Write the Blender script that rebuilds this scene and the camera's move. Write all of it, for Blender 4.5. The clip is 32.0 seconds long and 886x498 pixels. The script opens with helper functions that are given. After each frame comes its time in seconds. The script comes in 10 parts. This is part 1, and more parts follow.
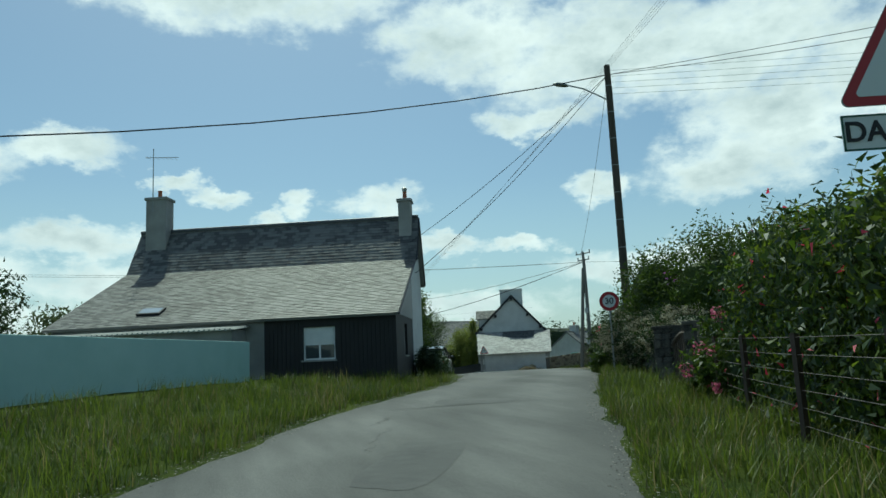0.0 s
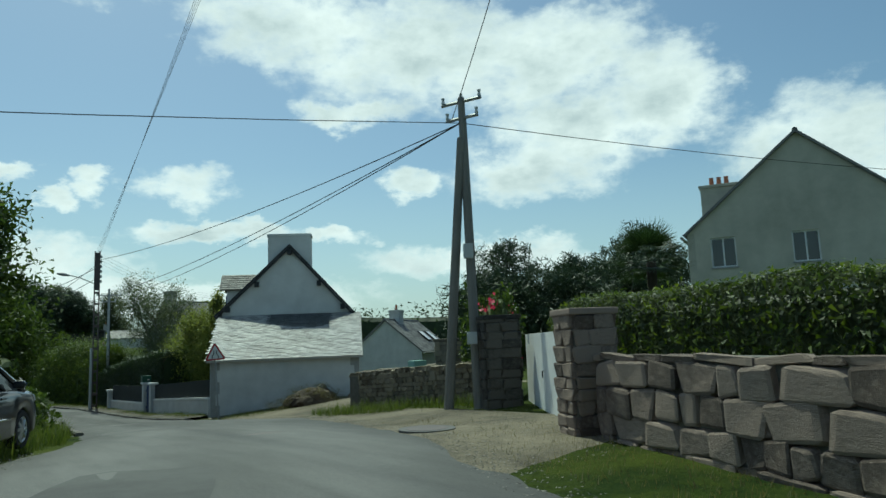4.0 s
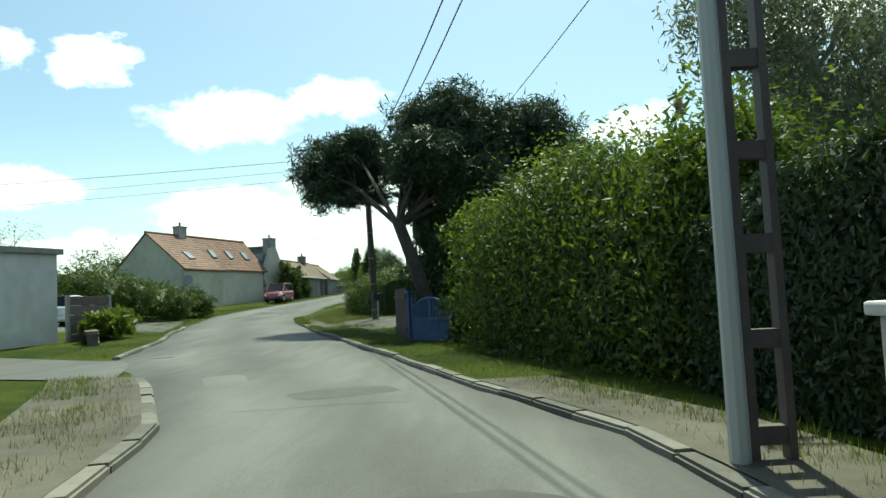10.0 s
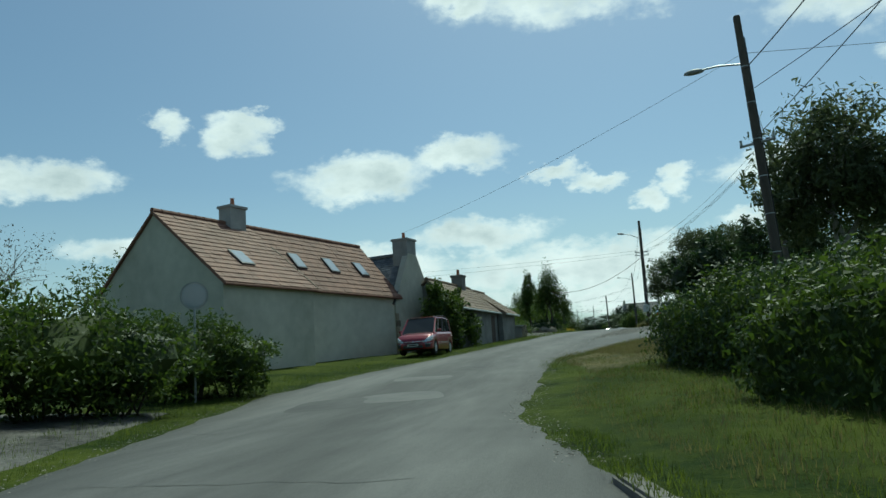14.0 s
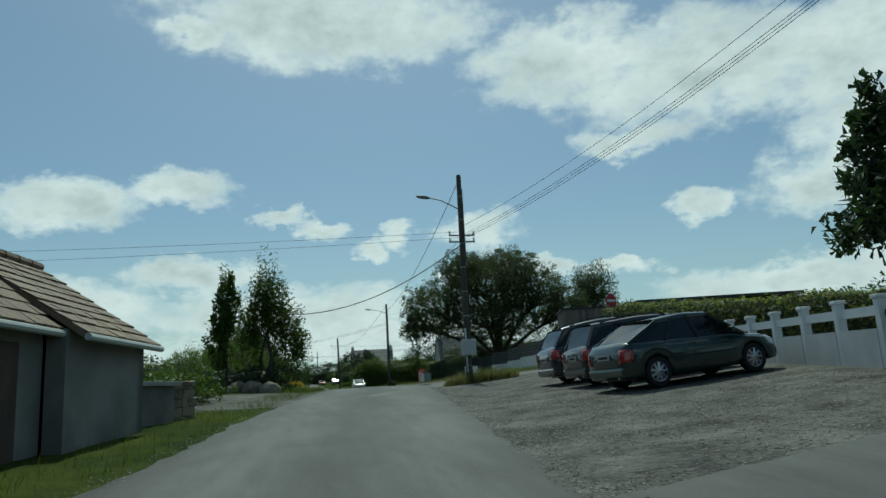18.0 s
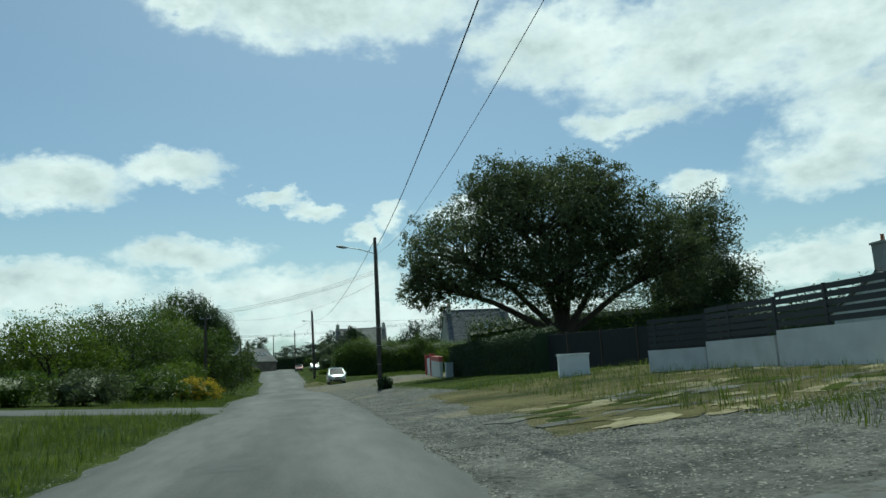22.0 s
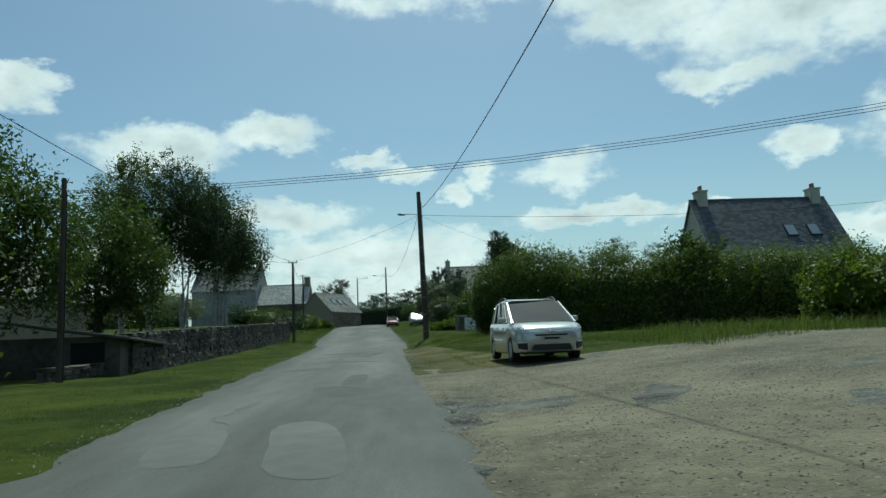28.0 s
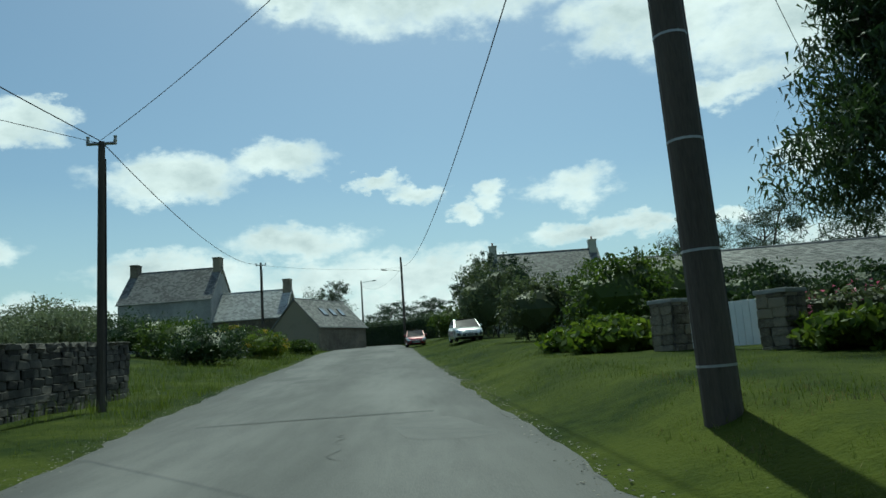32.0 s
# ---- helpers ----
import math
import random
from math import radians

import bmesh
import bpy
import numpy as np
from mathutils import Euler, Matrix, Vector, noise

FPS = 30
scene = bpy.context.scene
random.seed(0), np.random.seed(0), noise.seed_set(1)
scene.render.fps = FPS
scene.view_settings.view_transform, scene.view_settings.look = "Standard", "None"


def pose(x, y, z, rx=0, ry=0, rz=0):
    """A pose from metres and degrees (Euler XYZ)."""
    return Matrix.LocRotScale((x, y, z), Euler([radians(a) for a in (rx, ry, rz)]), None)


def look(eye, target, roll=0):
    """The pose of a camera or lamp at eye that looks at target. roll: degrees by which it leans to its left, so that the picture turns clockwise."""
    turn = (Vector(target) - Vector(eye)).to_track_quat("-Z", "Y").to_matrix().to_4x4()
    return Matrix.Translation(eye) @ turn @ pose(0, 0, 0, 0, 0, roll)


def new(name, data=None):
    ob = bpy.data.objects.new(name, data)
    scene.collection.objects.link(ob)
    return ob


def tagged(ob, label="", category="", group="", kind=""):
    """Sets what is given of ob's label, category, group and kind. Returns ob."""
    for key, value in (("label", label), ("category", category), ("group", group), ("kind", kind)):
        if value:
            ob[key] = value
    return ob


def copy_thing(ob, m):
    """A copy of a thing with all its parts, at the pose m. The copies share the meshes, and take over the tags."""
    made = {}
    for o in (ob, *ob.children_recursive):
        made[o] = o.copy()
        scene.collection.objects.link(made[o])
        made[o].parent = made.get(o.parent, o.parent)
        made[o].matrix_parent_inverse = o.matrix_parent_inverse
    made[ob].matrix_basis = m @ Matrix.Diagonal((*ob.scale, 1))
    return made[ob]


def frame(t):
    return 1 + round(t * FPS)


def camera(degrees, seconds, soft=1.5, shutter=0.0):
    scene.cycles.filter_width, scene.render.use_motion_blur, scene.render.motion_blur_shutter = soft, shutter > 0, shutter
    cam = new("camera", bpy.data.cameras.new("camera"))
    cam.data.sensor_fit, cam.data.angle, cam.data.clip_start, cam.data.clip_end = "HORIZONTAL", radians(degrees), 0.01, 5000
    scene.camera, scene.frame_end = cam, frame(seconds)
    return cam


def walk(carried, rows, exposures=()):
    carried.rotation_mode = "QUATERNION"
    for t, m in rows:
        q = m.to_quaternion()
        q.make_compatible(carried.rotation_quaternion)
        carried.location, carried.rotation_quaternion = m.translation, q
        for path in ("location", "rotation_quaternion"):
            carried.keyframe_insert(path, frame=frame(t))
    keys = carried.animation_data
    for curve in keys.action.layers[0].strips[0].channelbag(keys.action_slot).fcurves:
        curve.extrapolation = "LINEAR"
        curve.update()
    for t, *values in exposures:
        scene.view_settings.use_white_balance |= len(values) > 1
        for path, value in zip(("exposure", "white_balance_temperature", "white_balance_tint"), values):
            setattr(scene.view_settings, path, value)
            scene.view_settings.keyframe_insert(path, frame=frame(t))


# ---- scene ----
cam = camera(62.8, 32.0)
PATH = [
    (0, (0.0, 0.0, 1.2), (0.624, 1.876, 1.503), -2.7),
    (0.5, (1.17, 3.76, 1.251), (1.943, 5.584, 1.525), -2.8),
    (1, (2.783, 7.48, 1.276), (3.725, 9.223, 1.544), -0.7),
    (1.5, (4.716, 11.119, 1.327), (5.795, 12.781, 1.601), -1.5),
    (2, (6.754, 14.591, 1.429), (7.926, 16.189, 1.696), -3.3),
    (2.5, (8.664, 17.997, 1.505), (9.843, 19.591, 1.772), -3.5),
    (4.5, (13.894, 28.651, 1.81), (14.925, 30.345, 2.068), -1.7),
    (5, (14.945, 31.407, 1.784), (15.903, 33.144, 2.038), -1.4),
    (5.5, (15.859, 34.235, 1.759), (16.706, 36.031, 1.994), -1.3),
    (6, (16.692, 37.223, 1.632), (17.416, 39.076, 1.846), -1.0),
    (6.5, (17.237, 40.308, 1.479), (17.81, 42.216, 1.659), -1.6),
    (7, (17.58, 43.513, 1.276), (18.002, 45.462, 1.433), -2.2),
    (7.5, (17.698, 46.846, 1.048), (17.987, 48.821, 1.184), -2.8),
    (8, (17.672, 50.308, 0.794), (17.861, 52.296, 0.917), -2.1),
    (8.5, (17.646, 54.011, 0.565), (17.791, 56.003, 0.678), -1.0),
    (9, (17.555, 57.842, 0.387), (17.648, 59.837, 0.503), -1.9),
    (9.5, (17.272, 61.738, 0.209), (17.299, 63.734, 0.335), -2.4),
    (10, (16.828, 65.714, 0.133), (16.775, 67.708, 0.276), -2.8),
    (10.5, (16.15, 69.713, 0.108), (16.014, 71.699, 0.305), -2.8),
    (11, (15.232, 73.793, 0.108), (14.999, 75.766, 0.337), -3.4),
    (11.5, (14.113, 77.832, 0.108), (13.783, 79.792, 0.336), -3.5),
    (12, (12.858, 81.864, 0.184), (12.446, 83.805, 0.437), -4.1),
    (12.5, (11.554, 85.911, 0.209), (11.067, 87.833, 0.476), -3.7),
    (13, (10.194, 90.192, 0.209), (9.683, 92.109, 0.458), -4.1),
    (13.5, (8.786, 94.729, 0.311), (8.322, 96.654, 0.596), -4.1),
    (15.5, (4.734, 113.128, 0.921), (4.588, 115.098, 1.232), -2.7),
    (16, (4.279, 117.588, 1.074), (4.237, 119.563, 1.388), -4.0),
    (16.5, (4.147, 121.984, 1.228), (4.221, 123.957, 1.547), -3.3),
    (17, (4.339, 126.316, 1.46), (4.567, 128.272, 1.81), -3.6),
    (17.5, (4.672, 130.592, 1.77), (4.981, 132.531, 2.149), -3.8),
    (18, (5.227, 134.892, 2.055), (5.591, 136.82, 2.441), -3.3),
    (18.5, (5.765, 139.09, 2.265), (6.194, 141.004, 2.658), -3.0),
    (19, (6.391, 143.354, 2.507), (6.848, 145.261, 2.899), -4.4),
    (19.5, (7.056, 147.873, 2.727), (7.528, 149.778, 3.113), -4.0),
    (20, (7.629, 152.611, 2.951), (8.085, 154.522, 3.323), -3.5),
    (20.5, (8.123, 157.354, 3.151), (8.543, 159.275, 3.521), -2.7),
    (21, (8.562, 162.092, 3.325), (8.959, 164.018, 3.686), -1.8),
    (21.5, (8.935, 166.884, 3.504), (9.325, 168.814, 3.853), -2.3),
    (22, (9.218, 171.548, 3.654), (9.599, 173.483, 3.989), -3.1),
    (22.5, (9.359, 176.195, 3.806), (9.715, 178.137, 4.13), -2.9),
    (23, (9.5, 181.163, 3.775), (9.777, 183.122, 4.064), -0.1),
    (23.5, (9.585, 186.279, 3.775), (9.796, 188.251, 4.033), 0.3),
    (24, (9.581, 191.458, 3.806), (9.771, 193.431, 4.076), -0.2),
    (24.5, (9.559, 196.611, 3.837), (9.735, 198.585, 4.105), -0.7),
    (25, (9.536, 201.798, 3.962), (9.695, 203.772, 4.237), -1.2),
    (25.5, (9.433, 207.066, 4.025), (9.593, 209.042, 4.293), -1.2),
    (27.5, (8.832, 225.791, 3.709), (8.967, 227.772, 3.946), -1.8),
    (28, (8.778, 230.969, 3.773), (8.908, 232.95, 4.015), -2.2),
    (28.5, (8.624, 236.057, 3.868), (8.748, 238.038, 4.114), -1.9),
    (29, (8.47, 241.157, 3.932), (8.58, 243.137, 4.189), -0.4),
    (29.5, (8.284, 246.38, 3.996), (8.387, 248.359, 4.262), -1.3),
    (30, (8.068, 251.624, 4.028), (8.159, 253.605, 4.289), -1.1),
    (30.5, (7.892, 256.9, 4.125), (7.983, 258.88, 4.393), -2.3),
    (31, (7.797, 262.127, 4.221), (7.892, 264.106, 4.498), -3.2),
    (31.5, (7.712, 267.192, 4.351), (7.818, 269.17, 4.63), -3.1),
    (32, (7.709, 271.696, 4.48), (7.81, 273.671, 4.776), -4.0),
]
# the clip's own camera opens up in the shaded bend: seconds, stops, kelvin
EXPOSURES = [(0.0, 0.0, 5780), (2.0, 0.05, 5950), (5.0, 0.0, 5780), (6.3, 0.05, 5900), (7.5, 0.72, 6500), (8.5, 0.87, 6650), (9.5, 0.92, 6600), (11.0, 0.8, 6300), (12.0, 0.2, 5850), (13.0, 0.0, 5780), (16.0, -0.15, 5780), (18.5, -0.32, 5780), (19.5, -0.32, 5780), (21.0, -0.12, 5780), (23.0, 0.0, 5850), (25.0, -0.1, 5780), (28.0, -0.05, 5780), (32.0, 0.0, 5780)]
TINT = -18
walk(cam, [(t, look(eye, target, roll)) for t, eye, target, roll in PATH], [(t, stops - 0.15, kelvin, TINT) for t, stops, kelvin in EXPOSURES])

# ---- sky, sun ----
SUN_AZ, SUN_EL = 7.0, 60.0
world = bpy.data.worlds.new("sky")
scene.world = world
world.use_nodes = True
wt = world.node_tree
wt.nodes.clear()


def wmath(op, a, b=None, clamp=False):
    n = wt.nodes.new("ShaderNodeMath")
    n.operation, n.use_clamp = op, clamp
    for slot, v in ((0, a), (1, b)):
        if v is None:
            continue
        if isinstance(v, (int, float)):
            n.inputs[slot].default_value = v
        else:
            wt.links.new(v, n.inputs[slot])
    return n.outputs[0]


sky = wt.nodes.new("ShaderNodeTexSky")
sky.sky_type, sky.sun_disc = "NISHITA", False
sky.sun_elevation, sky.sun_rotation = radians(SUN_EL), radians(SUN_AZ)
sky.air_density, sky.dust_density, sky.ozone_density = 1.0, 1.4, 1.3
coord = wt.nodes.new("ShaderNodeTexCoord")
split = wt.nodes.new("ShaderNodeSeparateXYZ")
wt.links.new(coord.outputs["Generated"], split.inputs[0])
# azimuth (to the right of +y) and elevation in degrees
az = wmath("MULTIPLY", wmath("ARCTAN2", split.outputs[0], split.outputs[1]), 57.29578)
el = wmath("MULTIPLY", wmath("ARCSINE", split.outputs[2]), 57.29578)
flat = wt.nodes.new("ShaderNodeCombineXYZ")
wt.links.new(az, flat.inputs[0])
wt.links.new(wmath("MULTIPLY", el, 1.6), flat.inputs[1])


def wnoise(scale, detail, rough, offset):
    shift = wt.nodes.new("ShaderNodeVectorMath")
    shift.operation = "ADD"
    shift.inputs[1].default_value = (offset, offset * 0.7, offset * 1.3)
    wt.links.new(flat.outputs[0], shift.inputs[0])
    n = wt.nodes.new("ShaderNodeTexNoise")
    n.inputs["Scale"].default_value, n.inputs["Detail"].default_value, n.inputs["Roughness"].default_value = scale, detail, rough
    wt.links.new(shift.outputs[0], n.inputs["Vector"])
    return wmath("SUBTRACT", n.outputs["Fac"], 0.5)


warp_a, warp_b = wnoise(0.22, 6, 0.62, 3.0), wnoise(0.22, 6, 0.62, 41.0)
azw = wmath("ADD", az, wmath("MULTIPLY", warp_a, 7.0))
elw = wmath("ADD", el, wmath("MULTIPLY", warp_b, 4.5))
# fair-weather clouds: azimuth, elevation, half width, half height
CLOUDS = [
    (2, 28.5, 14, 3.4), (22, 24.5, 8, 3.4), (32, 22.5, 10, 4.3), (43, 21.5, 9, 4), (27, 18.3, 4.5, 1.3), (44, 16.2, 6, 3.4), (41, 13.6, 7, 2.6),
    (51, 18, 5, 4), (13.5, 12.5, 3.7, 1.8), (7.1, 12.4, 1.6, 1.1), (4.9, 11.3, 1.4, 0.9), (1.2, 13.3, 2.0, 0.9), (-9.5, 15.9, 4.4, 1.5),
    (-17.6, 14.5, 5.8, 1.8), (-8.7, 9.6, 5.4, 1.5), (-32.5, 18.2, 1.7, 1.2), (-27.3, 17.8, 2.4, 1.5), (-44.6, 13.7, 5.5, 1.7), (-39.5, 13.9, 3.2, 1.5),
    (-2.3, 14.0, 2.4, 0.7), (31, 12.6, 2.4, 1.2), (25, 8.8, 2.8, 0.8), (19, 9.0, 3, 1.1), (14.8, 9.0, 4.6, 1.0), (-1, 6.6, 11, 2.0),
    (-33.7, 9.2, 6, 1.3), (-17, 7.0, 7, 1.8), (8, 4.0, 20, 1.6), (-26, 4.0, 22, 1.8), (36, 6.5, 9, 1.6), (62, 13, 7, 4), (-55, 20, 6, 3),
    (-8, 27.6, 3.2, 1.0), (-26, 18.7, 2.6, 1.0), (120, 30, 14, 6), (170, 22, 16, 5), (-130, 25, 15, 5), (-90, 34, 12, 5), (80, 40, 14, 6),
]
cover = None
for a, e, w, h in CLOUDS:
    da = wmath("DIVIDE", wmath("SUBTRACT", azw, a), w)
    de = wmath("DIVIDE", wmath("SUBTRACT", elw, e), h)
    r2 = wmath("ADD", wmath("MULTIPLY", da, da), wmath("MULTIPLY", de, de))
    one = wmath("SUBTRACT", 1.0, r2)
    cover = one if cover is None else wmath("SMOOTH_MAX", cover, one)
    if cover.node.operation == "SMOOTH_MAX":
        cover.node.inputs[2].default_value = 0.35
fine = wnoise(0.38, 9, 0.58, 11.0)
body = wmath("ADD", wmath("MULTIPLY", cover, 0.85), wmath("MULTIPLY", fine, 1.7))
edge = wt.nodes.new("ShaderNodeMapRange")
edge.interpolation_type = "SMOOTHSTEP"
edge.inputs["From Min"].default_value, edge.inputs["From Max"].default_value = -0.38, 0.78
wt.links.new(body, edge.inputs["Value"])
# thick middles are a little greyer underneath
thick = wt.nodes.new("ShaderNodeMapRange")
thick.inputs["From Min"].default_value, thick.inputs["From Max"].default_value = 0.15, 1.15
thick.inputs["To Min"].default_value, thick.inputs["To Max"].default_value = 0.0, 1.0
billow = wnoise(0.16, 7, 0.6, 23.0)
wt.links.new(wmath("ADD", wmath("MULTIPLY", body, 0.8), wmath("MULTIPLY", billow, 2.2)), thick.inputs["Value"])
haze = wt.nodes.new("ShaderNodeMapRange")
haze.inputs["From Min"].default_value, haze.inputs["From Max"].default_value = 0.0, 14.0
haze.inputs["To Min"].default_value, haze.inputs["To Max"].default_value = 0.55, 0.0
wt.links.new(el, haze.inputs["Value"])

sky_gain = wt.nodes.new("ShaderNodeVectorMath")
sky_gain.operation = "SCALE"
SKY, CLOUD = 0.101, 1.06
sky_gain.inputs["Scale"].default_value = SKY
wt.links.new(sky.outputs[0], sky_gain.inputs[0])


def wmix(fac, a, b):
    n = wt.nodes.new("ShaderNodeMix")
    n.data_type = "RGBA"
    wt.links.new(fac, n.inputs[0])
    wt.links.new(a, n.inputs[6])
    if isinstance(b, tuple):
        n.inputs[7].default_value = b
    else:
        wt.links.new(b, n.inputs[7])
    return n.outputs[2]


cloud_white, cloud_grey = wt.nodes.new("ShaderNodeRGB"), (CLOUD * 0.60, CLOUD * 0.62, CLOUD * 0.65, 1)
cloud_white.outputs[0].default_value = (CLOUD * 1.02, CLOUD * 0.98, CLOUD * 0.985, 1)
cloud_col = wmix(thick.outputs[0], cloud_white.outputs[0], cloud_grey)
hazed = wmix(haze.outputs[0], sky_gain.outputs[0], (0.62, 0.74, 0.80, 1))
clouded = wmix(edge.outputs[0], hazed, cloud_col)
background = wt.nodes.new("ShaderNodeBackground")
background.inputs["Strength"].default_value = 1.0
wt.links.new(clouded, background.inputs["Color"])
world_out = wt.nodes.new("ShaderNodeOutputWorld")
wt.links.new(background.outputs[0], world_out.inputs["Surface"])
world.cycles.sampling_method = "MANUAL"
world.cycles.sample_map_resolution = 512

sun = new("sun", bpy.data.lights.new("sun", "SUN"))
sun.data.energy, sun.data.angle, sun.data.color = 3.9, radians(0.6), (1.0, 0.93, 0.80)
sa, se = radians(SUN_AZ), radians(SUN_EL)
sun.matrix_world = look((math.sin(sa) * math.cos(se) * 90, math.cos(sa) * math.cos(se) * 90, math.sin(se) * 90), (0, 0, 0))

# ---- materials ----
MATS = {}


def material(name, low, high, scale=6.0, rough=0.8, bump=0.2, grain=60.0, metal=0.0, island=0.0, vary=0.0, stretch=(1, 1, 1), stain=0.25, depth=0.01, spec=0.5):
    """A surface between two colours, with large stains, fine grain and relief; island and vary: how far pieces differ."""
    m = bpy.data.materials.new(name)
    m.use_nodes = True
    nt = m.node_tree
    bsdf = nt.nodes["Principled BSDF"]
    tc = nt.nodes.new("ShaderNodeTexCoord")
    mp = nt.nodes.new("ShaderNodeMapping")
    mp.inputs["Scale"].default_value = stretch
    nt.links.new(tc.outputs["Object"], mp.inputs[0])

    def noise_of(s, d):
        n = nt.nodes.new("ShaderNodeTexNoise")
        n.inputs["Scale"].default_value, n.inputs["Detail"].default_value, n.inputs["Roughness"].default_value = s, d, 0.6
        nt.links.new(mp.outputs[0], n.inputs["Vector"])
        return n.outputs["Fac"]

    big, small = noise_of(scale * 0.12, 4), noise_of(grain, 3)
    mid = noise_of(scale, 5)

    def mth(op, a, b):
        n = nt.nodes.new("ShaderNodeMath")
        n.operation = op
        for i, v in ((0, a), (1, b)):
            if isinstance(v, (int, float)):
                n.inputs[i].default_value = v
            else:
                nt.links.new(v, n.inputs[i])
        return n.outputs[0]

    fac = mth("ADD", mth("MULTIPLY", mid, 0.55), mth("MULTIPLY", small, 0.45))
    fac = mth("ADD", fac, mth("MULTIPLY", mth("SUBTRACT", big, 0.5), stain * 2.4))
    if island:
        geo = nt.nodes.new("ShaderNodeNewGeometry")
        fac = mth("ADD", fac, mth("MULTIPLY", mth("SUBTRACT", geo.outputs["Random Per Island"], 0.5), island))
    if vary:
        info = nt.nodes.new("ShaderNodeObjectInfo")
        fac = mth("ADD", fac, mth("MULTIPLY", mth("SUBTRACT", info.outputs["Random"], 0.5), vary))
    ramp = nt.nodes.new("ShaderNodeMapRange")
    ramp.inputs["From Min"].default_value, ramp.inputs["From Max"].default_value = 0.25, 0.75
    nt.links.new(fac, ramp.inputs["Value"])
    mix = nt.nodes.new("ShaderNodeMix")
    mix.data_type = "RGBA"
    nt.links.new(ramp.outputs[0], mix.inputs[0])
    mix.inputs[6].default_value, mix.inputs[7].default_value = (*low, 1), (*high, 1)
    nt.links.new(mix.outputs[2], bsdf.inputs["Base Color"])
    bsdf.inputs["Roughness"].default_value, bsdf.inputs["Metallic"].default_value = rough, metal
    bsdf.inputs["Specular IOR Level"].default_value = spec
    if bump:
        b = nt.nodes.new("ShaderNodeBump")
        b.inputs["Strength"].default_value, b.inputs["Distance"].default_value = bump, depth
        nt.links.new(mth("ADD", mid, mth("MULTIPLY", small, 0.6)), b.inputs["Height"])
        nt.links.new(b.outputs[0], bsdf.inputs["Normal"])
    MATS[name] = m
    return m


def leaf_material(name, low, high, glow=0.4, rough=0.55):
    """Leaves: colour differs leaf by leaf, and some light shines through."""
    m = bpy.data.materials.new(name)
    m.use_nodes = True
    nt = m.node_tree
    bsdf, out = nt.nodes["Principled BSDF"], nt.nodes["Material Output"]
    geo = nt.nodes.new("ShaderNodeNewGeometry")
    tc = nt.nodes.new("ShaderNodeTexCoord")
    n = nt.nodes.new("ShaderNodeTexNoise")
    n.inputs["Scale"].default_value, n.inputs["Detail"].default_value = 0.9, 3
    nt.links.new(tc.outputs["Object"], n.inputs["Vector"])
    add = nt.nodes.new("ShaderNodeMath")
    add.operation = "MULTIPLY_ADD"
    nt.links.new(geo.outputs["Random Per Island"], add.inputs[0])
    add.inputs[1].default_value = 0.75
    sub = nt.nodes.new("ShaderNodeMath")
    sub.operation = "MULTIPLY_ADD"
    nt.links.new(n.outputs["Fac"], sub.inputs[0])
    sub.inputs[1].default_value, sub.inputs[2].default_value = 1.0, -0.4
    nt.links.new(sub.outputs[0], add.inputs[2])
    mix = nt.nodes.new("ShaderNodeMix")
    mix.data_type = "RGBA"
    nt.links.new(add.outputs[0], mix.inputs[0])
    mix.inputs[6].default_value, mix.inputs[7].default_value = (*low, 1), (*high, 1)
    nt.links.new(mix.outputs[2], bsdf.inputs["Base Color"])
    bsdf.inputs["Roughness"].default_value = rough
    tr = nt.nodes.new("ShaderNodeBsdfTranslucent")
    nt.links.new(mix.outputs[2], tr.inputs["Color"])
    ms = nt.nodes.new("ShaderNodeMixShader")
    ms.inputs[0].default_value = glow
    nt.links.new(bsdf.outputs[0], ms.inputs[1])
    nt.links.new(tr.outputs[0], ms.inputs[2])
    nt.links.new(ms.outputs[0], out.inputs["Surface"])
    MATS[name] = m
    return m


def plain(name, colour, rough=0.5, metal=0.0, trans=0.0, emit=0.0, coat=0.0, ior=1.45):
    m = bpy.data.materials.new(name)
    m.use_nodes = True
    b = m.node_tree.nodes["Principled BSDF"]
    b.inputs["Base Color"].default_value = (*colour, 1)
    b.inputs["Roughness"].default_value, b.inputs["Metallic"].default_value = rough, metal
    b.inputs["Transmission Weight"].default_value, b.inputs["IOR"].default_value = trans, ior
    b.inputs["Coat Weight"].default_value = coat
    if emit:
        b.inputs["Emission Color"].default_value, b.inputs["Emission Strength"].default_value = (*colour, 1), emit
    MATS[name] = m
    return m


ASPHALT = material("asphalt", (0.036, 0.036, 0.036), (0.102, 0.101, 0.097), 3.4, 0.8, 0.6, 75, stain=0.55, depth=0.008, stretch=(1, 0.16, 1))
PATCH = material("asphalt_patch", (0.038, 0.038, 0.039), (0.085, 0.085, 0.083), 3.0, 0.85, 0.3, 160, stain=0.4, depth=0.006)
GRAVEL = material("gravel", (0.012, 0.012, 0.011), (0.15, 0.144, 0.13), 9.0, 0.95, 1.0, 16, stain=0.5, depth=0.04)
SANDY = material("sandy_gravel", (0.066, 0.056, 0.036), (0.205, 0.175, 0.12), 4.0, 0.95, 1.0, 26, stain=0.5, depth=0.03)
SOIL = material("turf", (0.012, 0.025, 0.003), (0.062, 0.078, 0.010), 3.0, 0.95, 1.0, 22, stain=0.6, depth=0.05, spec=0.08)
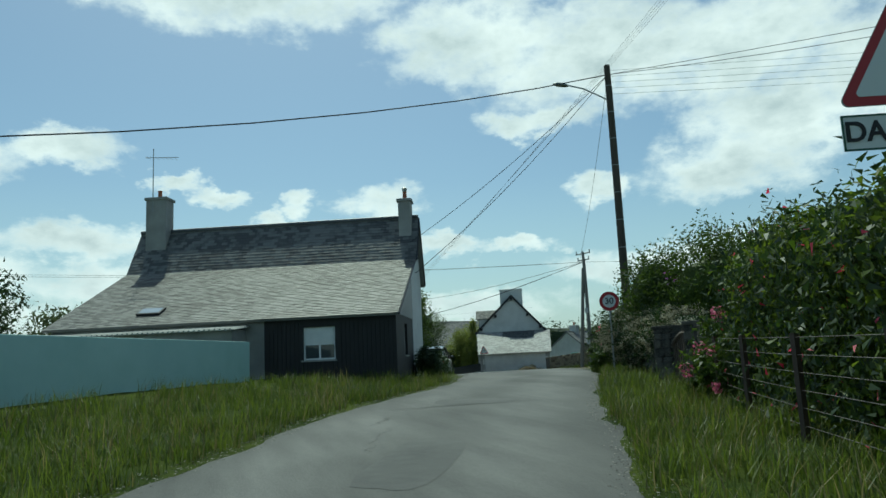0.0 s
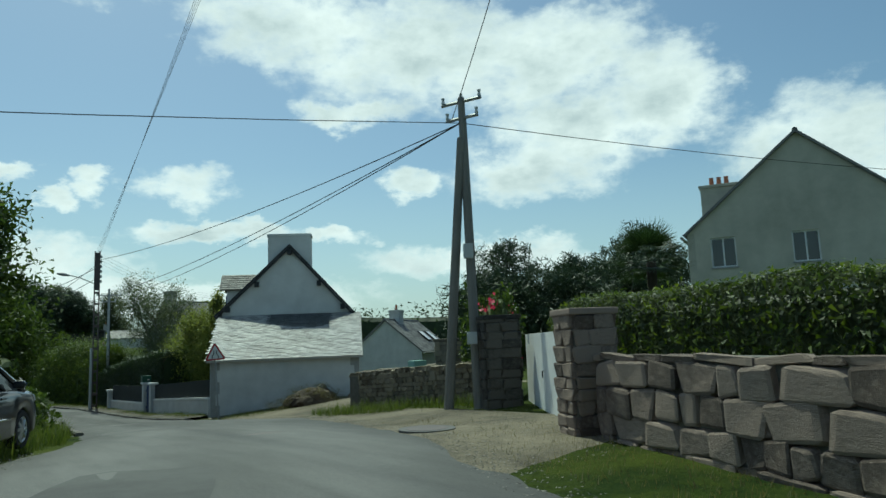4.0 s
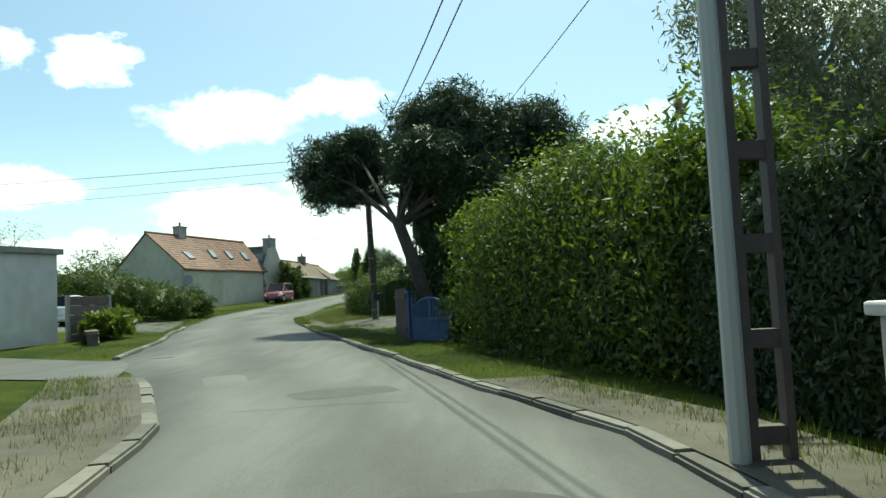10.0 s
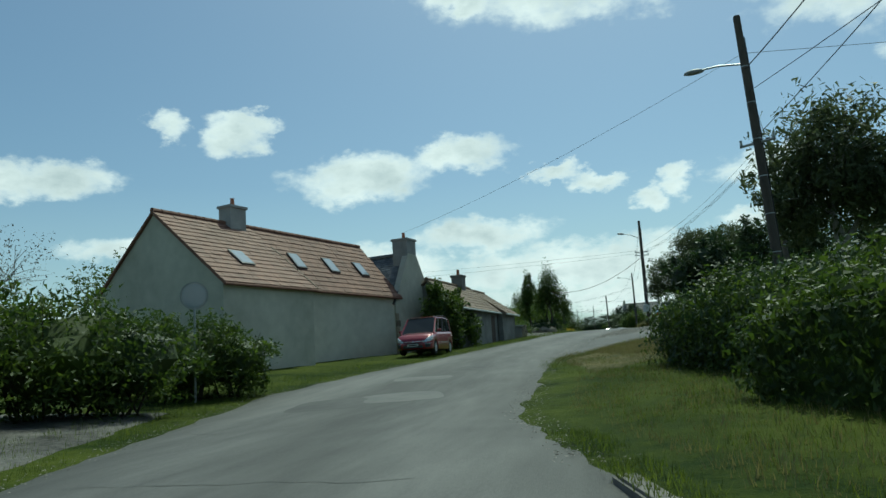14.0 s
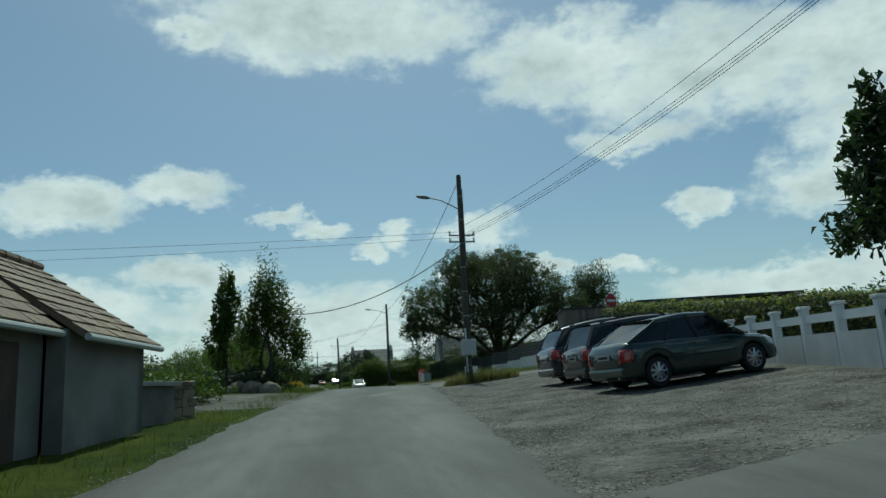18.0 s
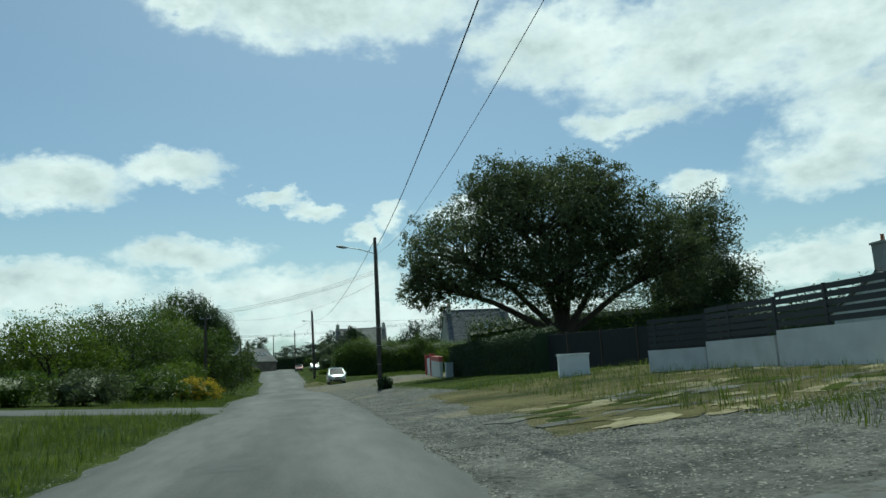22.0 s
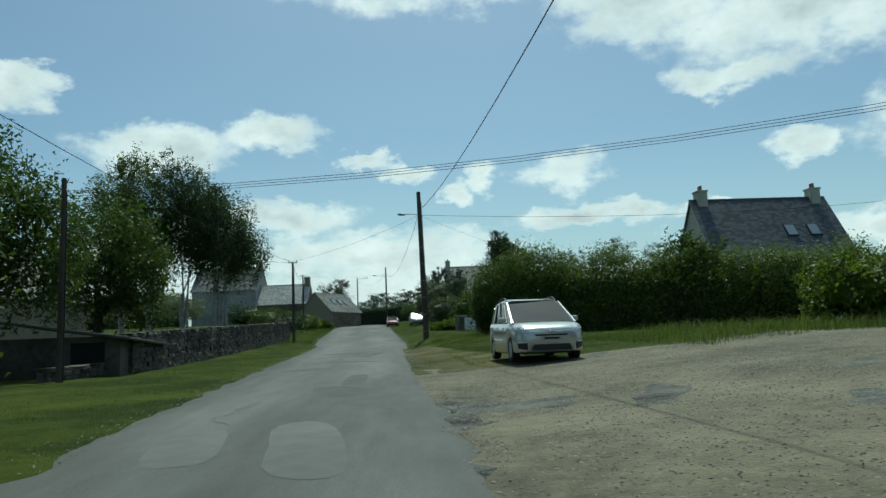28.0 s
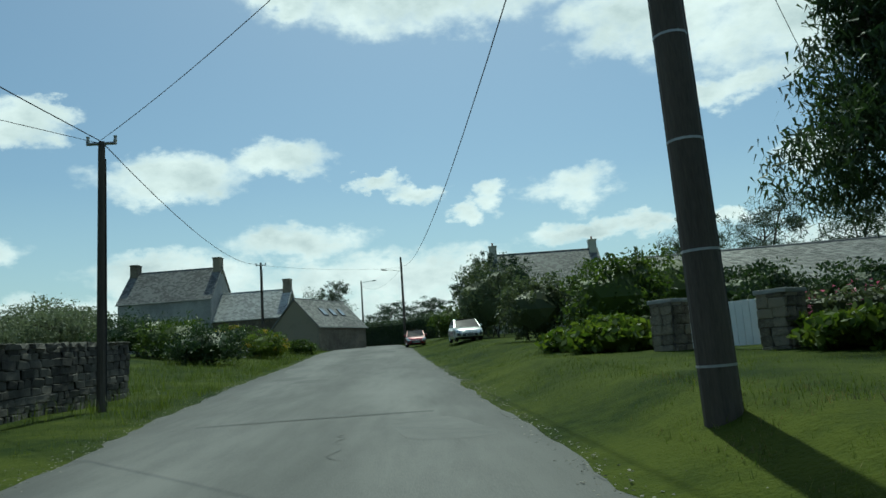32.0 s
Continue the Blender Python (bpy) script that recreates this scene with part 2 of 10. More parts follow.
DRY = material("dry_turf", (0.032, 0.038, 0.011), (0.145, 0.125, 0.06), 2.5, 0.95, 1.0, 22, stain=0.6, depth=0.05, spec=0.1)
KERB = material("kerb_concrete", (0.085, 0.082, 0.072), (0.20, 0.19, 0.168), 5.0, 0.9, 0.6, 60, vary=0.5, depth=0.01)
PAVE = material("pavement_grit", (0.04, 0.037, 0.03), (0.13, 0.118, 0.092), 2.5, 0.95, 0.5, 60, stain=0.6, depth=0.02)
SLATE = material("slate", (0.08, 0.08, 0.079), (0.18, 0.18, 0.173), 3.0, 0.62, 0.25, 50, island=0.8, stain=0.7, depth=0.004, spec=0.4)
SLATE_DARK = material("slate_dark", (0.045, 0.05, 0.055), (0.11, 0.115, 0.125), 3.0, 0.45, 0.25, 50, island=0.8, stain=0.3, depth=0.004, spec=0.6)
SLATE_PALE = material("slate_bleached", (0.22, 0.22, 0.215), (0.42, 0.42, 0.41), 2.0, 0.5, 0.25, 50, island=0.7, stain=0.8, depth=0.004, spec=0.6)
TILE = material("red_tile", (0.105, 0.048, 0.032), (0.215, 0.105, 0.07), 3.0, 0.75, 0.3, 50, island=0.2, stain=0.4, depth=0.006)
TILE_BROWN = material("brown_tile", (0.10, 0.065, 0.042), (0.21, 0.155, 0.105), 3.0, 0.75, 0.3, 50, island=0.2, stain=0.4, depth=0.006)
RENDER_WHITE = material("white_render", (0.46, 0.46, 0.445), (0.68, 0.68, 0.66), 2.0, 0.9, 0.3, 90, stain=0.35, depth=0.006)
RENDER_CREAM = material("cream_render", (0.36, 0.345, 0.28), (0.56, 0.54, 0.45), 2.0, 0.9, 0.3, 90, stain=0.45, depth=0.006)
RENDER_GREY = material("grey_render", (0.22, 0.22, 0.21), (0.40, 0.39, 0.37), 2.0, 0.92, 0.4, 80, stain=0.6, depth=0.008)
# stained grey render, darkened to put the cottage wall's shade into its colour
RENDER_SHADED = material("weathered_shaded_render", (0.10, 0.10, 0.092), (0.23, 0.225, 0.21), 1.6, 0.92, 0.4, 80, stain=0.7, depth=0.01)
RENDER_BUFF = material("weathered_buff_render", (0.33, 0.29, 0.22), (0.56, 0.50, 0.40), 1.6, 0.92, 0.4, 80, stain=0.7, depth=0.01)
STONE = material("granite", (0.062, 0.052, 0.038), (0.26, 0.222, 0.16), 5.0, 0.9, 0.8, 45, island=0.45, vary=0.5, stain=0.4, depth=0.02)
STONE_DARK = material("dark_granite", (0.024, 0.022, 0.019), (0.115, 0.105, 0.088), 5.0, 0.92, 0.8, 45, island=0.45, vary=0.6, stain=0.5, depth=0.02)
STRAW = material("cut_straw", (0.10, 0.09, 0.052), (0.34, 0.30, 0.19), 4.0, 0.95, 1.0, 30, stain=0.6, depth=0.04, spec=0.1)
STONE_PINK = material("pink_granite", (0.10, 0.075, 0.062), (0.29, 0.225, 0.185), 5.0, 0.9, 0.8, 45, island=0.6, vary=0.8, stain=0.4, depth=0.02)
MORTAR = material("mortar", (0.07, 0.065, 0.055), (0.17, 0.16, 0.14), 6.0, 0.95, 0.6, 60, stain=0.4, depth=0.01)
BARK = material("bark", (0.02, 0.016, 0.011), (0.075, 0.06, 0.042), 7.0, 0.95, 0.9, 40, stretch=(1, 1, 0.25), depth=0.03)
BARK_PALE = material("birch_bark", (0.16, 0.15, 0.135), (0.46, 0.44, 0.40), 5.0, 0.9, 0.6, 40, stretch=(1, 1, 0.6), depth=0.01)
WOOD_POLE = material("creosoted_pole", (0.04, 0.033, 0.026), (0.12, 0.10, 0.08), 5.0, 0.9, 0.6, 60, stretch=(1, 1, 0.12), depth=0.01)
WOOD_GREY = material("weathered_pole", (0.13, 0.125, 0.11), (0.27, 0.26, 0.235), 5.0, 0.9, 0.6, 60, stretch=(1, 1, 0.12), depth=0.01)
BLACK_WOOD = material("black_boarding", (0.006, 0.006, 0.007), (0.02, 0.02, 0.021), 5.0, 0.65, 0.4, 70, stretch=(1, 1, 0.2), depth=0.005)
DARK_WOOD = material("dark_timber", (0.03, 0.02, 0.015), (0.10, 0.07, 0.05), 5.0, 0.8, 0.5, 60, stretch=(1, 1, 0.2), depth=0.005)
GREY_BOARD = material("silvered_cladding", (0.11, 0.085, 0.076), (0.21, 0.165, 0.15), 4.0, 0.85, 0.4, 60, stretch=(1, 1, 0.15), vary=0.5, stain=0.3, depth=0.005)
CONCRETE = material("concrete", (0.22, 0.22, 0.21), (0.38, 0.38, 0.365), 4.0, 0.9, 0.4, 80, stain=0.5, depth=0.008)
FIBRO = material("fibre_cement", (0.30, 0.30, 0.28), (0.52, 0.52, 0.49), 3.0, 0.85, 0.3, 60, stain=0.6, depth=0.01)
TURQ = material("pale_turquoise_paint", (0.34, 0.50, 0.47), (0.42, 0.58, 0.55), 2.0, 0.7, 0.15, 60, stain=0.4, depth=0.004)
WHITE_PAINT = material("white_paint", (0.66, 0.67, 0.66), (0.82, 0.83, 0.82), 3.0, 0.6, 0.15, 60, stain=0.3, depth=0.003)
BLUE_PAINT = material("blue_paint", (0.018, 0.042, 0.12), (0.036, 0.08, 0.20), 3.0, 0.55, 0.15, 60, stain=0.3, depth=0.003)
RED_PAINT = material("red_paint", (0.33, 0.05, 0.045), (0.48, 0.10, 0.08), 3.0, 0.6, 0.15, 60, stain=0.3, depth=0.003)
GREEN_MESH = material("green_windbreak_mesh", (0.004, 0.008, 0.007), (0.013, 0.02, 0.018), 6.0, 0.8, 0.3, 200, stain=0.3, depth=0.004)
# the woven mesh lets a little light through its holes
mesh_nodes = GREEN_MESH.node_tree.nodes
mesh_gap, mesh_mix = mesh_nodes.new("ShaderNodeBsdfTransparent"), mesh_nodes.new("ShaderNodeMixShader")
mesh_mix.inputs[0].default_value = 0.14
GREEN_MESH.node_tree.links.new(mesh_nodes["Principled BSDF"].outputs[0], mesh_mix.inputs[1])
GREEN_MESH.node_tree.links.new(mesh_gap.outputs[0], mesh_mix.inputs[2])
GREEN_MESH.node_tree.links.new(mesh_mix.outputs[0], mesh_nodes["Material Output"].inputs["Surface"])
STEEL = material("galvanised_steel", (0.26, 0.27, 0.27), (0.42, 0.43, 0.43), 6.0, 0.5, 0.1, 80, metal=0.6, depth=0.002)
BROWN_STEEL = material("painted_lattice_steel", (0.045, 0.035, 0.035), (0.11, 0.085, 0.08), 6.0, 0.6, 0.2, 80, depth=0.003)
BLACK_PAINT = material("black_paint", (0.008, 0.009, 0.011), (0.022, 0.024, 0.027), 5.0, 0.5, 0.15, 60, depth=0.003)
GLASS = plain("window_glass", (0.03, 0.035, 0.04), 0.06, 0.0, 0.0, 0.0, 0.6)
SKYLIGHT_GLASS = plain("skylight_glass", (0.28, 0.32, 0.36), 0.05, 0.0, 0.0, 0.0, 1.0)
# near-black that paints in the shade inside windows, doorways and openings
UNLIT_BLACK = plain("unlit_interior_black", (0.012, 0.012, 0.013), 0.9)
CABLE = plain("cable_black", (0.015, 0.015, 0.016), 0.6)
CABLE_RED = plain("cable_red_brown", (0.10, 0.02, 0.02), 0.6)
WIRE = plain("thin_wire", (0.10, 0.10, 0.105), 0.5)
RUBBER = plain("rubber", (0.012, 0.012, 0.013), 0.8)
ALLOY = plain("alloy", (0.52, 0.53, 0.54), 0.35, 0.9)
CHROME = plain("chrome", (0.7, 0.71, 0.72), 0.12, 1.0)
CAR_GLASS = plain("car_glass", (0.010, 0.012, 0.013), 0.05)
LAMP_RED = plain("tail_lamp_red", (0.30, 0.012, 0.015), 0.15, 0.0, 0.0, 0.0, 1.0)
LAMP_CLEAR = plain("headlamp_glass", (0.62, 0.64, 0.66), 0.08, 0.1, 0.0, 0.0, 1.0)
LAMP_GREY = plain("lantern_grey", (0.22, 0.23, 0.23), 0.5)
PLATE_WHITE = plain("plate_white", (0.42, 0.42, 0.40), 0.5)
INK = plain("ink_black", (0.012, 0.012, 0.014), 0.6)
SIGN_WHITE = plain("sign_white", (0.62, 0.64, 0.63), 0.45)
SIGN_RED = plain("sign_red", (0.32, 0.016, 0.022), 0.45)
SIGN_BACK = plain("sign_back_grey", (0.30, 0.31, 0.31), 0.5, 0.4)
YELLOW = plain("yellow_plastic", (0.62, 0.45, 0.03), 0.5)
GREEN_BOX = plain("green_painted_metal", (0.008, 0.07, 0.042), 0.4)
MINT = plain("mint_painted_metal", (0.33, 0.52, 0.44), 0.5)
BOX_GREY = plain("grey_cabinet_plastic", (0.44, 0.46, 0.45), 0.5)
POT = material("terracotta", (0.25, 0.09, 0.05), (0.40, 0.17, 0.10), 5.0, 0.8, 0.2, 60)
LEAF = leaf_material("leaf_mid", (0.024, 0.050, 0.007), (0.105, 0.15, 0.02), 0.5)
LEAF_BRIGHT = leaf_material("leaf_bright", (0.045, 0.085, 0.008), (0.17, 0.22, 0.022), 0.5)
LEAF_DARK = leaf_material("leaf_dark", (0.014, 0.032, 0.009), (0.052, 0.085, 0.02), 0.35)
LEAF_OLIVE = leaf_material("leaf_olive", (0.035, 0.052, 0.018), (0.125, 0.15, 0.06), 0.45)
LEAF_YELLOW = leaf_material("leaf_yellow_green", (0.10, 0.14, 0.02), (0.33, 0.35, 0.08), 0.55)
LEAF_GREY = leaf_material("leaf_willow", (0.07, 0.09, 0.045), (0.20, 0.23, 0.12), 0.45)
NEEDLE = leaf_material("pine_needle", (0.014, 0.030, 0.014), (0.055, 0.085, 0.034), 0.2)
GRASS = leaf_material("grass_blade", (0.04, 0.07, 0.008), (0.15, 0.185, 0.025), 0.55)
GRASS_DRY = leaf_material("grass_straw", (0.09, 0.09, 0.025), (0.26, 0.22, 0.09), 0.4)
BLOSSOM_RED = leaf_material("rose_red", (0.45, 0.015, 0.05), (0.75, 0.08, 0.16), 0.4)
BLOSSOM_PINK = leaf_material("pink_flower", (0.40, 0.07, 0.16), (0.65, 0.20, 0.30), 0.4)
BLOSSOM_WHITE = leaf_material("cream_flower", (0.20, 0.185, 0.12), (0.42, 0.39, 0.28), 0.4)
BLOSSOM_YELLOW = leaf_material("gorse_flower", (0.45, 0.30, 0.01), (0.70, 0.52, 0.04), 0.4)
BLOSSOM_MAUVE = leaf_material("mauve_flower", (0.16, 0.06, 0.17), (0.34, 0.15, 0.33), 0.4)
TWIG = leaf_material("dead_twig", (0.10, 0.085, 0.06), (0.22, 0.19, 0.14), 0.1)

# the lane itself: wheel tracks worn paler along it
LANE = ASPHALT.copy()
LANE.name = "lane_asphalt"
lt_, lb = LANE.node_tree, LANE.node_tree.nodes["Principled BSDF"]
uvn = lt_.nodes.new("ShaderNodeUVMap")
sep = lt_.nodes.new("ShaderNodeSeparateXYZ")
lt_.links.new(uvn.outputs[0], sep.inputs[0])
wob = lt_.nodes.new("ShaderNodeTexNoise")
wob.inputs["Scale"].default_value, wob.inputs["Detail"].default_value = 0.35, 4
lt_.links.new(lt_.nodes["Texture Coordinate"].outputs["Object"], wob.inputs["Vector"])


def lane_math(op, a, b):
    n = lt_.nodes.new("ShaderNodeMath")
    n.operation = op
    for i, v in ((0, a), (1, b)):
        if isinstance(v, (int, float)):
            n.inputs[i].default_value = v
        else:
            lt_.links.new(v, n.inputs[i])
    return n.outputs[0]


across = lane_math("ADD", sep.outputs[0], lane_math("MULTIPLY", lane_math("SUBTRACT", wob.outputs["Fac"], 0.5), 0.22))
wave = lane_math("COSINE", lane_math("MULTIPLY", lane_math("SUBTRACT", across, 0.27), 13.66), 0.0)
gain = lane_math("ADD", lane_math("MULTIPLY", wave, 0.24), 1.02)
tint = lt_.nodes.new("ShaderNodeVectorMath")
tint.operation = "SCALE"
lt_.links.new(lb.inputs["Base Color"].links[0].from_socket, tint.inputs[0])
lt_.links.new(gain, tint.inputs["Scale"])
lt_.links.new(tint.outputs[0], lb.inputs["Base Color"])
SOIL_BROWN = material("turned_earth", (0.03, 0.022, 0.014), (0.13, 0.10, 0.065), 6.0, 0.95, 1.0, 40, stain=0.5, depth=0.03)
PEBBLE = material("loose_stone", (0.05, 0.048, 0.043), (0.26, 0.245, 0.215), 9.0, 0.9, 0.2, 60, island=1.0)

# ---- building helpers ----
def mesh_of(name, verts, faces, mat):
    me = bpy.data.meshes.new(name)
    me.from_pydata([tuple(v) for v in verts] if not isinstance(verts, np.ndarray) else verts.tolist(), [], faces if isinstance(faces, list) else faces.tolist())
    me.materials.append(mat)
    return me


def finish(bm, name, mat, smooth=False):
    bmesh.ops.recalc_face_normals(bm, faces=bm.faces)
    me = bpy.data.meshes.new(name)
    if smooth:
        for f in bm.faces:
            f.smooth = True
    bm.to_mesh(me)
    bm.free()
    me.materials.append(mat)
    return me


def part(name, bm, mat, parent, label="", smooth=False):
    """One mesh object under a thing or under a part."""
    me = finish(bm, name, mat, smooth) if isinstance(bm, bmesh.types.BMesh) else bm
    ob = new(name, me)
    ob.parent = parent
    if label:
        ob["label"] = label
    return ob


def thing(name, label, category, x=0.0, y=0.0, z=0.0, rz=0.0, group="", kind=""):
    ob = new(name)
    ob.empty_display_size = 0.1
    ob.matrix_basis = pose(x, y, z, 0, 0, rz)
    return tagged(ob, label, category, group, kind)


def solo(name, bm, mat, label, category, m=None, group="", kind="", smooth=False):
    me = finish(bm, name, mat, smooth) if isinstance(bm, bmesh.types.BMesh) else bm
    ob = new(name, me)
    if m is not None:
        ob.matrix_basis = m
    return tagged(ob, label, category, group, kind)


BOX_FACES = [(0, 1, 3, 2), (4, 6, 7, 5), (0, 4, 5, 1), (2, 3, 7, 6), (0, 2, 6, 4), (1, 5, 7, 3)]


def bx(bm, x0, x1, y0, y1, z0, z1, taper=0.0):
    vs = []
    for x, sx in ((x0, 1), (x1, -1)):
        for y, sy in ((y0, 1), (y1, -1)):
            for z in (z0, z1):
                k = taper if z == z1 else 0.0
                vs.append(bm.verts.new((x + sx * k, y + sy * k, z)))
    for f in BOX_FACES:
        bm.faces.new([vs[i] for i in f])
    return vs


def box_bm(x0, x1, y0, y1, z0, z1, bevel=0.0, taper=0.0):
    bm = bmesh.new()
    bx(bm, x0, x1, y0, y1, z0, z1, taper)
    if bevel:
        bmesh.ops.recalc_face_normals(bm, faces=bm.faces)
        bmesh.ops.bevel(bm, geom=list(bm.edges), offset=bevel, segments=2, profile=0.6, affect="EDGES")
    return bm


def extrude_profile(bm, pts, axis, a, b):
    """A closed profile of (u, z) drawn out along local x (axis 'x': u is y) or y (axis 'y': u is x) from a to b."""
    rows = []
    for s in (a, b):
        rows.append([bm.verts.new((s, u, z) if axis == "x" else (u, s, z)) for u, z in pts])
    n = len(pts)
    bm.faces.new(rows[0])
    bm.faces.new(rows[1][::-1])
    for i in range(n):
        bm.faces.new((rows[0][i], rows[0][(i + 1) % n], rows[1][(i + 1) % n], rows[1][i]))


def tube(bm, pts, radii, n=8, cap=True):
    """A tapering tube through the points."""
    rings = []
    for i, p in enumerate(pts):
        p = Vector(p)
        a = Vector(pts[max(i - 1, 0)])
        b = Vector(pts[min(i + 1, len(pts) - 1)])
        d = (b - a).normalized()
        side = d.cross(Vector((0.31, 0.83, 0.47))).normalized() if abs(d.z) > 0.7 else d.cross(Vector((0, 0, 1))).normalized()
        up = side.cross(d)
        rings.append([bm.verts.new(p + (side * math.cos(k * math.tau / n) + up * math.sin(k * math.tau / n)) * radii[i]) for k in range(n)])
    for i in range(len(rings) - 1):
        for k in range(n):
            bm.faces.new((rings[i][k], rings[i][(k + 1) % n], rings[i + 1][(k + 1) % n], rings[i + 1][k]))
    if cap:
        bm.faces.new(rings[0][::-1])
        bm.faces.new(rings[-1])


def tube_bm(pts, radii, n=8):
    bm = bmesh.new()
    tube(bm, pts, radii, n)
    return bm


def wall_boxes(bm, u0, u1, z0, z1, y0, y1, holes=()):
    """A wall along local x from u0 to u1 with rectangular holes (a, b, low, high) right through it."""
    cuts = sorted({u0, u1, *[h[0] for h in holes], *[h[1] for h in holes]})
    for a, b in zip(cuts, cuts[1:]):
        inside = sorted((h[2], h[3]) for h in holes if h[0] <= a + 1e-6 and h[1] >= b - 1e-6)
        z = z0
        for lo, hi in inside:
            if lo > z:
                bx(bm, a, b, y0, y1, z, lo)
            z = hi
        if z < z1:
            bx(bm, a, b, y0, y1, z, z1)


def courses(name, parent, mat, origin, u, v, length, rise, du=0.24, dv=0.16, thick=0.012, seed=1, skip=None, label="", bond=0.5):
    """Overlapping slates or tiles on a slope: u runs along the eave, v up the slope. Joined, each one an island of its own."""
    rng = np.random.default_rng(seed)
    u, v, o = np.array(u, float), np.array(v, float), np.array(origin, float)
    n = np.cross(u, v)
    n /= np.linalg.norm(n)
    if n[2] < 0:
        n = -n
    verts, faces = [], []
    rows = max(1, int(round(rise / dv)))
    for r in range(rows):
        shift = (r % 2) * du * bond
        cols = int(math.ceil(length / du)) + 1
        for c in range(cols):
            a, b = max(0.0, c * du - shift), min(length, (c + 1) * du - shift)
            if b - a < 0.03:
                continue
            a, b = a + 0.004, b - 0.004
            s0, s1 = r * dv - rng.uniform(0, 0.012), min(rise, (r + 1) * dv + dv * 0.25)
            if skip and skip((a + b) / 2, (s0 + s1) / 2):
                continue
            lift, lift2 = thick * rng.uniform(1.2, 1.9), thick * 0.4
            i = len(verts)
            verts += [o + u * a + v * s0 + n * lift, o + u * b + v * s0 + n * lift, o + u * b + v * s1 + n * lift2, o + u * a + v * s1 + n * lift2]
            verts += [o + u * a + v * s0, o + u * b + v * s0]
            faces += [(i, i + 1, i + 2, i + 3), (i + 4, i + 5, i + 1, i), (i + 4, i, i + 3), (i + 1, i + 5, i + 2)]
    ob = part(name, mesh_of(name, verts, faces, mat), mat, parent, label)
    ob["kind"] = "stuff"
    return ob


def sag_curve(name, a, b, sag, r, mat, label, group="", n=14):
    """A hanging cable between two points."""
    a, b = Vector(a), Vector(b)
    pts = [a.lerp(b, i / n) - Vector((0, 0, sag * 4 * (i / n) * (1 - i / n))) for i in range(n + 1)]
    bm = bmesh.new()
    tube(bm, pts, [r] * len(pts), 5)
    return solo(name, bm, mat, label, "cable", group=group)


# ---- plants ----
def leaf_cards(centres, size, rng, long=1.5, droop=0.0, normals=None, slim=False):
    """Small pointed leaves at the given places, each turned its own way."""
    n = len(centres)
    d = rng.normal(size=(n, 3))
    if normals is not None:
        d = normals + 0.55 * d
    d /= np.linalg.norm(d, axis=1)[:, None]
    t = rng.normal(size=(n, 3))
    t[:, 2] -= droop
    t -= (t * d).sum(1)[:, None] * d
    t /= np.linalg.norm(t, axis=1)[:, None] + 1e-9
    s = np.cross(d, t)
    k = (size * rng.uniform(0.6, 1.3, n))[:, None]
    a = centres - t * k * long * 0.5
    if slim:
        w = s * k * slim
        return np.stack([a - w, a + w, centres + t * k * long * 0.5], 1).reshape(-1, 3), np.arange(3 * n).reshape(-1, 3)
    b = centres + s * k * 0.36 + t * k * 0.05
    c = centres + t * k * long * 0.5
    e = centres - s * k * 0.36 + t * k * 0.05
    verts = np.stack([a, b, c, e], 1).reshape(-1, 3)
    faces = np.arange(4 * n).reshape(-1, 4)
    return verts, faces


def blob_points(blobs, n, rng, clump=0.28, shell=0.55):
    """Places for leaves in a crown made of ellipsoids: gathered in clumps, denser outside, with gaps."""
    vol = np.array([b[3] * b[4] * b[5] for b in blobs]) ** 0.75
    out = []
    for b, share in zip(blobs, vol / vol.sum()):
        m = max(8, int(n * share))
        k = max(5, int(m / 45))
        d = rng.normal(size=(k, 3))
        d /= np.linalg.norm(d, axis=1)[:, None]
        rad = rng.uniform(shell, 1.02, k)[:, None] * rng.uniform(0.86, 1.12, k)[:, None]
        cc = d * rad
        pick = rng.integers(0, k, m)
        pts = cc[pick] + np.clip(rng.normal(size=(m, 3)), -1.5, 1.5) * clump * rng.uniform(0.35, 1.0, k)[pick][:, None]
        out.append(pts * np.array(b[3:6]) + np.array(b[:3]))
    return np.concatenate(out)


def foliage(name, parent, mat, blobs, n, leaf, seed, clump=0.22, shell=0.55, long=1.5, droop=0.0, label="", floor=None, slim=0):
    rng = np.random.default_rng(seed)
    pts = blob_points(blobs, n, rng, clump, shell)
    if floor is not None:
        pts = pts[pts[:, 2] > floor]
    v, f = leaf_cards(pts, leaf, rng, long, droop, None, 0.16 if mat is NEEDLE else slim)
    return part(name, mesh_of(name, v, f, mat), mat, parent, label)


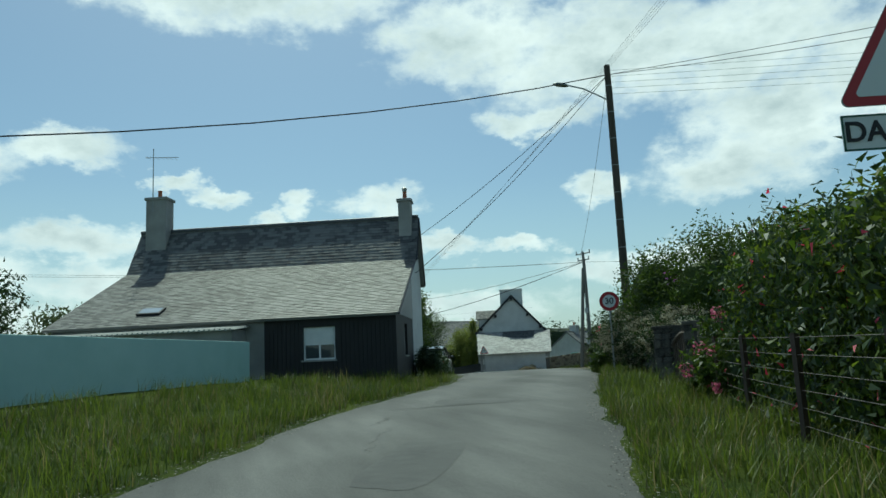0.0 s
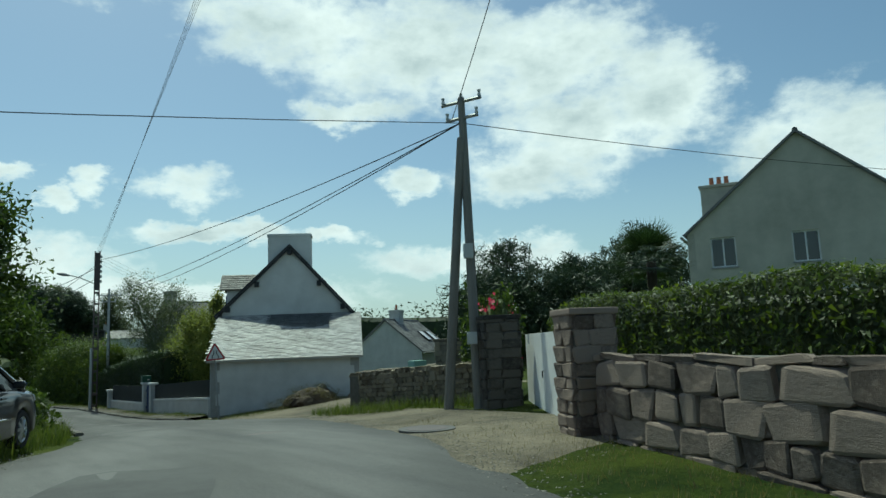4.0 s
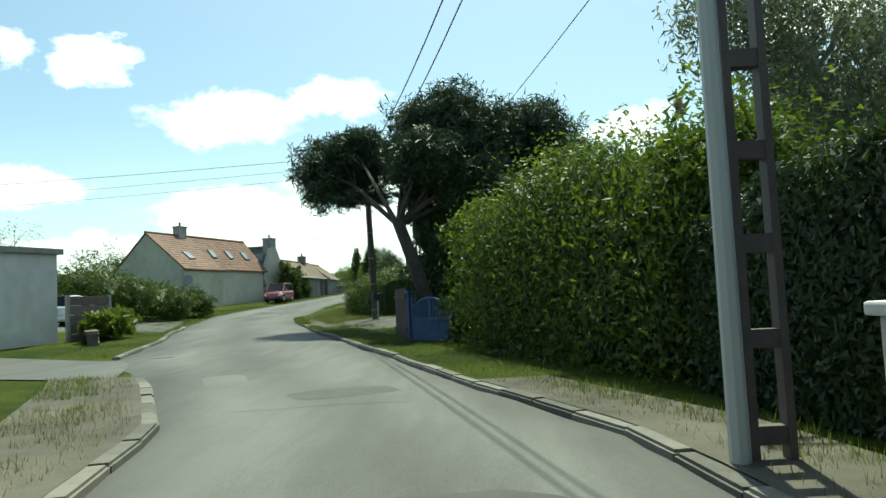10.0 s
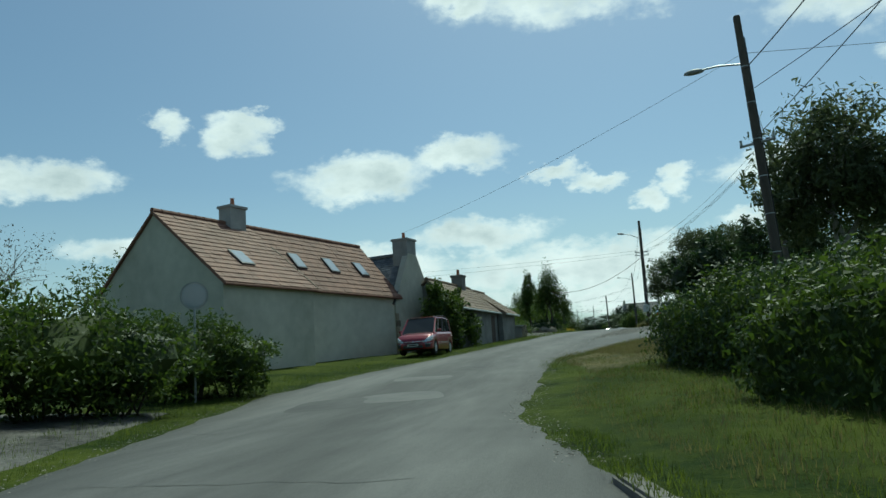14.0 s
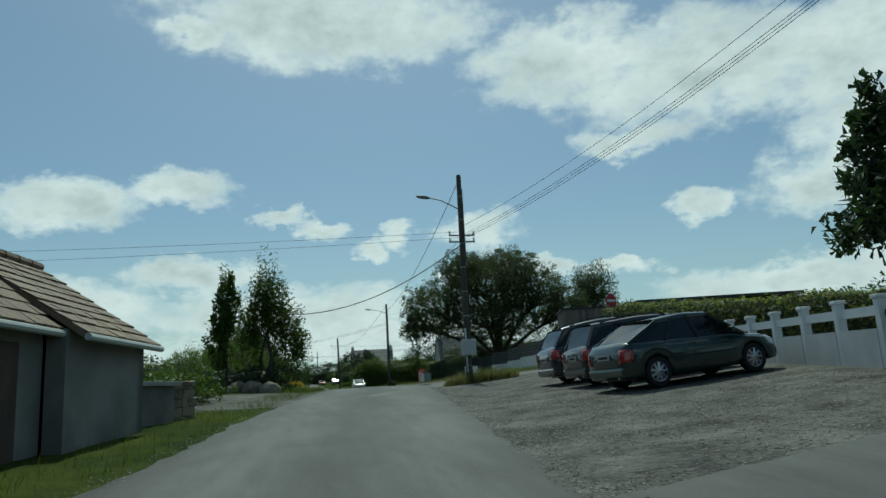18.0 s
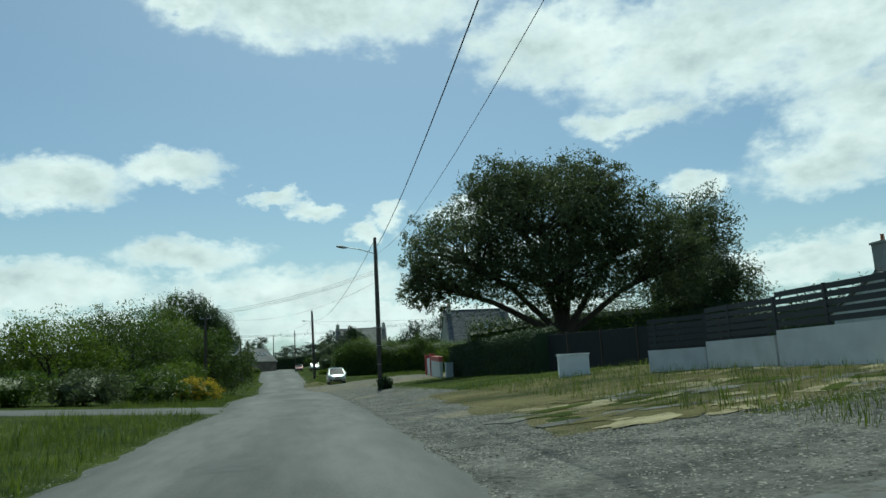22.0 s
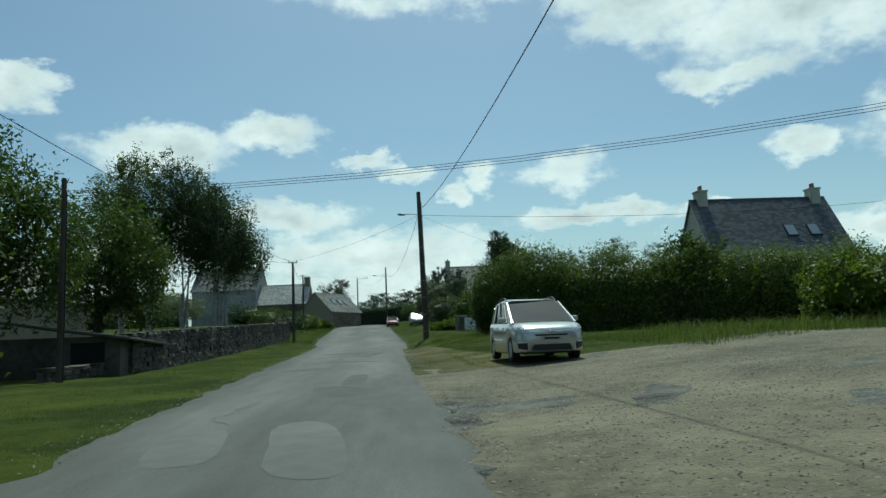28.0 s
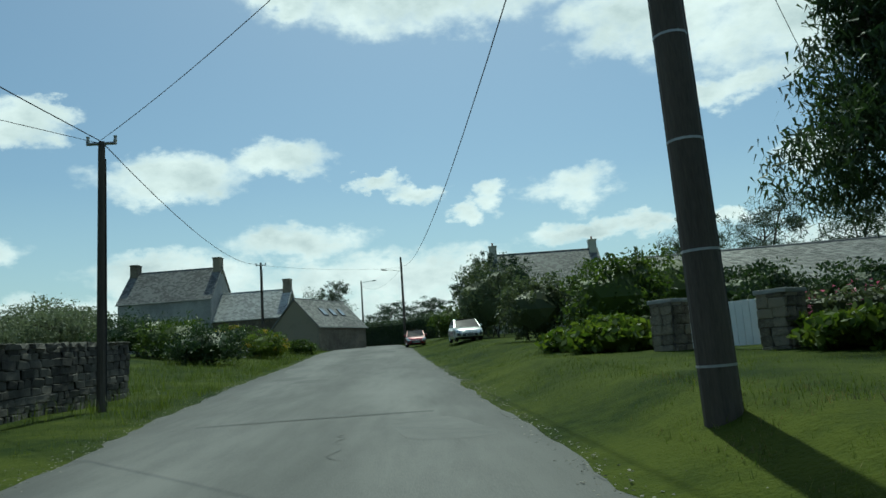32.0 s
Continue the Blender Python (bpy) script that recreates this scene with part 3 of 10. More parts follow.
def tree(name, label, x, y, z, trunk_r, fork, blobs, n, leaf, mat, bark, seed, stems=1, clump=0.22, shell=0.5, long=1.5, droop=0.0, group="", lean=(0, 0), twigs=10, limb=0.62):
    """A tapered trunk with limbs that reach into each part of the crown. Blobs: (dx, dy, dz, rx, ry, rz) from the base."""
    rng = random.Random(seed)
    t = thing(name, label, "tree", x, y, z, group=group)
    for s in range(stems):
        bm = bmesh.new()
        ox, oy = ((rng.uniform(-0.5, 0.5), rng.uniform(-0.5, 0.5)) if stems > 1 else (0, 0))
        base = [(ox, oy, -0.25), (ox + lean[0] * 0.2, oy + lean[1] * 0.2, fork * 0.35), (ox + lean[0] * 0.6 + rng.uniform(-0.1, 0.1), oy + lean[1] * 0.6, fork * 0.7), (ox + lean[0], oy + lean[1], fork)]
        tube(bm, base, [trunk_r * 1.35, trunk_r, trunk_r * 0.9, trunk_r * 0.8], 9)
        part("trunk", bm, bark, t)
        mine = blobs if stems == 1 else blobs[s::stems] or blobs
        for b in mine:
            top = Vector((b[0], b[1], b[2] + b[5] * 0.55))
            start = Vector(base[-1])
            midp = start.lerp(Vector(b[:3]), 0.5) + Vector((rng.uniform(-0.3, 0.3), rng.uniform(-0.3, 0.3), 0.15 * b[5]))
            r = trunk_r * limb
            bm = bmesh.new()
            tube(bm, [start - Vector((0, 0, trunk_r * 0.5)), midp, Vector(b[:3]), top], [r, r * 0.7, r * 0.45, 0.015], 7)
            for _ in range(twigs):
                a = rng.uniform(0, math.tau)
                e = rng.uniform(-0.25, 0.85)
                tip = Vector((b[0] + math.cos(a) * b[3] * 0.85 * math.cos(e), b[1] + math.sin(a) * b[4] * 0.85 * math.cos(e), b[2] + math.sin(e) * b[5] * 0.85))
                root = midp.lerp(Vector(b[:3]), rng.uniform(0.1, 1.0))
                tube(bm, [root, root.lerp(tip, 0.5) + Vector((0, 0, 0.08 * b[5])), tip], [r * 0.32, r * 0.2, 0.008], 5)
            part("limb", bm, bark, t)
    foliage("crown", t, mat, blobs, n, leaf, seed, clump, shell, long, droop, slim=0.34)
    return t


def bush(name, label, x, y, z, blobs, n, leaf, mat, seed, category="bush", group="", flowers=None, shell=0.6, clump=0.2, long=1.5, stems=6):
    """A shrub: a few stems, dense leaves down to the ground, and its flowers."""
    rng = random.Random(seed)
    t = thing(name, label, category, x, y, z, group=group)
    bm = bmesh.new()
    for b in blobs:
        for _ in range(stems):
            a = rng.uniform(0, math.tau)
            root = Vector((b[0] + rng.uniform(-0.2, 0.2) * b[3], b[1] + rng.uniform(-0.2, 0.2) * b[4], -0.2))
            tip = Vector((b[0] + math.cos(a) * b[3] * 0.7, b[1] + math.sin(a) * b[4] * 0.7, b[2] + b[5] * rng.uniform(0.1, 0.8)))
            tube(bm, [root, root.lerp(tip, 0.5) + Vector((0, 0, 0.1)), tip], [0.03, 0.022, 0.006], 5)
    if stems:
        part("woody_base", bm, BARK, t)["kind"] = "stuff"
    else:
        bm.free()
    # a solid inner mass, added only to keep daylight out
    bm = bmesh.new()
    for b in blobs:
        r = bmesh.ops.create_icosphere(bm, subdivisions=2, radius=1.0)
        for v in r["verts"]:
            k = 0.66 + 0.22 * noise.noise(Vector((v.co.x * 1.7 + b[0], v.co.y * 1.7 + b[1], v.co.z * 1.7)))
            v.co = Vector((b[0] + v.co.x * b[3] * k, b[1] + v.co.y * b[4] * k, max(-0.1, b[2] + v.co.z * b[5] * k)))
    part("inner_leaves", bm, mat, t)
    foliage("leaves", t, mat, blobs, n, leaf, seed, clump, shell, long, floor=-0.05, slim=0 if leaf > 0.13 or n > 20000 else 0.34)
    for fm, fn, fl in flowers or ():
        foliage("blossom", t, fm, blobs, fn, fl, seed + 5, 0.10, 0.85, 1.0, floor=0.2)["kind"] = "stuff"
    return t


def hedge(name, label, pts, width, height, n, leaf, mat, seed, base=0.0, wob=0.12, zfun=None, category="hedge", flowers=None, top=None, mat2=None):
    """A hedge along a line of (x, y): leaves over its faces, an uneven top, and a solid light-blocking inside. top:
    heights at the points.
    """
    rng = np.random.default_rng(seed)
    t = thing(name, label, category, pts[0][0], pts[0][1], 0.0)
    P = np.array(pts, float)
    seg = np.linalg.norm(np.diff(P, axis=0), axis=1)
    cum = np.concatenate([[0], np.cumsum(seg)])
    H = np.array(top if top is not None else [height] * len(pts), float)

    def frame_at(s):
        i = np.clip(np.searchsorted(cum, s, side="right") - 1, 0, len(seg) - 1)
        k = (s - cum[i]) / seg[i]
        p = P[i] + (P[i + 1] - P[i]) * k[:, None]
        d = (P[i + 1] - P[i]) / seg[i][:, None]
        return p, np.stack([d[:, 1], -d[:, 0]], 1), H[i] + (H[i + 1] - H[i]) * k

    def leaves_mesh(nm, m, count, size, lift):
        s = rng.uniform(0, cum[-1], count)
        p, side, hh = frame_at(s)
        bump = np.array([noise.noise((q[0] * 0.7, q[1] * 0.7, seed)) for q in p]) * wob * 2.2 + np.array([noise.noise((q[0] * 2.1, q[1] * 2.1, seed + 9)) for q in p]) * wob
        w = rng.uniform(0, 2 * hh + width, count)
        half = width / 2
        off = np.where(w < hh, -half, np.where(w < hh + width, w - hh - half, half))
        z = np.where(w < hh, w, np.where(w < hh + width, hh + bump, 2 * hh + width - w))
        z = np.where((w >= hh) & (w < hh + width), z, np.minimum(z, hh + bump))
        nrm = np.where((w < hh)[:, None], np.c_[-side, np.zeros(count)], np.where((w < hh + width)[:, None], np.array([0, 0, 1.0]), np.c_[side, np.zeros(count)]))
        ground_z = np.array([zfun(q[0], q[1]) for q in p]) if zfun else np.zeros(count)
        c = np.c_[p + side * off[:, None], ground_z + base + z] + rng.normal(size=(count, 3)) * wob * 0.6 + nrm * lift
        c[:, :2] -= P[0]
        v, f = leaf_cards(c, size, rng, 1.5, 0.0, nrm, 0.34)
        return part(nm, mesh_of(nm, v, f, m), m, t)

    leaves_mesh("leaves", mat, n, leaf, 0.0)
    if mat2:
        leaves_mesh("young_growth", mat2, n // 3, leaf, wob * 0.8)
    for fm, fn, fl in flowers or ():
        leaves_mesh("blossom", fm, fn, fl, wob)["kind"] = "stuff"
    # solid core added inside the leaves to stop light passing through
    bm = bmesh.new()
    steps = max(2, int(cum[-1] / 0.8))
    p, side, hh = frame_at(np.linspace(0, cum[-1] - 1e-4, steps + 1))
    rings = []
    for i in range(steps + 1):
        gz = (zfun(p[i][0], p[i][1]) if zfun else 0.0) + base
        h0, hw = hh[i] * 0.93 + rng.uniform(-0.05, 0.02), width * 0.42
        ring = []
        for o, z in ((-hw, -0.1), (-hw, h0 * 0.9), (-hw * 0.7, h0), (hw * 0.7, h0), (hw, h0 * 0.9), (hw, -0.1)):
            q = p[i] + side[i] * o - P[0]
            ring.append(bm.verts.new((q[0], q[1], gz + z)))
        rings.append(ring)
    for a, b in zip(rings, rings[1:]):
        for k in range(6):
            bm.faces.new((a[k], a[(k + 1) % 6], b[(k + 1) % 6], b[k]))
    bm.faces.new(rings[0])
    bm.faces.new(rings[-1][::-1])
    part("inner_leaves", bm, mat, t)
    return t


def grass_patch(name, label, poly_fn, n, lo, hi, seed, mat, width=0.0055):
    """Bent blades of grass in tufts, scattered where poly_fn puts them; it takes a generator and a count and gives places."""
    rng = np.random.default_rng(seed)
    p = poly_fn(rng, n // 3 + 1)
    p = np.repeat(p, 3, 0)
    p[:, :2] += rng.normal(size=(len(p), 2)) * 0.05
    n = len(p)
    tall = np.array([noise.noise((a * 0.6, b * 0.6, seed)) for a, b in p[:, :2]])
    h = rng.uniform(lo, hi, n) * rng.uniform(0.5, 1.15, n) * (1 + 0.6 * tall)
    a = rng.uniform(0, math.tau, n)
    dx, dy = np.cos(a), np.sin(a)
    b = rng.uniform(0.15, 0.8, n) * h
    wv = width * rng.uniform(0.6, 1.5, n) * (0.7 + h)
    z0 = p[:, 2] - 0.03
    foot0, foot1 = np.c_[p[:, 0] - dy * wv, p[:, 1] + dx * wv, z0], np.c_[p[:, 0] + dy * wv, p[:, 1] - dx * wv, z0]
    tip = np.c_[p[:, 0] + dx * b, p[:, 1] + dy * b, z0 + h]
    if hi < 0.26:
        v, f = np.stack([foot0, foot1, tip], 1).reshape(-1, 3), np.arange(3 * n).reshape(-1, 3)
    else:
        knee = np.c_[p[:, 0] + dx * b * 0.35, p[:, 1] + dy * b * 0.35, z0 + h * 0.62]
        side = np.c_[dy * wv, -dx * wv, np.zeros(n)] * 0.75
        v = np.stack([foot0, foot1, knee + side, knee - side, tip], 1).reshape(-1, 3)
        i = np.arange(n)[:, None] * 5
        f = (i + np.array([[0, 1, 2, 3]])).tolist() + (i + np.array([[3, 2, 4]])).tolist()
    return solo(name, mesh_of(name, v, f, mat), mat, label, "grass", kind="stuff")


def pebbles(name, label, place, n, size, seed, mat):
    """Loose stones lying on the ground, each a small squat pyramid of its own."""
    rng = np.random.default_rng(seed)
    p = place(rng, n)
    n = len(p)
    r = size * rng.uniform(0.4, 1.4, n)
    a = rng.uniform(0, math.tau, n)
    ring = [np.c_[p[:, 0] + np.cos(a + k * math.tau / 4) * r * (1.0, 0.7, 0.9, 0.6)[k], p[:, 1] + np.sin(a + k * math.tau / 4) * r * (1.0, 0.7, 0.9, 0.6)[k], p[:, 2] - 0.004] for k in range(4)]
    top = np.c_[p[:, 0] + rng.normal(size=n) * r * 0.2, p[:, 1] + rng.normal(size=n) * r * 0.2, p[:, 2] + r * rng.uniform(0.06, 0.2, n)]
    v = np.stack(ring + [top], 1).reshape(-1, 3)
    i = np.arange(n)[:, None] * 5
    f = np.concatenate([i + np.array([[k, (k + 1) % 4, 4]]) for k in range(4)])
    return solo(name, mesh_of(name, v, f, mat), mat, label, "gravel", kind="stuff")

# ---- the lie of the land ----
PROFILE = [(-60, -0.1), (0, -0.02), (6, 0.06), (12, 0.17), (18, 0.35), (24, 0.4), (30, 0.46), (35, 0.45), (40, 0.23), (45, -0.07), (50, -0.39), (55, -0.67), (60, -0.88), (65, -1.01), (70, -1.09), (80, -1.07), (85, -1.02), (90, -0.86), (95, -0.67), (105, -0.56), (110, -0.51), (115, -0.37), (120, -0.06), (130, 0.5), (140, 1.1), (150, 1.6), (160, 2.02), (170, 2.35)]
PROFILE += [(180, 2.53), (200, 2.65), (235, 2.64), (250, 2.82), (260, 2.98), (270, 3.16), (280, 3.44), (290, 3.75), (300, 4.14), (312, 4.6), (330, 5.4), (348, 6.0), (400, 7.4), (460, 8.4), (900, 8.4)]
LEFT_EDGE = [(-60, -22), (-10, -6), (5, -1.9), (10.7, 0.7), (13.3, 1.75), (16.3, 3.6), (20.2, 6.1), (24.4, 8.3), (30.5, 10.75), (42.8, 14.75), (46.8, 15.35), (52.4, 15.7), (56, 15.9), (59, 15.9), (63, 15.6), (64.6, 15.4), (68, 14.8), (70.3, 14.2), (73, 13.65), (77.2, 11.75), (79, 10.8), (84.5, 7.6), (91.3, 6.1), (93.6, 5.35), (98.3, 4.0), (101.5, 2.9), (110, 0.3)]
LEFT_EDGE += [(117, -1.3), (122, -0.8), (126, -0.3), (129.4, 0.5), (134.2, 1.5), (142.7, 2.95), (146, 3.4), (150.6, 3.7), (160, 4.6), (165.4, 5.2), (170, 5.5), (182, 6.3), (190, 6.1), (200, 6.3), (204.4, 5.85), (215, 5.1), (238, 5.4), (241, 5.1), (249, 4.6), (260, 4.0), (272, 3.6), (280, 3.4), (287, 2.5), (298, 1.6), (328, 0.2), (345, -0.5), (420, -2), (900, -20)]
RIGHT_EDGE = [(-60, -14), (-10, -2.5), (5.3, 3.3), (8.8, 5.3), (10.9, 6.3), (15.2, 8.6), (23, 13.2), (27, 15.6), (31, 17.0), (35.5, 18.6), (44.3, 20.4), (50, 19.8), (52, 19.5), (53.6, 19.2), (55.4, 19.0), (57, 18.9), (60.8, 18.75), (66.4, 18.63), (70.5, 18.3), (72, 18.1), (74.2, 17.4), (76.1, 16.75), (80.2, 15.55), (81.4, 15.25)]
RIGHT_EDGE += [(88, 12.95), (92.6, 11.1), (97.7, 9.5), (102.3, 8.2), (111.4, 6.1), (123.8, 5.9), (131, 6.4), (141, 7.5), (150, 8.5), (170, 10.9), (190, 11.2), (214, 11.1), (229, 10.7), (236.5, 9.5), (248, 9.3), (260, 9.2), (276, 9.2), (281, 9.3), (290, 9.0), (317, 8.1), (331, 7.7), (345, 7.0), (420, 4.5), (900, -14)]


def along(table, y):
    return float(np.interp(y, [r[0] for r in table], [r[1] for r in table]))


PY, PZ = np.array(PROFILE, float).T
LY, LX = np.array(LEFT_EDGE, float).T
RY, RX = np.array(RIGHT_EDGE, float).T
# how fast the land rises beside the road, to the right and to the left, and how far
SIDE_R = np.array([(-60, 0.0, 0.1), (20, 0.0, 0.1), (36, 0.03, 0.2), (44, 0.10, 0.5), (56, 0.10, 0.5), (62, 0.0, 0.0), (86, 0.02, 0.1), (95, 0.05, 0.25), (112, 0.06, 0.4), (122, 0.06, 0.45), (134, 0.06, 0.6), (146, 0.085, 0.9), (160, 0.085, 1.0), (180, 0.085, 0.9), (240, 0.085, 0.8), (262, 0.07, 0.7), (272, 0.2, 0.6), (280, 0.42, 0.55), (300, 0.2, 0.6), (900, 0.0, 0.1)])
SIDE_L = np.array([(-60, 0.06, 0.5), (24, 0.07, 0.45), (40, 0.03, 0.2), (60, 0.0, 0.0), (88, 0.03, 0.15), (100, 0.06, 0.4), (125, 0.06, 0.35), (140, 0.0, 0.0), (170, 0.05, 0.5), (220, 0.05, 0.5), (260, 0.0, 0.05), (285, 0.06, 0.3), (310, 0.12, 1.0), (360, 0.05, 1.0), (900, 0.0, 0.0)])


def land(x, y):
    """Heights of the land, and how far in from the nearer road edge (negative: on the road)."""
    x, y = np.asarray(x, float), np.asarray(y, float)
    z = np.interp(y, PY, PZ)
    dr, dl = x - np.interp(y, RY, RX), np.interp(y, LY, LX) - x
    for d, t in ((dr, SIDE_R), (dl, SIDE_L)):
        z = z + np.minimum(np.maximum(d - 0.4, 0) * np.interp(y, t[:, 0], t[:, 1]), np.interp(y, t[:, 0], t[:, 2]))
    return z, np.maximum(dr, dl)


def gz(x, y):
    return float(land(x, y)[0])


# one sheet of ground, finer near the road
gy = np.concatenate([np.arange(-70, -12, 8), np.arange(-12, 350, 0.8), np.arange(350, 480, 8), np.arange(480, 1500, 60)])
lat = np.concatenate([-np.geomspace(900, 26, 22), np.arange(-25, 25.01, 0.8), np.geomspace(26, 900, 22)])
mid = (np.interp(gy, LY, LX) + np.interp(gy, RY, RX)) / 2
mid = np.convolve(np.pad(mid, 4, mode="edge"), np.ones(9) / 9, "valid")
X = mid[:, None] + lat[None, :]
Y = np.repeat(gy[:, None], len(lat), 1)
Z, edge_in = land(X, Y)
rough = np.array([noise.noise((x * 0.35, y * 0.35, 0)) * 0.05 + noise.noise((x * 1.3, y * 1.3, 5)) * 0.025 for x, y in zip(X.ravel(), Y.ravel())]).reshape(X.shape)
far = np.clip((np.abs(lat) - 60) / 300, 0, 1)[None, :]
calm = np.zeros(X.shape, bool)
for xa, xb, ya, yb in ((6, 32, 122, 182), (9, 36, 178, 266), (17, 38, 31, 60), (-32, 12, 76, 118), (-8, 6, 150, 208), (9, 18, 86, 102)):
    calm |= (X > xa) & (X < xb) & (Y > ya) & (Y < yb)
Z = Z + np.where((edge_in > 0.3) & ~calm, rough, 0) - 0.10 * np.clip((-0.7 - edge_in) / 0.6, 0, 1) - far * 1.5
nr, nc = X.shape
quads = (np.arange(nr - 1)[:, None] * nc + np.arange(nc - 1)[None, :]).ravel()
ground_me = mesh_of("ground", np.stack([X, Y, Z], -1).reshape(-1, 3), np.stack([quads, quads + 1, quads + nc + 1, quads + nc], 1), SOIL)
ground_me.polygons.foreach_set("use_smooth", [True] * len(ground_me.polygons))
ground = tagged(new("ground", ground_me), "rough green turf with dry straw-coloured patches beside the lane", "ground", kind="structure")
ground_me.materials.append(DRY)


def sheet(name, label, left, right, mat, lift, step=0.8, across=8, category="road", kind="structure", crown=0.0, ragged=0.0, seed=0):
    """A surface laid on the land between two edges given as (y, x) tables."""
    ya, yb = left[0][0], left[-1][0]
    n = max(2, int((yb - ya) / step))
    ys = np.linspace(ya, yb, n + 1)
    l, r = np.interp(ys, *np.array(left, float).T), np.interp(ys, *np.array(right, float).T)
    if ragged:
        l = l + np.array([noise.noise((y * 0.8, seed, 1)) + 0.6 * noise.noise((y * 2.6, seed, 2)) for y in ys]) * ragged
        r = r + np.array([noise.noise((y * 0.8, seed, 3)) + 0.6 * noise.noise((y * 2.6, seed, 4)) for y in ys]) * ragged
    if name == "road":
        l, r = l - 0.2, r + 0.2
    k = np.linspace(0, 1, across + 1)
    x = l[:, None] + (r - l)[:, None] * k[None, :]
    y = np.repeat(ys[:, None], across + 1, 1)
    z = land(x, y)[0] + lift + crown * (1 - (2 * k - 1) ** 2)[None, :]
    if name == "road":
        z[:, 0] -= 0.06
        z[:, -1] -= 0.06
    q = (np.arange(n)[:, None] * (across + 1) + np.arange(across)[None, :]).ravel()
    me = mesh_of(name, np.stack([x, y, z], -1).reshape(-1, 3), np.stack([q, q + 1, q + across + 2, q + across + 1], 1), mat)
    me.polygons.foreach_set("use_smooth", [True] * len(me.polygons))
    uv = me.uv_layers.new(name="UVMap")
    ku = np.repeat(k[None, :], n + 1, 0).ravel()
    idx = np.array([lp.vertex_index for lp in me.loops])
    uv.data.foreach_set("uv", np.c_[ku[idx], y.ravel()[idx] * 0.1].ravel())
    ob = new(name, me)
    return tagged(ob, label, category, kind=kind)


def clip_table(table, a, b):
    return [(a, along(table, a))] + [r for r in table if a < r[0] < b] + [(b, along(table, b))]


road = sheet("road", "narrow patched grey asphalt village lane", clip_table(LEFT_EDGE, -55, 440), clip_table(RIGHT_EDGE, -55, 440), LANE, 0.042, 0.4, 10, crown=0.03, ragged=0.2, seed=3)


def slab(name, label, corners, mat, lift, n=10, category="road", kind="structure", ragged=0.0):
    """A four-cornered surface laid on the land."""
    a, b, c, d = [np.array(p, float) for p in corners]
    n = max(n, int(max(np.linalg.norm(b - a), np.linalg.norm(d - a)) / 0.7))
    lift = lift * 0.4 + 0.018
    verts = []
    for i in range(n + 1):
        for j in range(n + 1):
            p = (a * (1 - j / n) + b * (j / n)) * (1 - i / n) + (d * (1 - j / n) + c * (j / n)) * (i / n)
            if ragged > 0.55:
                p = p + 1.3 * min(ragged, 1.0) * np.array([noise.noise((p[0] * 0.3, p[1] * 0.3, 5)) + 0.5 * noise.noise((p[0] * 0.8, p[1] * 0.8, 6)), noise.noise((p[0] * 0.3, p[1] * 0.3, 7))])
            if ragged and (i in (0, n) or j in (0, n)):
                p = p + min(1.0, 0.35 / ragged) * np.array([noise.noise((p[0] * 1.3, p[1] * 1.3, 1)), noise.noise((p[0] * 1.3, p[1] * 1.3, 2))]) * ragged
            verts.append((p[0], p[1], gz(p[0], p[1]) + lift - (0.06 if ragged and (i in (0, n) or j in (0, n)) else 0)))
    faces = [(i * (n + 1) + j, i * (n + 1) + j + 1, (i + 1) * (n + 1) + j + 1, (i + 1) * (n + 1) + j) for i in range(n) for j in range(n)]
    me = mesh_of(name, verts, faces, mat)
    me.polygons.foreach_set("use_smooth", [True] * len(me.polygons))
    return tagged(new(name, me), label, category, kind=kind)


slab("side_street", "grey asphalt side street leaving the lane", [(-30, 92), (10.2, 79.2), (8.3, 84.2), (-28, 99)], ASPHALT, 0.02, 16)
slab("side_road", "grey asphalt mouth of the side road", [(4.9, 123.6), (6.2, 141), (12, 142), (9.6, 133.5)], ASPHALT, 0.04, 16, ragged=0.2)
slab("side_road", "grey asphalt side road climbing to the gate", [(9.2, 133.1), (11.5, 142), (14.7, 143), (14.3, 139.4)], ASPHALT, 0.045, 12, ragged=0.2)
slab("dry_bank", "sunburnt grassy bank at the side road's corner", [(7.0, 118.0), (6.2, 124.4), (13.0, 137.6), (15.5, 128.0)], DRY, 0.05, 14, "ground", ragged=0.45)
slab("gravel_lot", "grey gravel parking lot beside the lane", [(6.2, 138.0), (9.7, 169.5), (30, 172), (30, 143.0)], GRAVEL, 0.012, 24, "gravel", ragged=0.6)
slab("side_turning", "grey worn asphalt side turning", [(9.6, 167.4), (10.1, 176.6), (40, 178.0), (40, 171.5)], ASPHALT, 0.03, 16, ragged=0.5)
slab("apron", "dark rough gravel apron beyond the side turning", [(10.1, 176.0), (10.4, 180.5), (40, 181), (40, 177.5)], GRAVEL, 0.02, 16, "gravel", ragged=0.6)
slab("lawn_strip", "green grass strip before the timber block", [(15.2, 174.6), (15.8, 178.2), (30, 178.4), (30, 173.4)], SOIL, 0.07, 14, "ground", ragged=0.35)
slab("gravel_verge", "pale gravel verge where cars park", [(10.2, 177), (8.8, 246), (13.6, 244), (15.4, 180)], GRAVEL, 0.014, 30, "gravel", ragged=0.9)
slab("gravel_yard", "sandy gravel yard in front of a hedge", [(8.9, 226), (8.8, 252), (30, 249), (34, 225)], SANDY, 0.018, 24, "gravel", ragged=1.3)
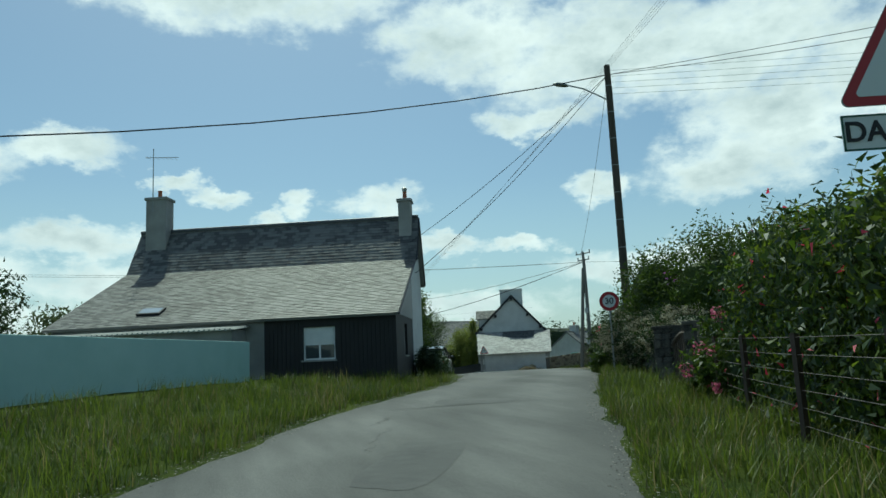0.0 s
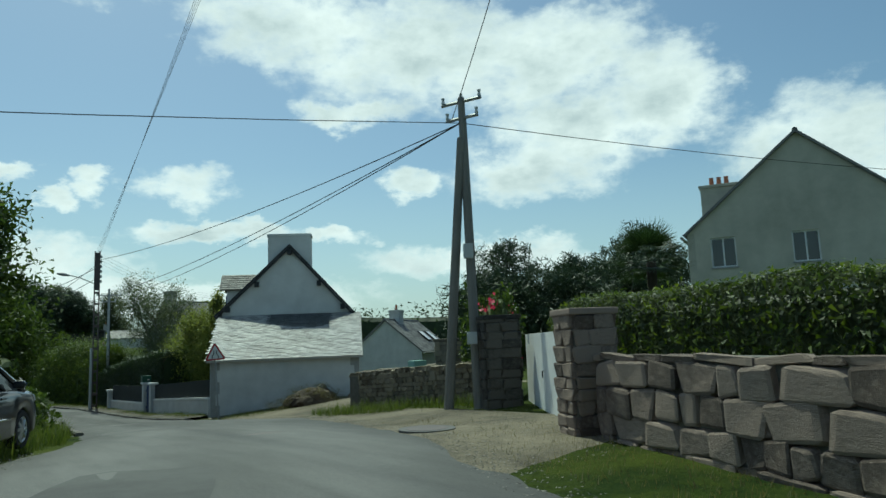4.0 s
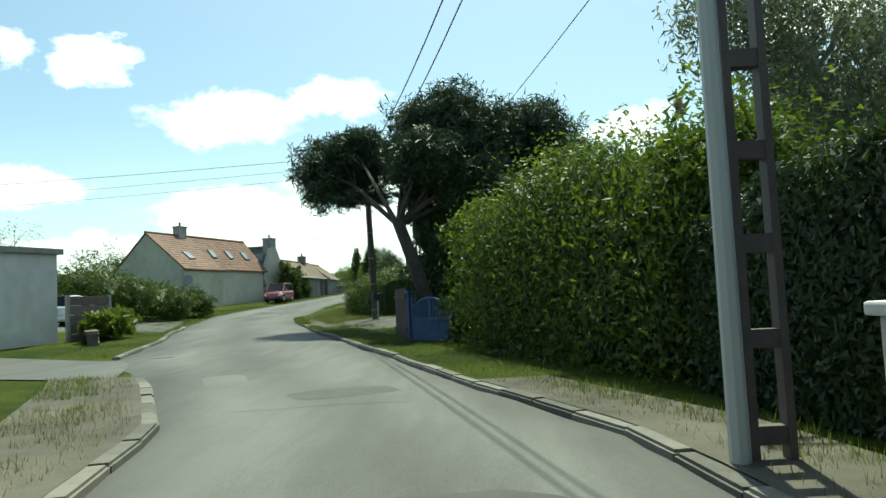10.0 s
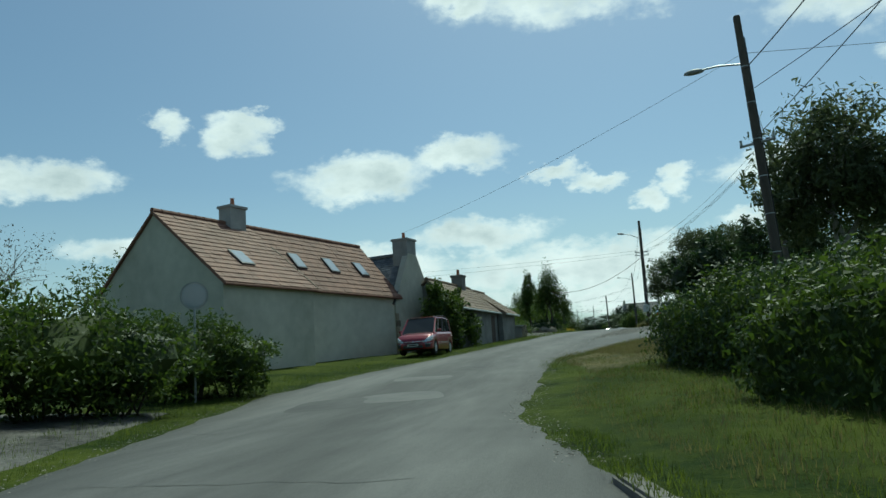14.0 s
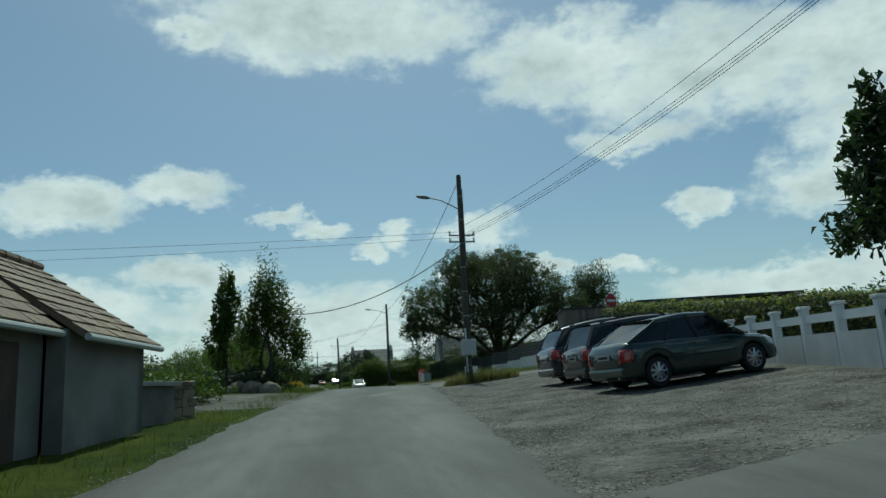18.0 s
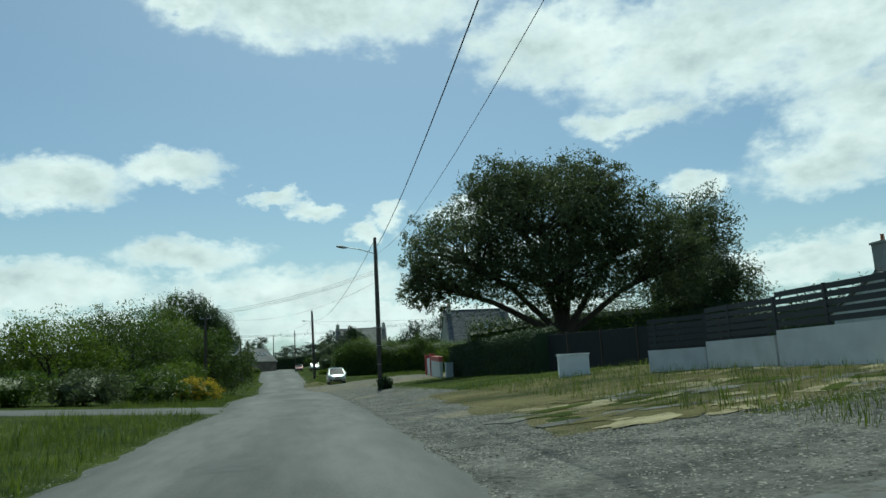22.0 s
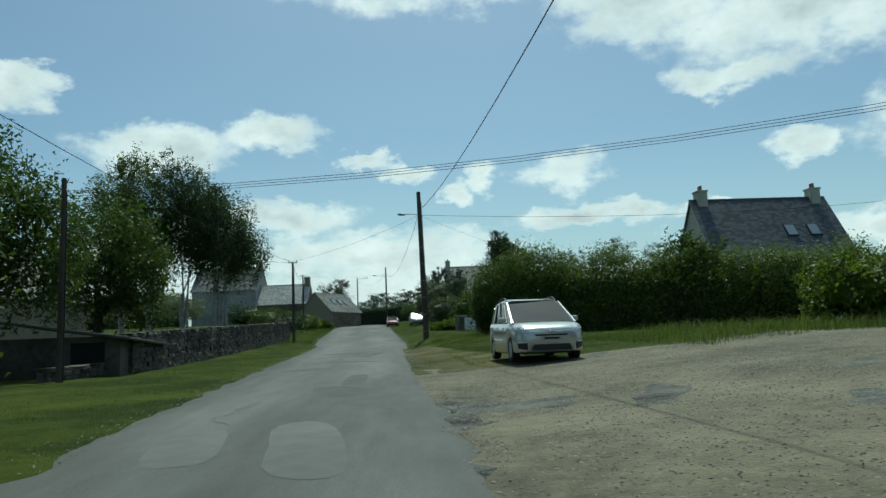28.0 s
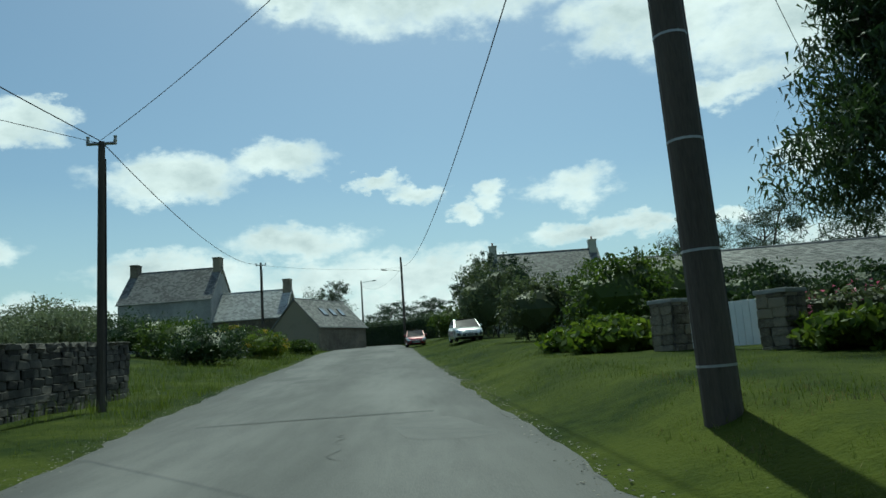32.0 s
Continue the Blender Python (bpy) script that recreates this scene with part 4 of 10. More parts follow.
slab("drive_entry", "pale gravel drive beside the white house", [(19.2, 45.3), (19.2, 52.6), (36, 57), (34, 47)], SANDY, 0.02, 14, "gravel", ragged=0.4)
slab("gravel_shoulder", "pale gravel shoulder below the stone wall", [(16.6, 31.5), (19.3, 46), (22.2, 46), (21.4, 33)], SANDY, 0.016, 12, "gravel", ragged=0.5)
slab("dry_field", "sunburnt straw-coloured plot behind the gravel", [(12.2, 181.0), (13.2, 199), (30, 200), (34, 181.5)], DRY, 0.03, 20, "ground", ragged=0.8)
slab("left_apron", "gravelly entrance beside the lane", [(1.0, 155), (-4, 163), (5.8, 173), (5.2, 157)], GRAVEL, 0.02, 12, "gravel", ragged=0.5)
slab("left_drive", "worn tarmac field entrance", [(-6, 199.5), (-6, 204), (6.1, 205.5), (6.5, 198.5)], PATCH, 0.03, 12, ragged=0.4)
slab("worn_verge", "sandy worn edge of the grass verge", [(9.0, 249), (8.6, 272), (10.2, 272), (13.4, 249)], DRY, 0.02, 20, "ground", ragged=0.5)
slab("bank_drive", "pebbly driveway in front of the parked car", [(12.6, 90.5), (10.4, 96.2), (13.0, 99), (17, 93)], GRAVEL, 0.03, 12, "gravel", ragged=0.4)
slab("car_pull_in", "gravelly pull-in beside the kerb", [(-12, 112), (-2, 115), (4.0, 97.0), (-8, 96)], GRAVEL, 0.02, 14, "gravel", ragged=0.5)

# ---- houses ----
def window(parent, m, w, h, mat_frame=None, cross=True, shutter=None, recess=0.10, sill=True, blind=0.0):
    """A window in a hole of a wall whose outer face is the plane y = 0 of m (outside is -y)."""
    mat_frame = mat_frame or WHITE_PAINT
    # the backing box is near-black to paint in the unlit room
    win = part("window", box_bm(-w / 2, w / 2, 0.26, 0.28, 0, h), UNLIT_BLACK, parent)
    win.matrix_basis = m
    bm = bmesh.new()
    f = 0.06
    for a, b, c, d in ((-w / 2, w / 2, 0, f), (-w / 2, w / 2, h - f, h), (-w / 2, -w / 2 + f, f, h - f), (w / 2 - f, w / 2, f, h - f)):
        bx(bm, a, b, recess, recess + 0.06, c, d)
    if cross:
        bx(bm, -0.03, 0.03, recess, recess + 0.05, f, h - f)
    part("frame", bm, mat_frame, win)
    part("pane", box_bm(-w / 2 + f, w / 2 - f, recess + 0.025, recess + 0.035, f, h - f), GLASS, win)
    if blind:
        part("blind", box_bm(-w / 2 + f, w / 2 - f, recess - 0.01, recess + 0.02, h * (1 - blind), h - f), WHITE_PAINT, win, "white roller blind half down")
    if sill:
        part("sill", box_bm(-w / 2 - 0.06, w / 2 + 0.06, -0.05, 0.12, -0.06, 0.0), CONCRETE, win)
    if shutter:
        for s in (-1, 1):
            part("shutter", box_bm(s * (w / 2 + 0.03), s * (w * 0.98 + 0.03), -0.045, -0.005, 0, h), shutter, win, "painted wooden shutter")
    return win


def chimney(parent, x, y, z0, z1, w, d, mat, pots=1, cap=0.06, pot_mat=None):
    c = part("chimney", box_bm(x - w / 2, x + w / 2, y - d / 2, y + d / 2, z0, z1, 0.015), mat, parent)
    part("cap", box_bm(x - w / 2 - cap, x + w / 2 + cap, y - d / 2 - cap, y + d / 2 + cap, z1 - 0.14, z1 - 0.02, 0.01), mat, c)
    for i in range(pots):
        px = x + (i - (pots - 1) / 2) * 0.3 * (w > d)
        py = y + (i - (pots - 1) / 2) * 0.3 * (w <= d)
        part("pot", tube_bm([(px, py, z1 - 0.03), (px, py, z1 + 0.32), (px, py, z1 + 0.36)], [0.11, 0.085, 0.11], 10), pot_mat or POT, c)
    return c


def skylight(parent, m, w=0.6, h=0.9):
    s = part("skylight", box_bm(-w / 2, w / 2, -h / 2, h / 2, 0.0, 0.07), BLACK_PAINT, parent)
    s.matrix_basis = m
    part("pane", box_bm(-w / 2 + 0.06, w / 2 - 0.06, -h / 2 + 0.06, h / 2 - 0.06, 0.071, 0.08), SKYLIGHT_GLASS, s)
    return s


def slope_pose(x, y, z, pitch, rz=0.0):
    """A pose lying on a slope that faces -y (rz 0): its local y runs up the slope."""
    return pose(x, y, z, pitch, 0, rz)


def ridge_bm(a, b, y, z, step=0.42, r=0.10):
    """Lapped ridge tiles in one run along local x."""
    n = max(2, int((b - a) / step))
    pts, radii = [], []
    for i in range(n):
        u, w = a + (b - a) * i / n, a + (b - a) * (i + 1) / n
        pts += [(u, y, z), (w - 0.004, y, z + 0.012)]
        radii += [r * 1.15, r * 0.92]
    return tube_bm(pts, radii, 8)


def house(name, label, x, y, z, rz, L, D, eave, ridge, wall, roof, holes=None, windows=(), over=0.18, du=0.24, dv=0.16, seed=1, ridge_mat=None, bare=False, group=""):
    """A gabled house: length L along local x (the ridge), depth D. holes: side -> (a, b, low, high) openings."""
    t = thing(name, label, "house", x, y, z, rz, group=group)
    holes = holes or {}
    h, th = D / 2, 0.3
    for side in ("front", "back", "left", "right"):
        bm = bmesh.new()
        n = L if side in ("front", "back") else D
        if side in ("front", "back"):
            wall_boxes(bm, -L / 2, L / 2, -0.4, eave, 0, th, holes.get(side, ()))
        else:
            wall_boxes(bm, -D / 2 + th, D / 2 - th, -0.4, eave, 0, th, holes.get(side, ()))
            vs = [bm.verts.new(p) for p in ((-h + 0.02, 0, eave), (h - 0.02, 0, eave), (0, 0, ridge - 0.03), (-h + 0.02, th, eave), (h - 0.02, th, eave), (0, th, ridge - 0.03))]
            for f in ((0, 1, 2), (3, 5, 4), (0, 3, 4, 1), (1, 4, 5, 2), (2, 5, 3, 0)):
                bm.faces.new([vs[i] for i in f])
        ob = part("wall", bm, wall, t)
        ob.matrix_basis = {"front": pose(0, -h, 0), "back": pose(0, h, 0, 0, 0, 180), "left": pose(-L / 2, 0, 0, 0, 0, -90), "right": pose(L / 2, 0, 0, 0, 0, 90)}[side]
    pitch = math.atan2(ridge - eave, h)
    run = h / math.cos(pitch) + over
    for s in (-1, 1):
        slab_ob = part("roof", box_bm(-L / 2 - over, L / 2 + over, 0, run, -0.05, 0.03), roof, t)
        slab_ob.matrix_basis = pose(0, s * (h + over * math.cos(pitch)), eave - over * math.sin(pitch) + 0.04, math.degrees(pitch), 0, 0 if s < 0 else 180)
        if not bare:
            courses("slate_covering", slab_ob, roof, (-L / 2 - over, 0, 0.03), (1, 0, 0), (0, 1, 0), L + 2 * over, run, du, dv, 0.014, seed + s)
        part("gutter", tube_bm([(-L / 2 - over, s * (h + over + 0.03), eave - 0.16), (L / 2 + over, s * (h + over + 0.03), eave - 0.16)], [0.06, 0.06], 8), CONCRETE, t)
    part("ridge", ridge_bm(-L / 2 - over, L / 2 + over, 0, ridge + 0.04), ridge_mat or roof, t)
    for side, u, zb, w, hh, kw in windows:
        base = {"front": pose(0, -h, 0), "back": pose(0, h, 0, 0, 0, 180), "left": pose(-L / 2, 0, 0, 0, 0, -90), "right": pose(L / 2, 0, 0, 0, 0, 90)}[side]
        window(t, base @ pose(u, 0, zb), w, hh, **kw)
    return t


# the slate house with black boarding, its long catslide roof towards the lane
AX, AY, AZ, AR = 6.36, 24.7, 0.57, -22.5
A_LEN = 12.6
house_a = thing("slate_house", "slate-roofed house with black boarded front and two chimneys", "house", AX, AY, AZ, AR)
bm = bmesh.new()
wall_boxes(bm, -4.7, 0.0, -0.4, 2.35, 0, 0.25, [(-3.32, -2.17, 0.85, 2.0)])
part("boarded_wall", bm, BLACK_WOOD, house_a, "black-stained timber boarding")
for i in range(31):
    part("batten", box_bm(-4.7 + i * 0.152, -4.7 + i * 0.152 + 0.02, -0.02, 0.0, -0.3, 0.85 if -3.4 < -4.7 + i * 0.152 < -2.1 else 2.3), BLACK_WOOD, house_a)
bm = bmesh.new()
wall_boxes(bm, -A_LEN, -4.7, -0.4, 2.35, 0, 0.25)
part("wall", bm, RENDER_GREY, house_a)
window(house_a, pose(-2.745, 0, 0.85), 1.15, 1.15, blind=0.55)
bm = bmesh.new()
wall_boxes(bm, 0.25, 4.8, -0.4, 2.35, 0, 0.25, [(2.2, 3.0, 0.9, 2.1)])
g = part("gable_wall", bm, BLACK_WOOD, house_a)
g.matrix_basis = pose(0, 0, 0, 0, 0, 90)
window(house_a, pose(0, 2.6, 0.9, 0, 0, 90), 0.8, 1.2, cross=False)
bm = bmesh.new()
vs = [bm.verts.new(p) for p in ((0.03, 0.05, 2.35), (0.03, 4.8, 2.35), (0.03, 4.8, 4.55), (-0.2, 0.05, 2.35), (-0.2, 4.8, 2.35), (-0.2, 4.8, 4.55))]
for f in ((0, 1, 2), (3, 5, 4), (0, 3, 4, 1), (1, 4, 5, 2), (2, 5, 3, 0)):
    bm.faces.new([vs[i] for i in f])
part("slate_hung_gable", bm, SLATE_DARK, house_a)
bm = bmesh.new()
extrude_profile(bm, [(4.8, -0.4), (8.5, -0.4), (8.5, 4.3), (7.0, 7.0), (5.7, 4.95), (4.8, 4.55)], "x", -0.3, 0.02)
extrude_profile(bm, [(4.8, -0.4), (8.5, -0.4), (8.5, 4.3), (7.0, 7.0), (5.7, 4.95), (4.8, 4.55)], "x", -A_LEN, -A_LEN + 0.3)
extrude_profile(bm, [(8.2, -0.4), (8.5, -0.4), (8.5, 4.3), (8.2, 4.3)], "x", -A_LEN + 0.3, -0.3)
part("wall", bm, RENDER_WHITE, house_a)
for (y0, z0), (y1, z1), ext, sd in (((-0.25, 2.34), (5.7, 5.03), 0.12, 1), ((5.62, 4.98), (7.0, 7.1), 0.2, 2), ((7.0, 7.1), (8.7, 4.1), 0.2, 3)):
    ln = math.hypot(y1 - y0, z1 - z0)
    pit = math.degrees(math.atan2(z1 - z0, y1 - y0))
    r = part("roof", box_bm(-A_LEN - 0.2, ext, 0, ln, -0.08, 0.0), SLATE, house_a)
    r.matrix_basis = pose(0, y0, z0, pit)
    if sd < 3:
        courses("slate_covering", r, SLATE, (-A_LEN - 0.2, 0, 0.0), (1, 0, 0), (0, 1, 0), A_LEN + 0.2 + ext, ln, 0.26, 0.17, 0.014, 20 + sd)
part("ridge", ridge_bm(-A_LEN - 0.2, 0.2, 7.0, 7.13), SLATE_DARK, house_a, "dark ridge tiles")
chimney(house_a, -0.35, 6.75, 6.1, 7.9, 0.55, 0.75, RENDER_GREY, 1)
part("cowl", tube_bm([(-0.35, 6.75, 8.2), (-0.35, 6.75, 8.42), (-0.35, 6.75, 8.5)], [0.07, 0.13, 0.03], 10), STEEL, house_a, "metal chimney cowl")
part("barge_board", tube_bm([(0.14, -0.2, 2.32), (0.14, 5.7, 5.0)], [0.05, 0.05], 4), BLACK_PAINT, house_a)
part("barge_board", tube_bm([(0.2, 5.66, 5.0), (0.2, 7.0, 7.06), (0.2, 8.66, 4.14)], [0.06, 0.06, 0.06], 4), BLACK_PAINT, house_a)
chimney(house_a, -A_LEN + 0.75, 6.8, 6.1, 8.7, 0.95, 0.8, RENDER_GREY, 1)
skylight(house_a, pose(-9.3, 0.9, 2.9, 24.3), 0.9, 0.6)
sh = part("lean_to_roof", box_bm(-14.0, -5.2, -1.6, 0.3, -0.03, 0.0), FIBRO, house_a, "corrugated fibre-cement sheeting")
sh.matrix_basis = pose(0, 0, 2.15, 6)
bm = bmesh.new()
for i in range(50):
    tube(bm, [(-14 + i * 0.177, -1.66, 0.0), (-14 + i * 0.177, 0.3, 0.0)], [0.045, 0.045], 6)
part("corrugations", bm, FIBRO, sh)
bm = bmesh.new()
wall_boxes(bm, -14.0, -5.35, -0.4, 1.95, -1.45, -1.25, [(-11.2, -9.4, 1.25, 1.6)])
bx(bm, -5.55, -5.35, -1.25, 0, -0.4, 2.0)
part("lean_to_wall", bm, RENDER_GREY, house_a)
bm = bmesh.new()
tube(bm, [(-A_LEN + 0.6, 6.4, 8.0), (-A_LEN + 0.6, 6.4, 11.0)], [0.025, 0.02], 6)
tube(bm, [(-A_LEN + 0.2, 6.4, 10.6), (-A_LEN + 1.9, 6.2, 10.45)], [0.015, 0.015], 5)
for i in range(7):
    tube(bm, [(-A_LEN + 0.35 + i * 0.22, 6.15, 10.58 - i * 0.02), (-A_LEN + 0.35 + i * 0.22, 6.6, 10.58 - i * 0.02)], [0.008, 0.008], 4)
part("aerial", bm, STEEL, house_a, "thin metal television aerial")

# the turquoise garden wall
bm = box_bm(0, 14, 0, 0.2, -0.5, 1.25, 0.02)
solo("garden_wall", bm, TURQ, "smooth pale turquoise painted garden wall", "wall", pose(1.2, 24.2, 0.82, 0, 0, 240))

# the white house on the bend, gable and lean-to towards the lane
WX, WY, WZ, WR = 20.09, 52.62, -0.3, -26.2
house_w = thing("white_house", "white rendered house with slate lean-to and broad chimney", "house", WX, WY, WZ, WR)
WL, WV = 5.31, 5.13
W_EAVE, W_TOP = 3.8, 6.55
bm = bmesh.new()
wall_boxes(bm, 0, WL, -0.5, 1.9, 0, 0.3)
part("lean_to_wall", bm, RENDER_WHITE, house_w)
for a in (0, WL - 0.3):
    bm = bmesh.new()
    bx(bm, a, a + 0.3, 0.3, WV, -0.5, 1.9)
    vs = [bm.verts.new(p) for p in ((a, 0.1, 1.9), (a, WV, 1.9), (a, WV, 3.5), (a + 0.3, 0.1, 1.9), (a + 0.3, WV, 1.9), (a + 0.3, WV, 3.5))]
    for f in ((0, 1, 2), (3, 5, 4), (0, 3, 4, 1), (1, 4, 5, 2), (2, 5, 3, 0)):
        bm.faces.new([vs[i] for i in f])
    if a == 0:
        for v in bm.verts:
            v.co.x -= 0.48 * v.co.y / WV
    part("lean_to_side", bm, RENDER_WHITE, house_w)
for side in (0, 1):
    for i, (a, b, w) in enumerate(((-0.3, 0.22, 0.34), (0.22, 0.62, 0.2), (0.62, 1.05, 0.34), (1.05, 1.45, 0.2), (1.45, 1.88, 0.34))):
        part("quoin", box_bm((0.02 if side == 0 else WL - w), (w if side == 0 else WL - 0.02), -0.012, 0.0, a, b), CONCRETE, house_w, "grey painted quoin")
pit = math.degrees(math.atan2(1.75, WV))
bm = box_bm(-0.12, WL + 0.12, -0.25, WV / math.cos(math.radians(pit)), -0.07, 0)
for v in bm.verts:
    if v.co.x < 0:
        v.co.x -= 0.09 * v.co.y
lt = part("lean_to_roof", bm, SLATE_PALE, house_w)
lt.matrix_basis = pose(0, 0, 1.88, pit)


def dark_patch(u, s):
    return s > 3.9 - 0.25 * math.sin(u * 2.0) and 2.1 < u < 4.8


def off_roof(u, s):
    return u - 0.6 < -0.12 - 0.09 * (s - 0.25)


courses("slate_covering", lt, SLATE_PALE, (-0.6, -0.25, 0.0), (1, 0, 0), (0, 1, 0), WL + 0.72, WV / math.cos(math.radians(pit)) + 0.25, 0.22, 0.15, 0.014, 31, lambda u, s: dark_patch(u, s) or off_roof(u, s), "sun-bleached pale slates")
courses("slate_covering", lt, SLATE_DARK, (-0.6, -0.25, 0.0), (1, 0, 0), (0, 1, 0), WL + 0.72, WV / math.cos(math.radians(pit)) + 0.25, 0.22, 0.15, 0.014, 31, lambda u, s: off_roof(u, s) or not dark_patch(u, s), "newer dark slates")
bm = bmesh.new()
GW0, GW1, GA = -0.48, 4.9, 2.4
extrude_profile(bm, [(GW0, -0.4), (GW1, -0.4), (GW1, W_EAVE), (GA, W_TOP), (GW0, W_EAVE)], "y", WV, WV + 0.35)
part("gable_wall", bm, RENDER_WHITE, house_w)
bm = bmesh.new()
wall_boxes(bm, WV + 0.35, WV + 9.5, -0.8, W_EAVE, 0, 0.3, [(WV + 2.0, WV + 3.0, 0.9, 2.3), (WV + 5, WV + 6, -0.4, 2.0)])
lw = part("side_wall", bm, RENDER_WHITE, house_w)
lw.matrix_basis = Matrix(((0, 1, 0, GW0), (1, 0, 0, 0), (0, 0, 1, 0), (0, 0, 0, 1)))
part("side_wall", box_bm(GW1 - 0.3, GW1, WV + 0.35, WV + 9.5, -0.5, W_EAVE), RENDER_WHITE, house_w)
bm = bmesh.new()
extrude_profile(bm, [(GW0, -0.8), (GW1, -0.8), (GW1, W_EAVE), (GA, W_TOP), (GW0, W_EAVE)], "y", WV + 9.5, WV + 9.8)
part("gable_wall", bm, RENDER_WHITE, house_w)
window(house_w, pose(GW0, WV + 2.5, 0.9, 0, 0, -90), 1.0, 1.4, shutter=BLUE_PAINT)
window(house_w, pose(GW0, WV + 5.5, -0.4, 0, 0, -90), 1.0, 2.4, shutter=BLUE_PAINT, sill=False)
for s in (-1, 1):
    half = (GA - GW0) if s < 0 else (GW1 - GA)
    rise = W_TOP - W_EAVE
    run = math.hypot(half, rise) * (1 + 0.3 / half) + 0.02
    bm = bmesh.new()
    for a, b, c in ((0, 7.45, 0), (7.45, 8.65, 0.75), (8.65, 10.1, 0)) if s < 0 else ((0, 10.1, 0),):
        bx(bm, a, b, c, run, -0.10, 0.0)
    r = part("roof", bm, SLATE, house_w)
    pp = math.degrees(math.atan2(rise, half))
    base_x = GW0 - 0.3 if s < 0 else GW1 + 0.3
    r.matrix_basis = pose(base_x, WV - 0.15 + (10.1 if s < 0 else 0), W_EAVE - 0.3 * rise / half + 0.1, pp, 0, -90 if s < 0 else 90)
    courses("slate_covering", r, SLATE, (0, 0, 0.0), (1, 0, 0), (0, 1, 0), 10.1, run, 0.24, 0.16, 0.014, 40 + s, (lambda u, v: 7.45 < u < 8.65 and v < 0.75) if s < 0 else None)
    part("barge_board", box_bm(0.0 if s > 0 else 10.0, 0.1 if s > 0 else 10.1, -0.02, run, -0.13, 0.03), BLACK_PAINT, r, "black painted barge board")
for u, zz in ((GW0 + 0.25, 3.9), (GA - 1.4, 4.95), (GA, 6.33), (GA + 1.25, 4.95), (GW1 - 0.25, 3.9)):
    part("purlin_end", box_bm(u - 0.09, u + 0.09, WV - 0.3, WV, zz - 0.12, zz + 0.1), BLACK_PAINT, house_w)
chimney(house_w, 2.38, WV + 0.55, 5.2, 7.19, 1.87, 0.8, RENDER_WHITE, 0, 0.03)
# near-black panels stand for unlit openings in the lean-to's side, with rough stone surrounds
for yy in (1.3, 3.4):
    op = part("doorway", box_bm(-0.012, 0.02, yy, yy + 0.86, -0.3, 1.72), UNLIT_BLACK, house_w, "near-black panel standing for the unlit opening in a stone surround")
    op.matrix_basis = pose(0, 0, 0, 0, 0, 5.35)
    part("lintel", box_bm(-0.035, 0.0, yy - 0.15, yy + 1.0, 1.72, 2.1, 0.01), CONCRETE, op)
    for i in range(5):
        w = 0.34 if i % 2 else 0.17
        for a, b in ((yy - w, yy), (yy + 0.86, yy + 0.86 + w)):
            part("surround_stone", box_bm(-0.035, 0.0, a, b, -0.25 + i * 0.395, 0.12 + i * 0.395, 0.01), CONCRETE, op)
part("downpipe", tube_bm([(GW0 - 0.25, WV + 0.05, 3.55), (GW0 - 0.1, WV + 0.03, 3.2), (GW0 - 0.1, WV + 0.03, -0.3)], [0.05] * 3, 8), STEEL, house_w)
# its dormer on the slope towards the lane
dm = part("dormer", box_bm(-0.5, 0.9, WV + 1.3, WV + 2.5, 3.7, 4.95), RENDER_WHITE, house_w)
for s in (-1, 1):
    r = part("dormer_roof", box_bm(-0.8 if s < 0 else -1.9, 1.9 if s < 0 else 0.8, 0, 1.0, -0.05, 0.02), SLATE, dm)
    r.matrix_basis = pose(0, WV + 1.9 + s * 0.8, 4.85, 45, 0, 0 if s < 0 else 180)
    courses("slate_covering", r, SLATE, (-0.8 if s < 0 else -1.9, 0, 0.02), (1, 0, 0), (0, 1, 0), 2.7, 1.0, 0.22, 0.15, 0.014, 44 + s)
for a, b in ((WV + 1.32, WV + 1.62), (WV + 2.18, WV + 2.48)):
    part("shutter", box_bm(-0.55, -0.51, a, b, 3.05, 4.6, 0.006), BLUE_PAINT, dm, "blue painted wooden shutter")
part("dormer_pane", box_bm(-0.515, -0.5, WV + 1.62, WV + 2.18, 3.1, 4.6), GLASS, dm)

# the stone cottage on the inside of the bend, its rendered gable towards the lane
cottage = thing("stone_cottage", "old stone cottage with slate roof and buff rendered gable", "house", 14.14, 65.35, -1.1, 10.7)
bm = bmesh.new()
extrude_profile(bm, [(0.0, -0.4), (4.05, -0.4), (4.05, 3.4), (2.05, 5.45), (0.0, 3.4)], "x", -0.4, 0.0)
part("gable_wall", bm, RENDER_BUFF, cottage, "patched buff render on the gable")
bm = bmesh.new()
bx(bm, -11, -0.4, 0.0, 0.4, -0.4, 3.3)
bx(bm, -11, -0.4, 3.7, 4.05, -0.4, 3.3)
extrude_profile(bm, [(-3.9, -0.4), (0.0, -0.4), (0.0, 3.3), (-3.9, 1.85)], "x", -0.35, -0.03)
bx(bm, -11, -0.35, -3.9, -3.55, -0.4, 1.8)
part("stone_wall", bm, MORTAR, cottage)
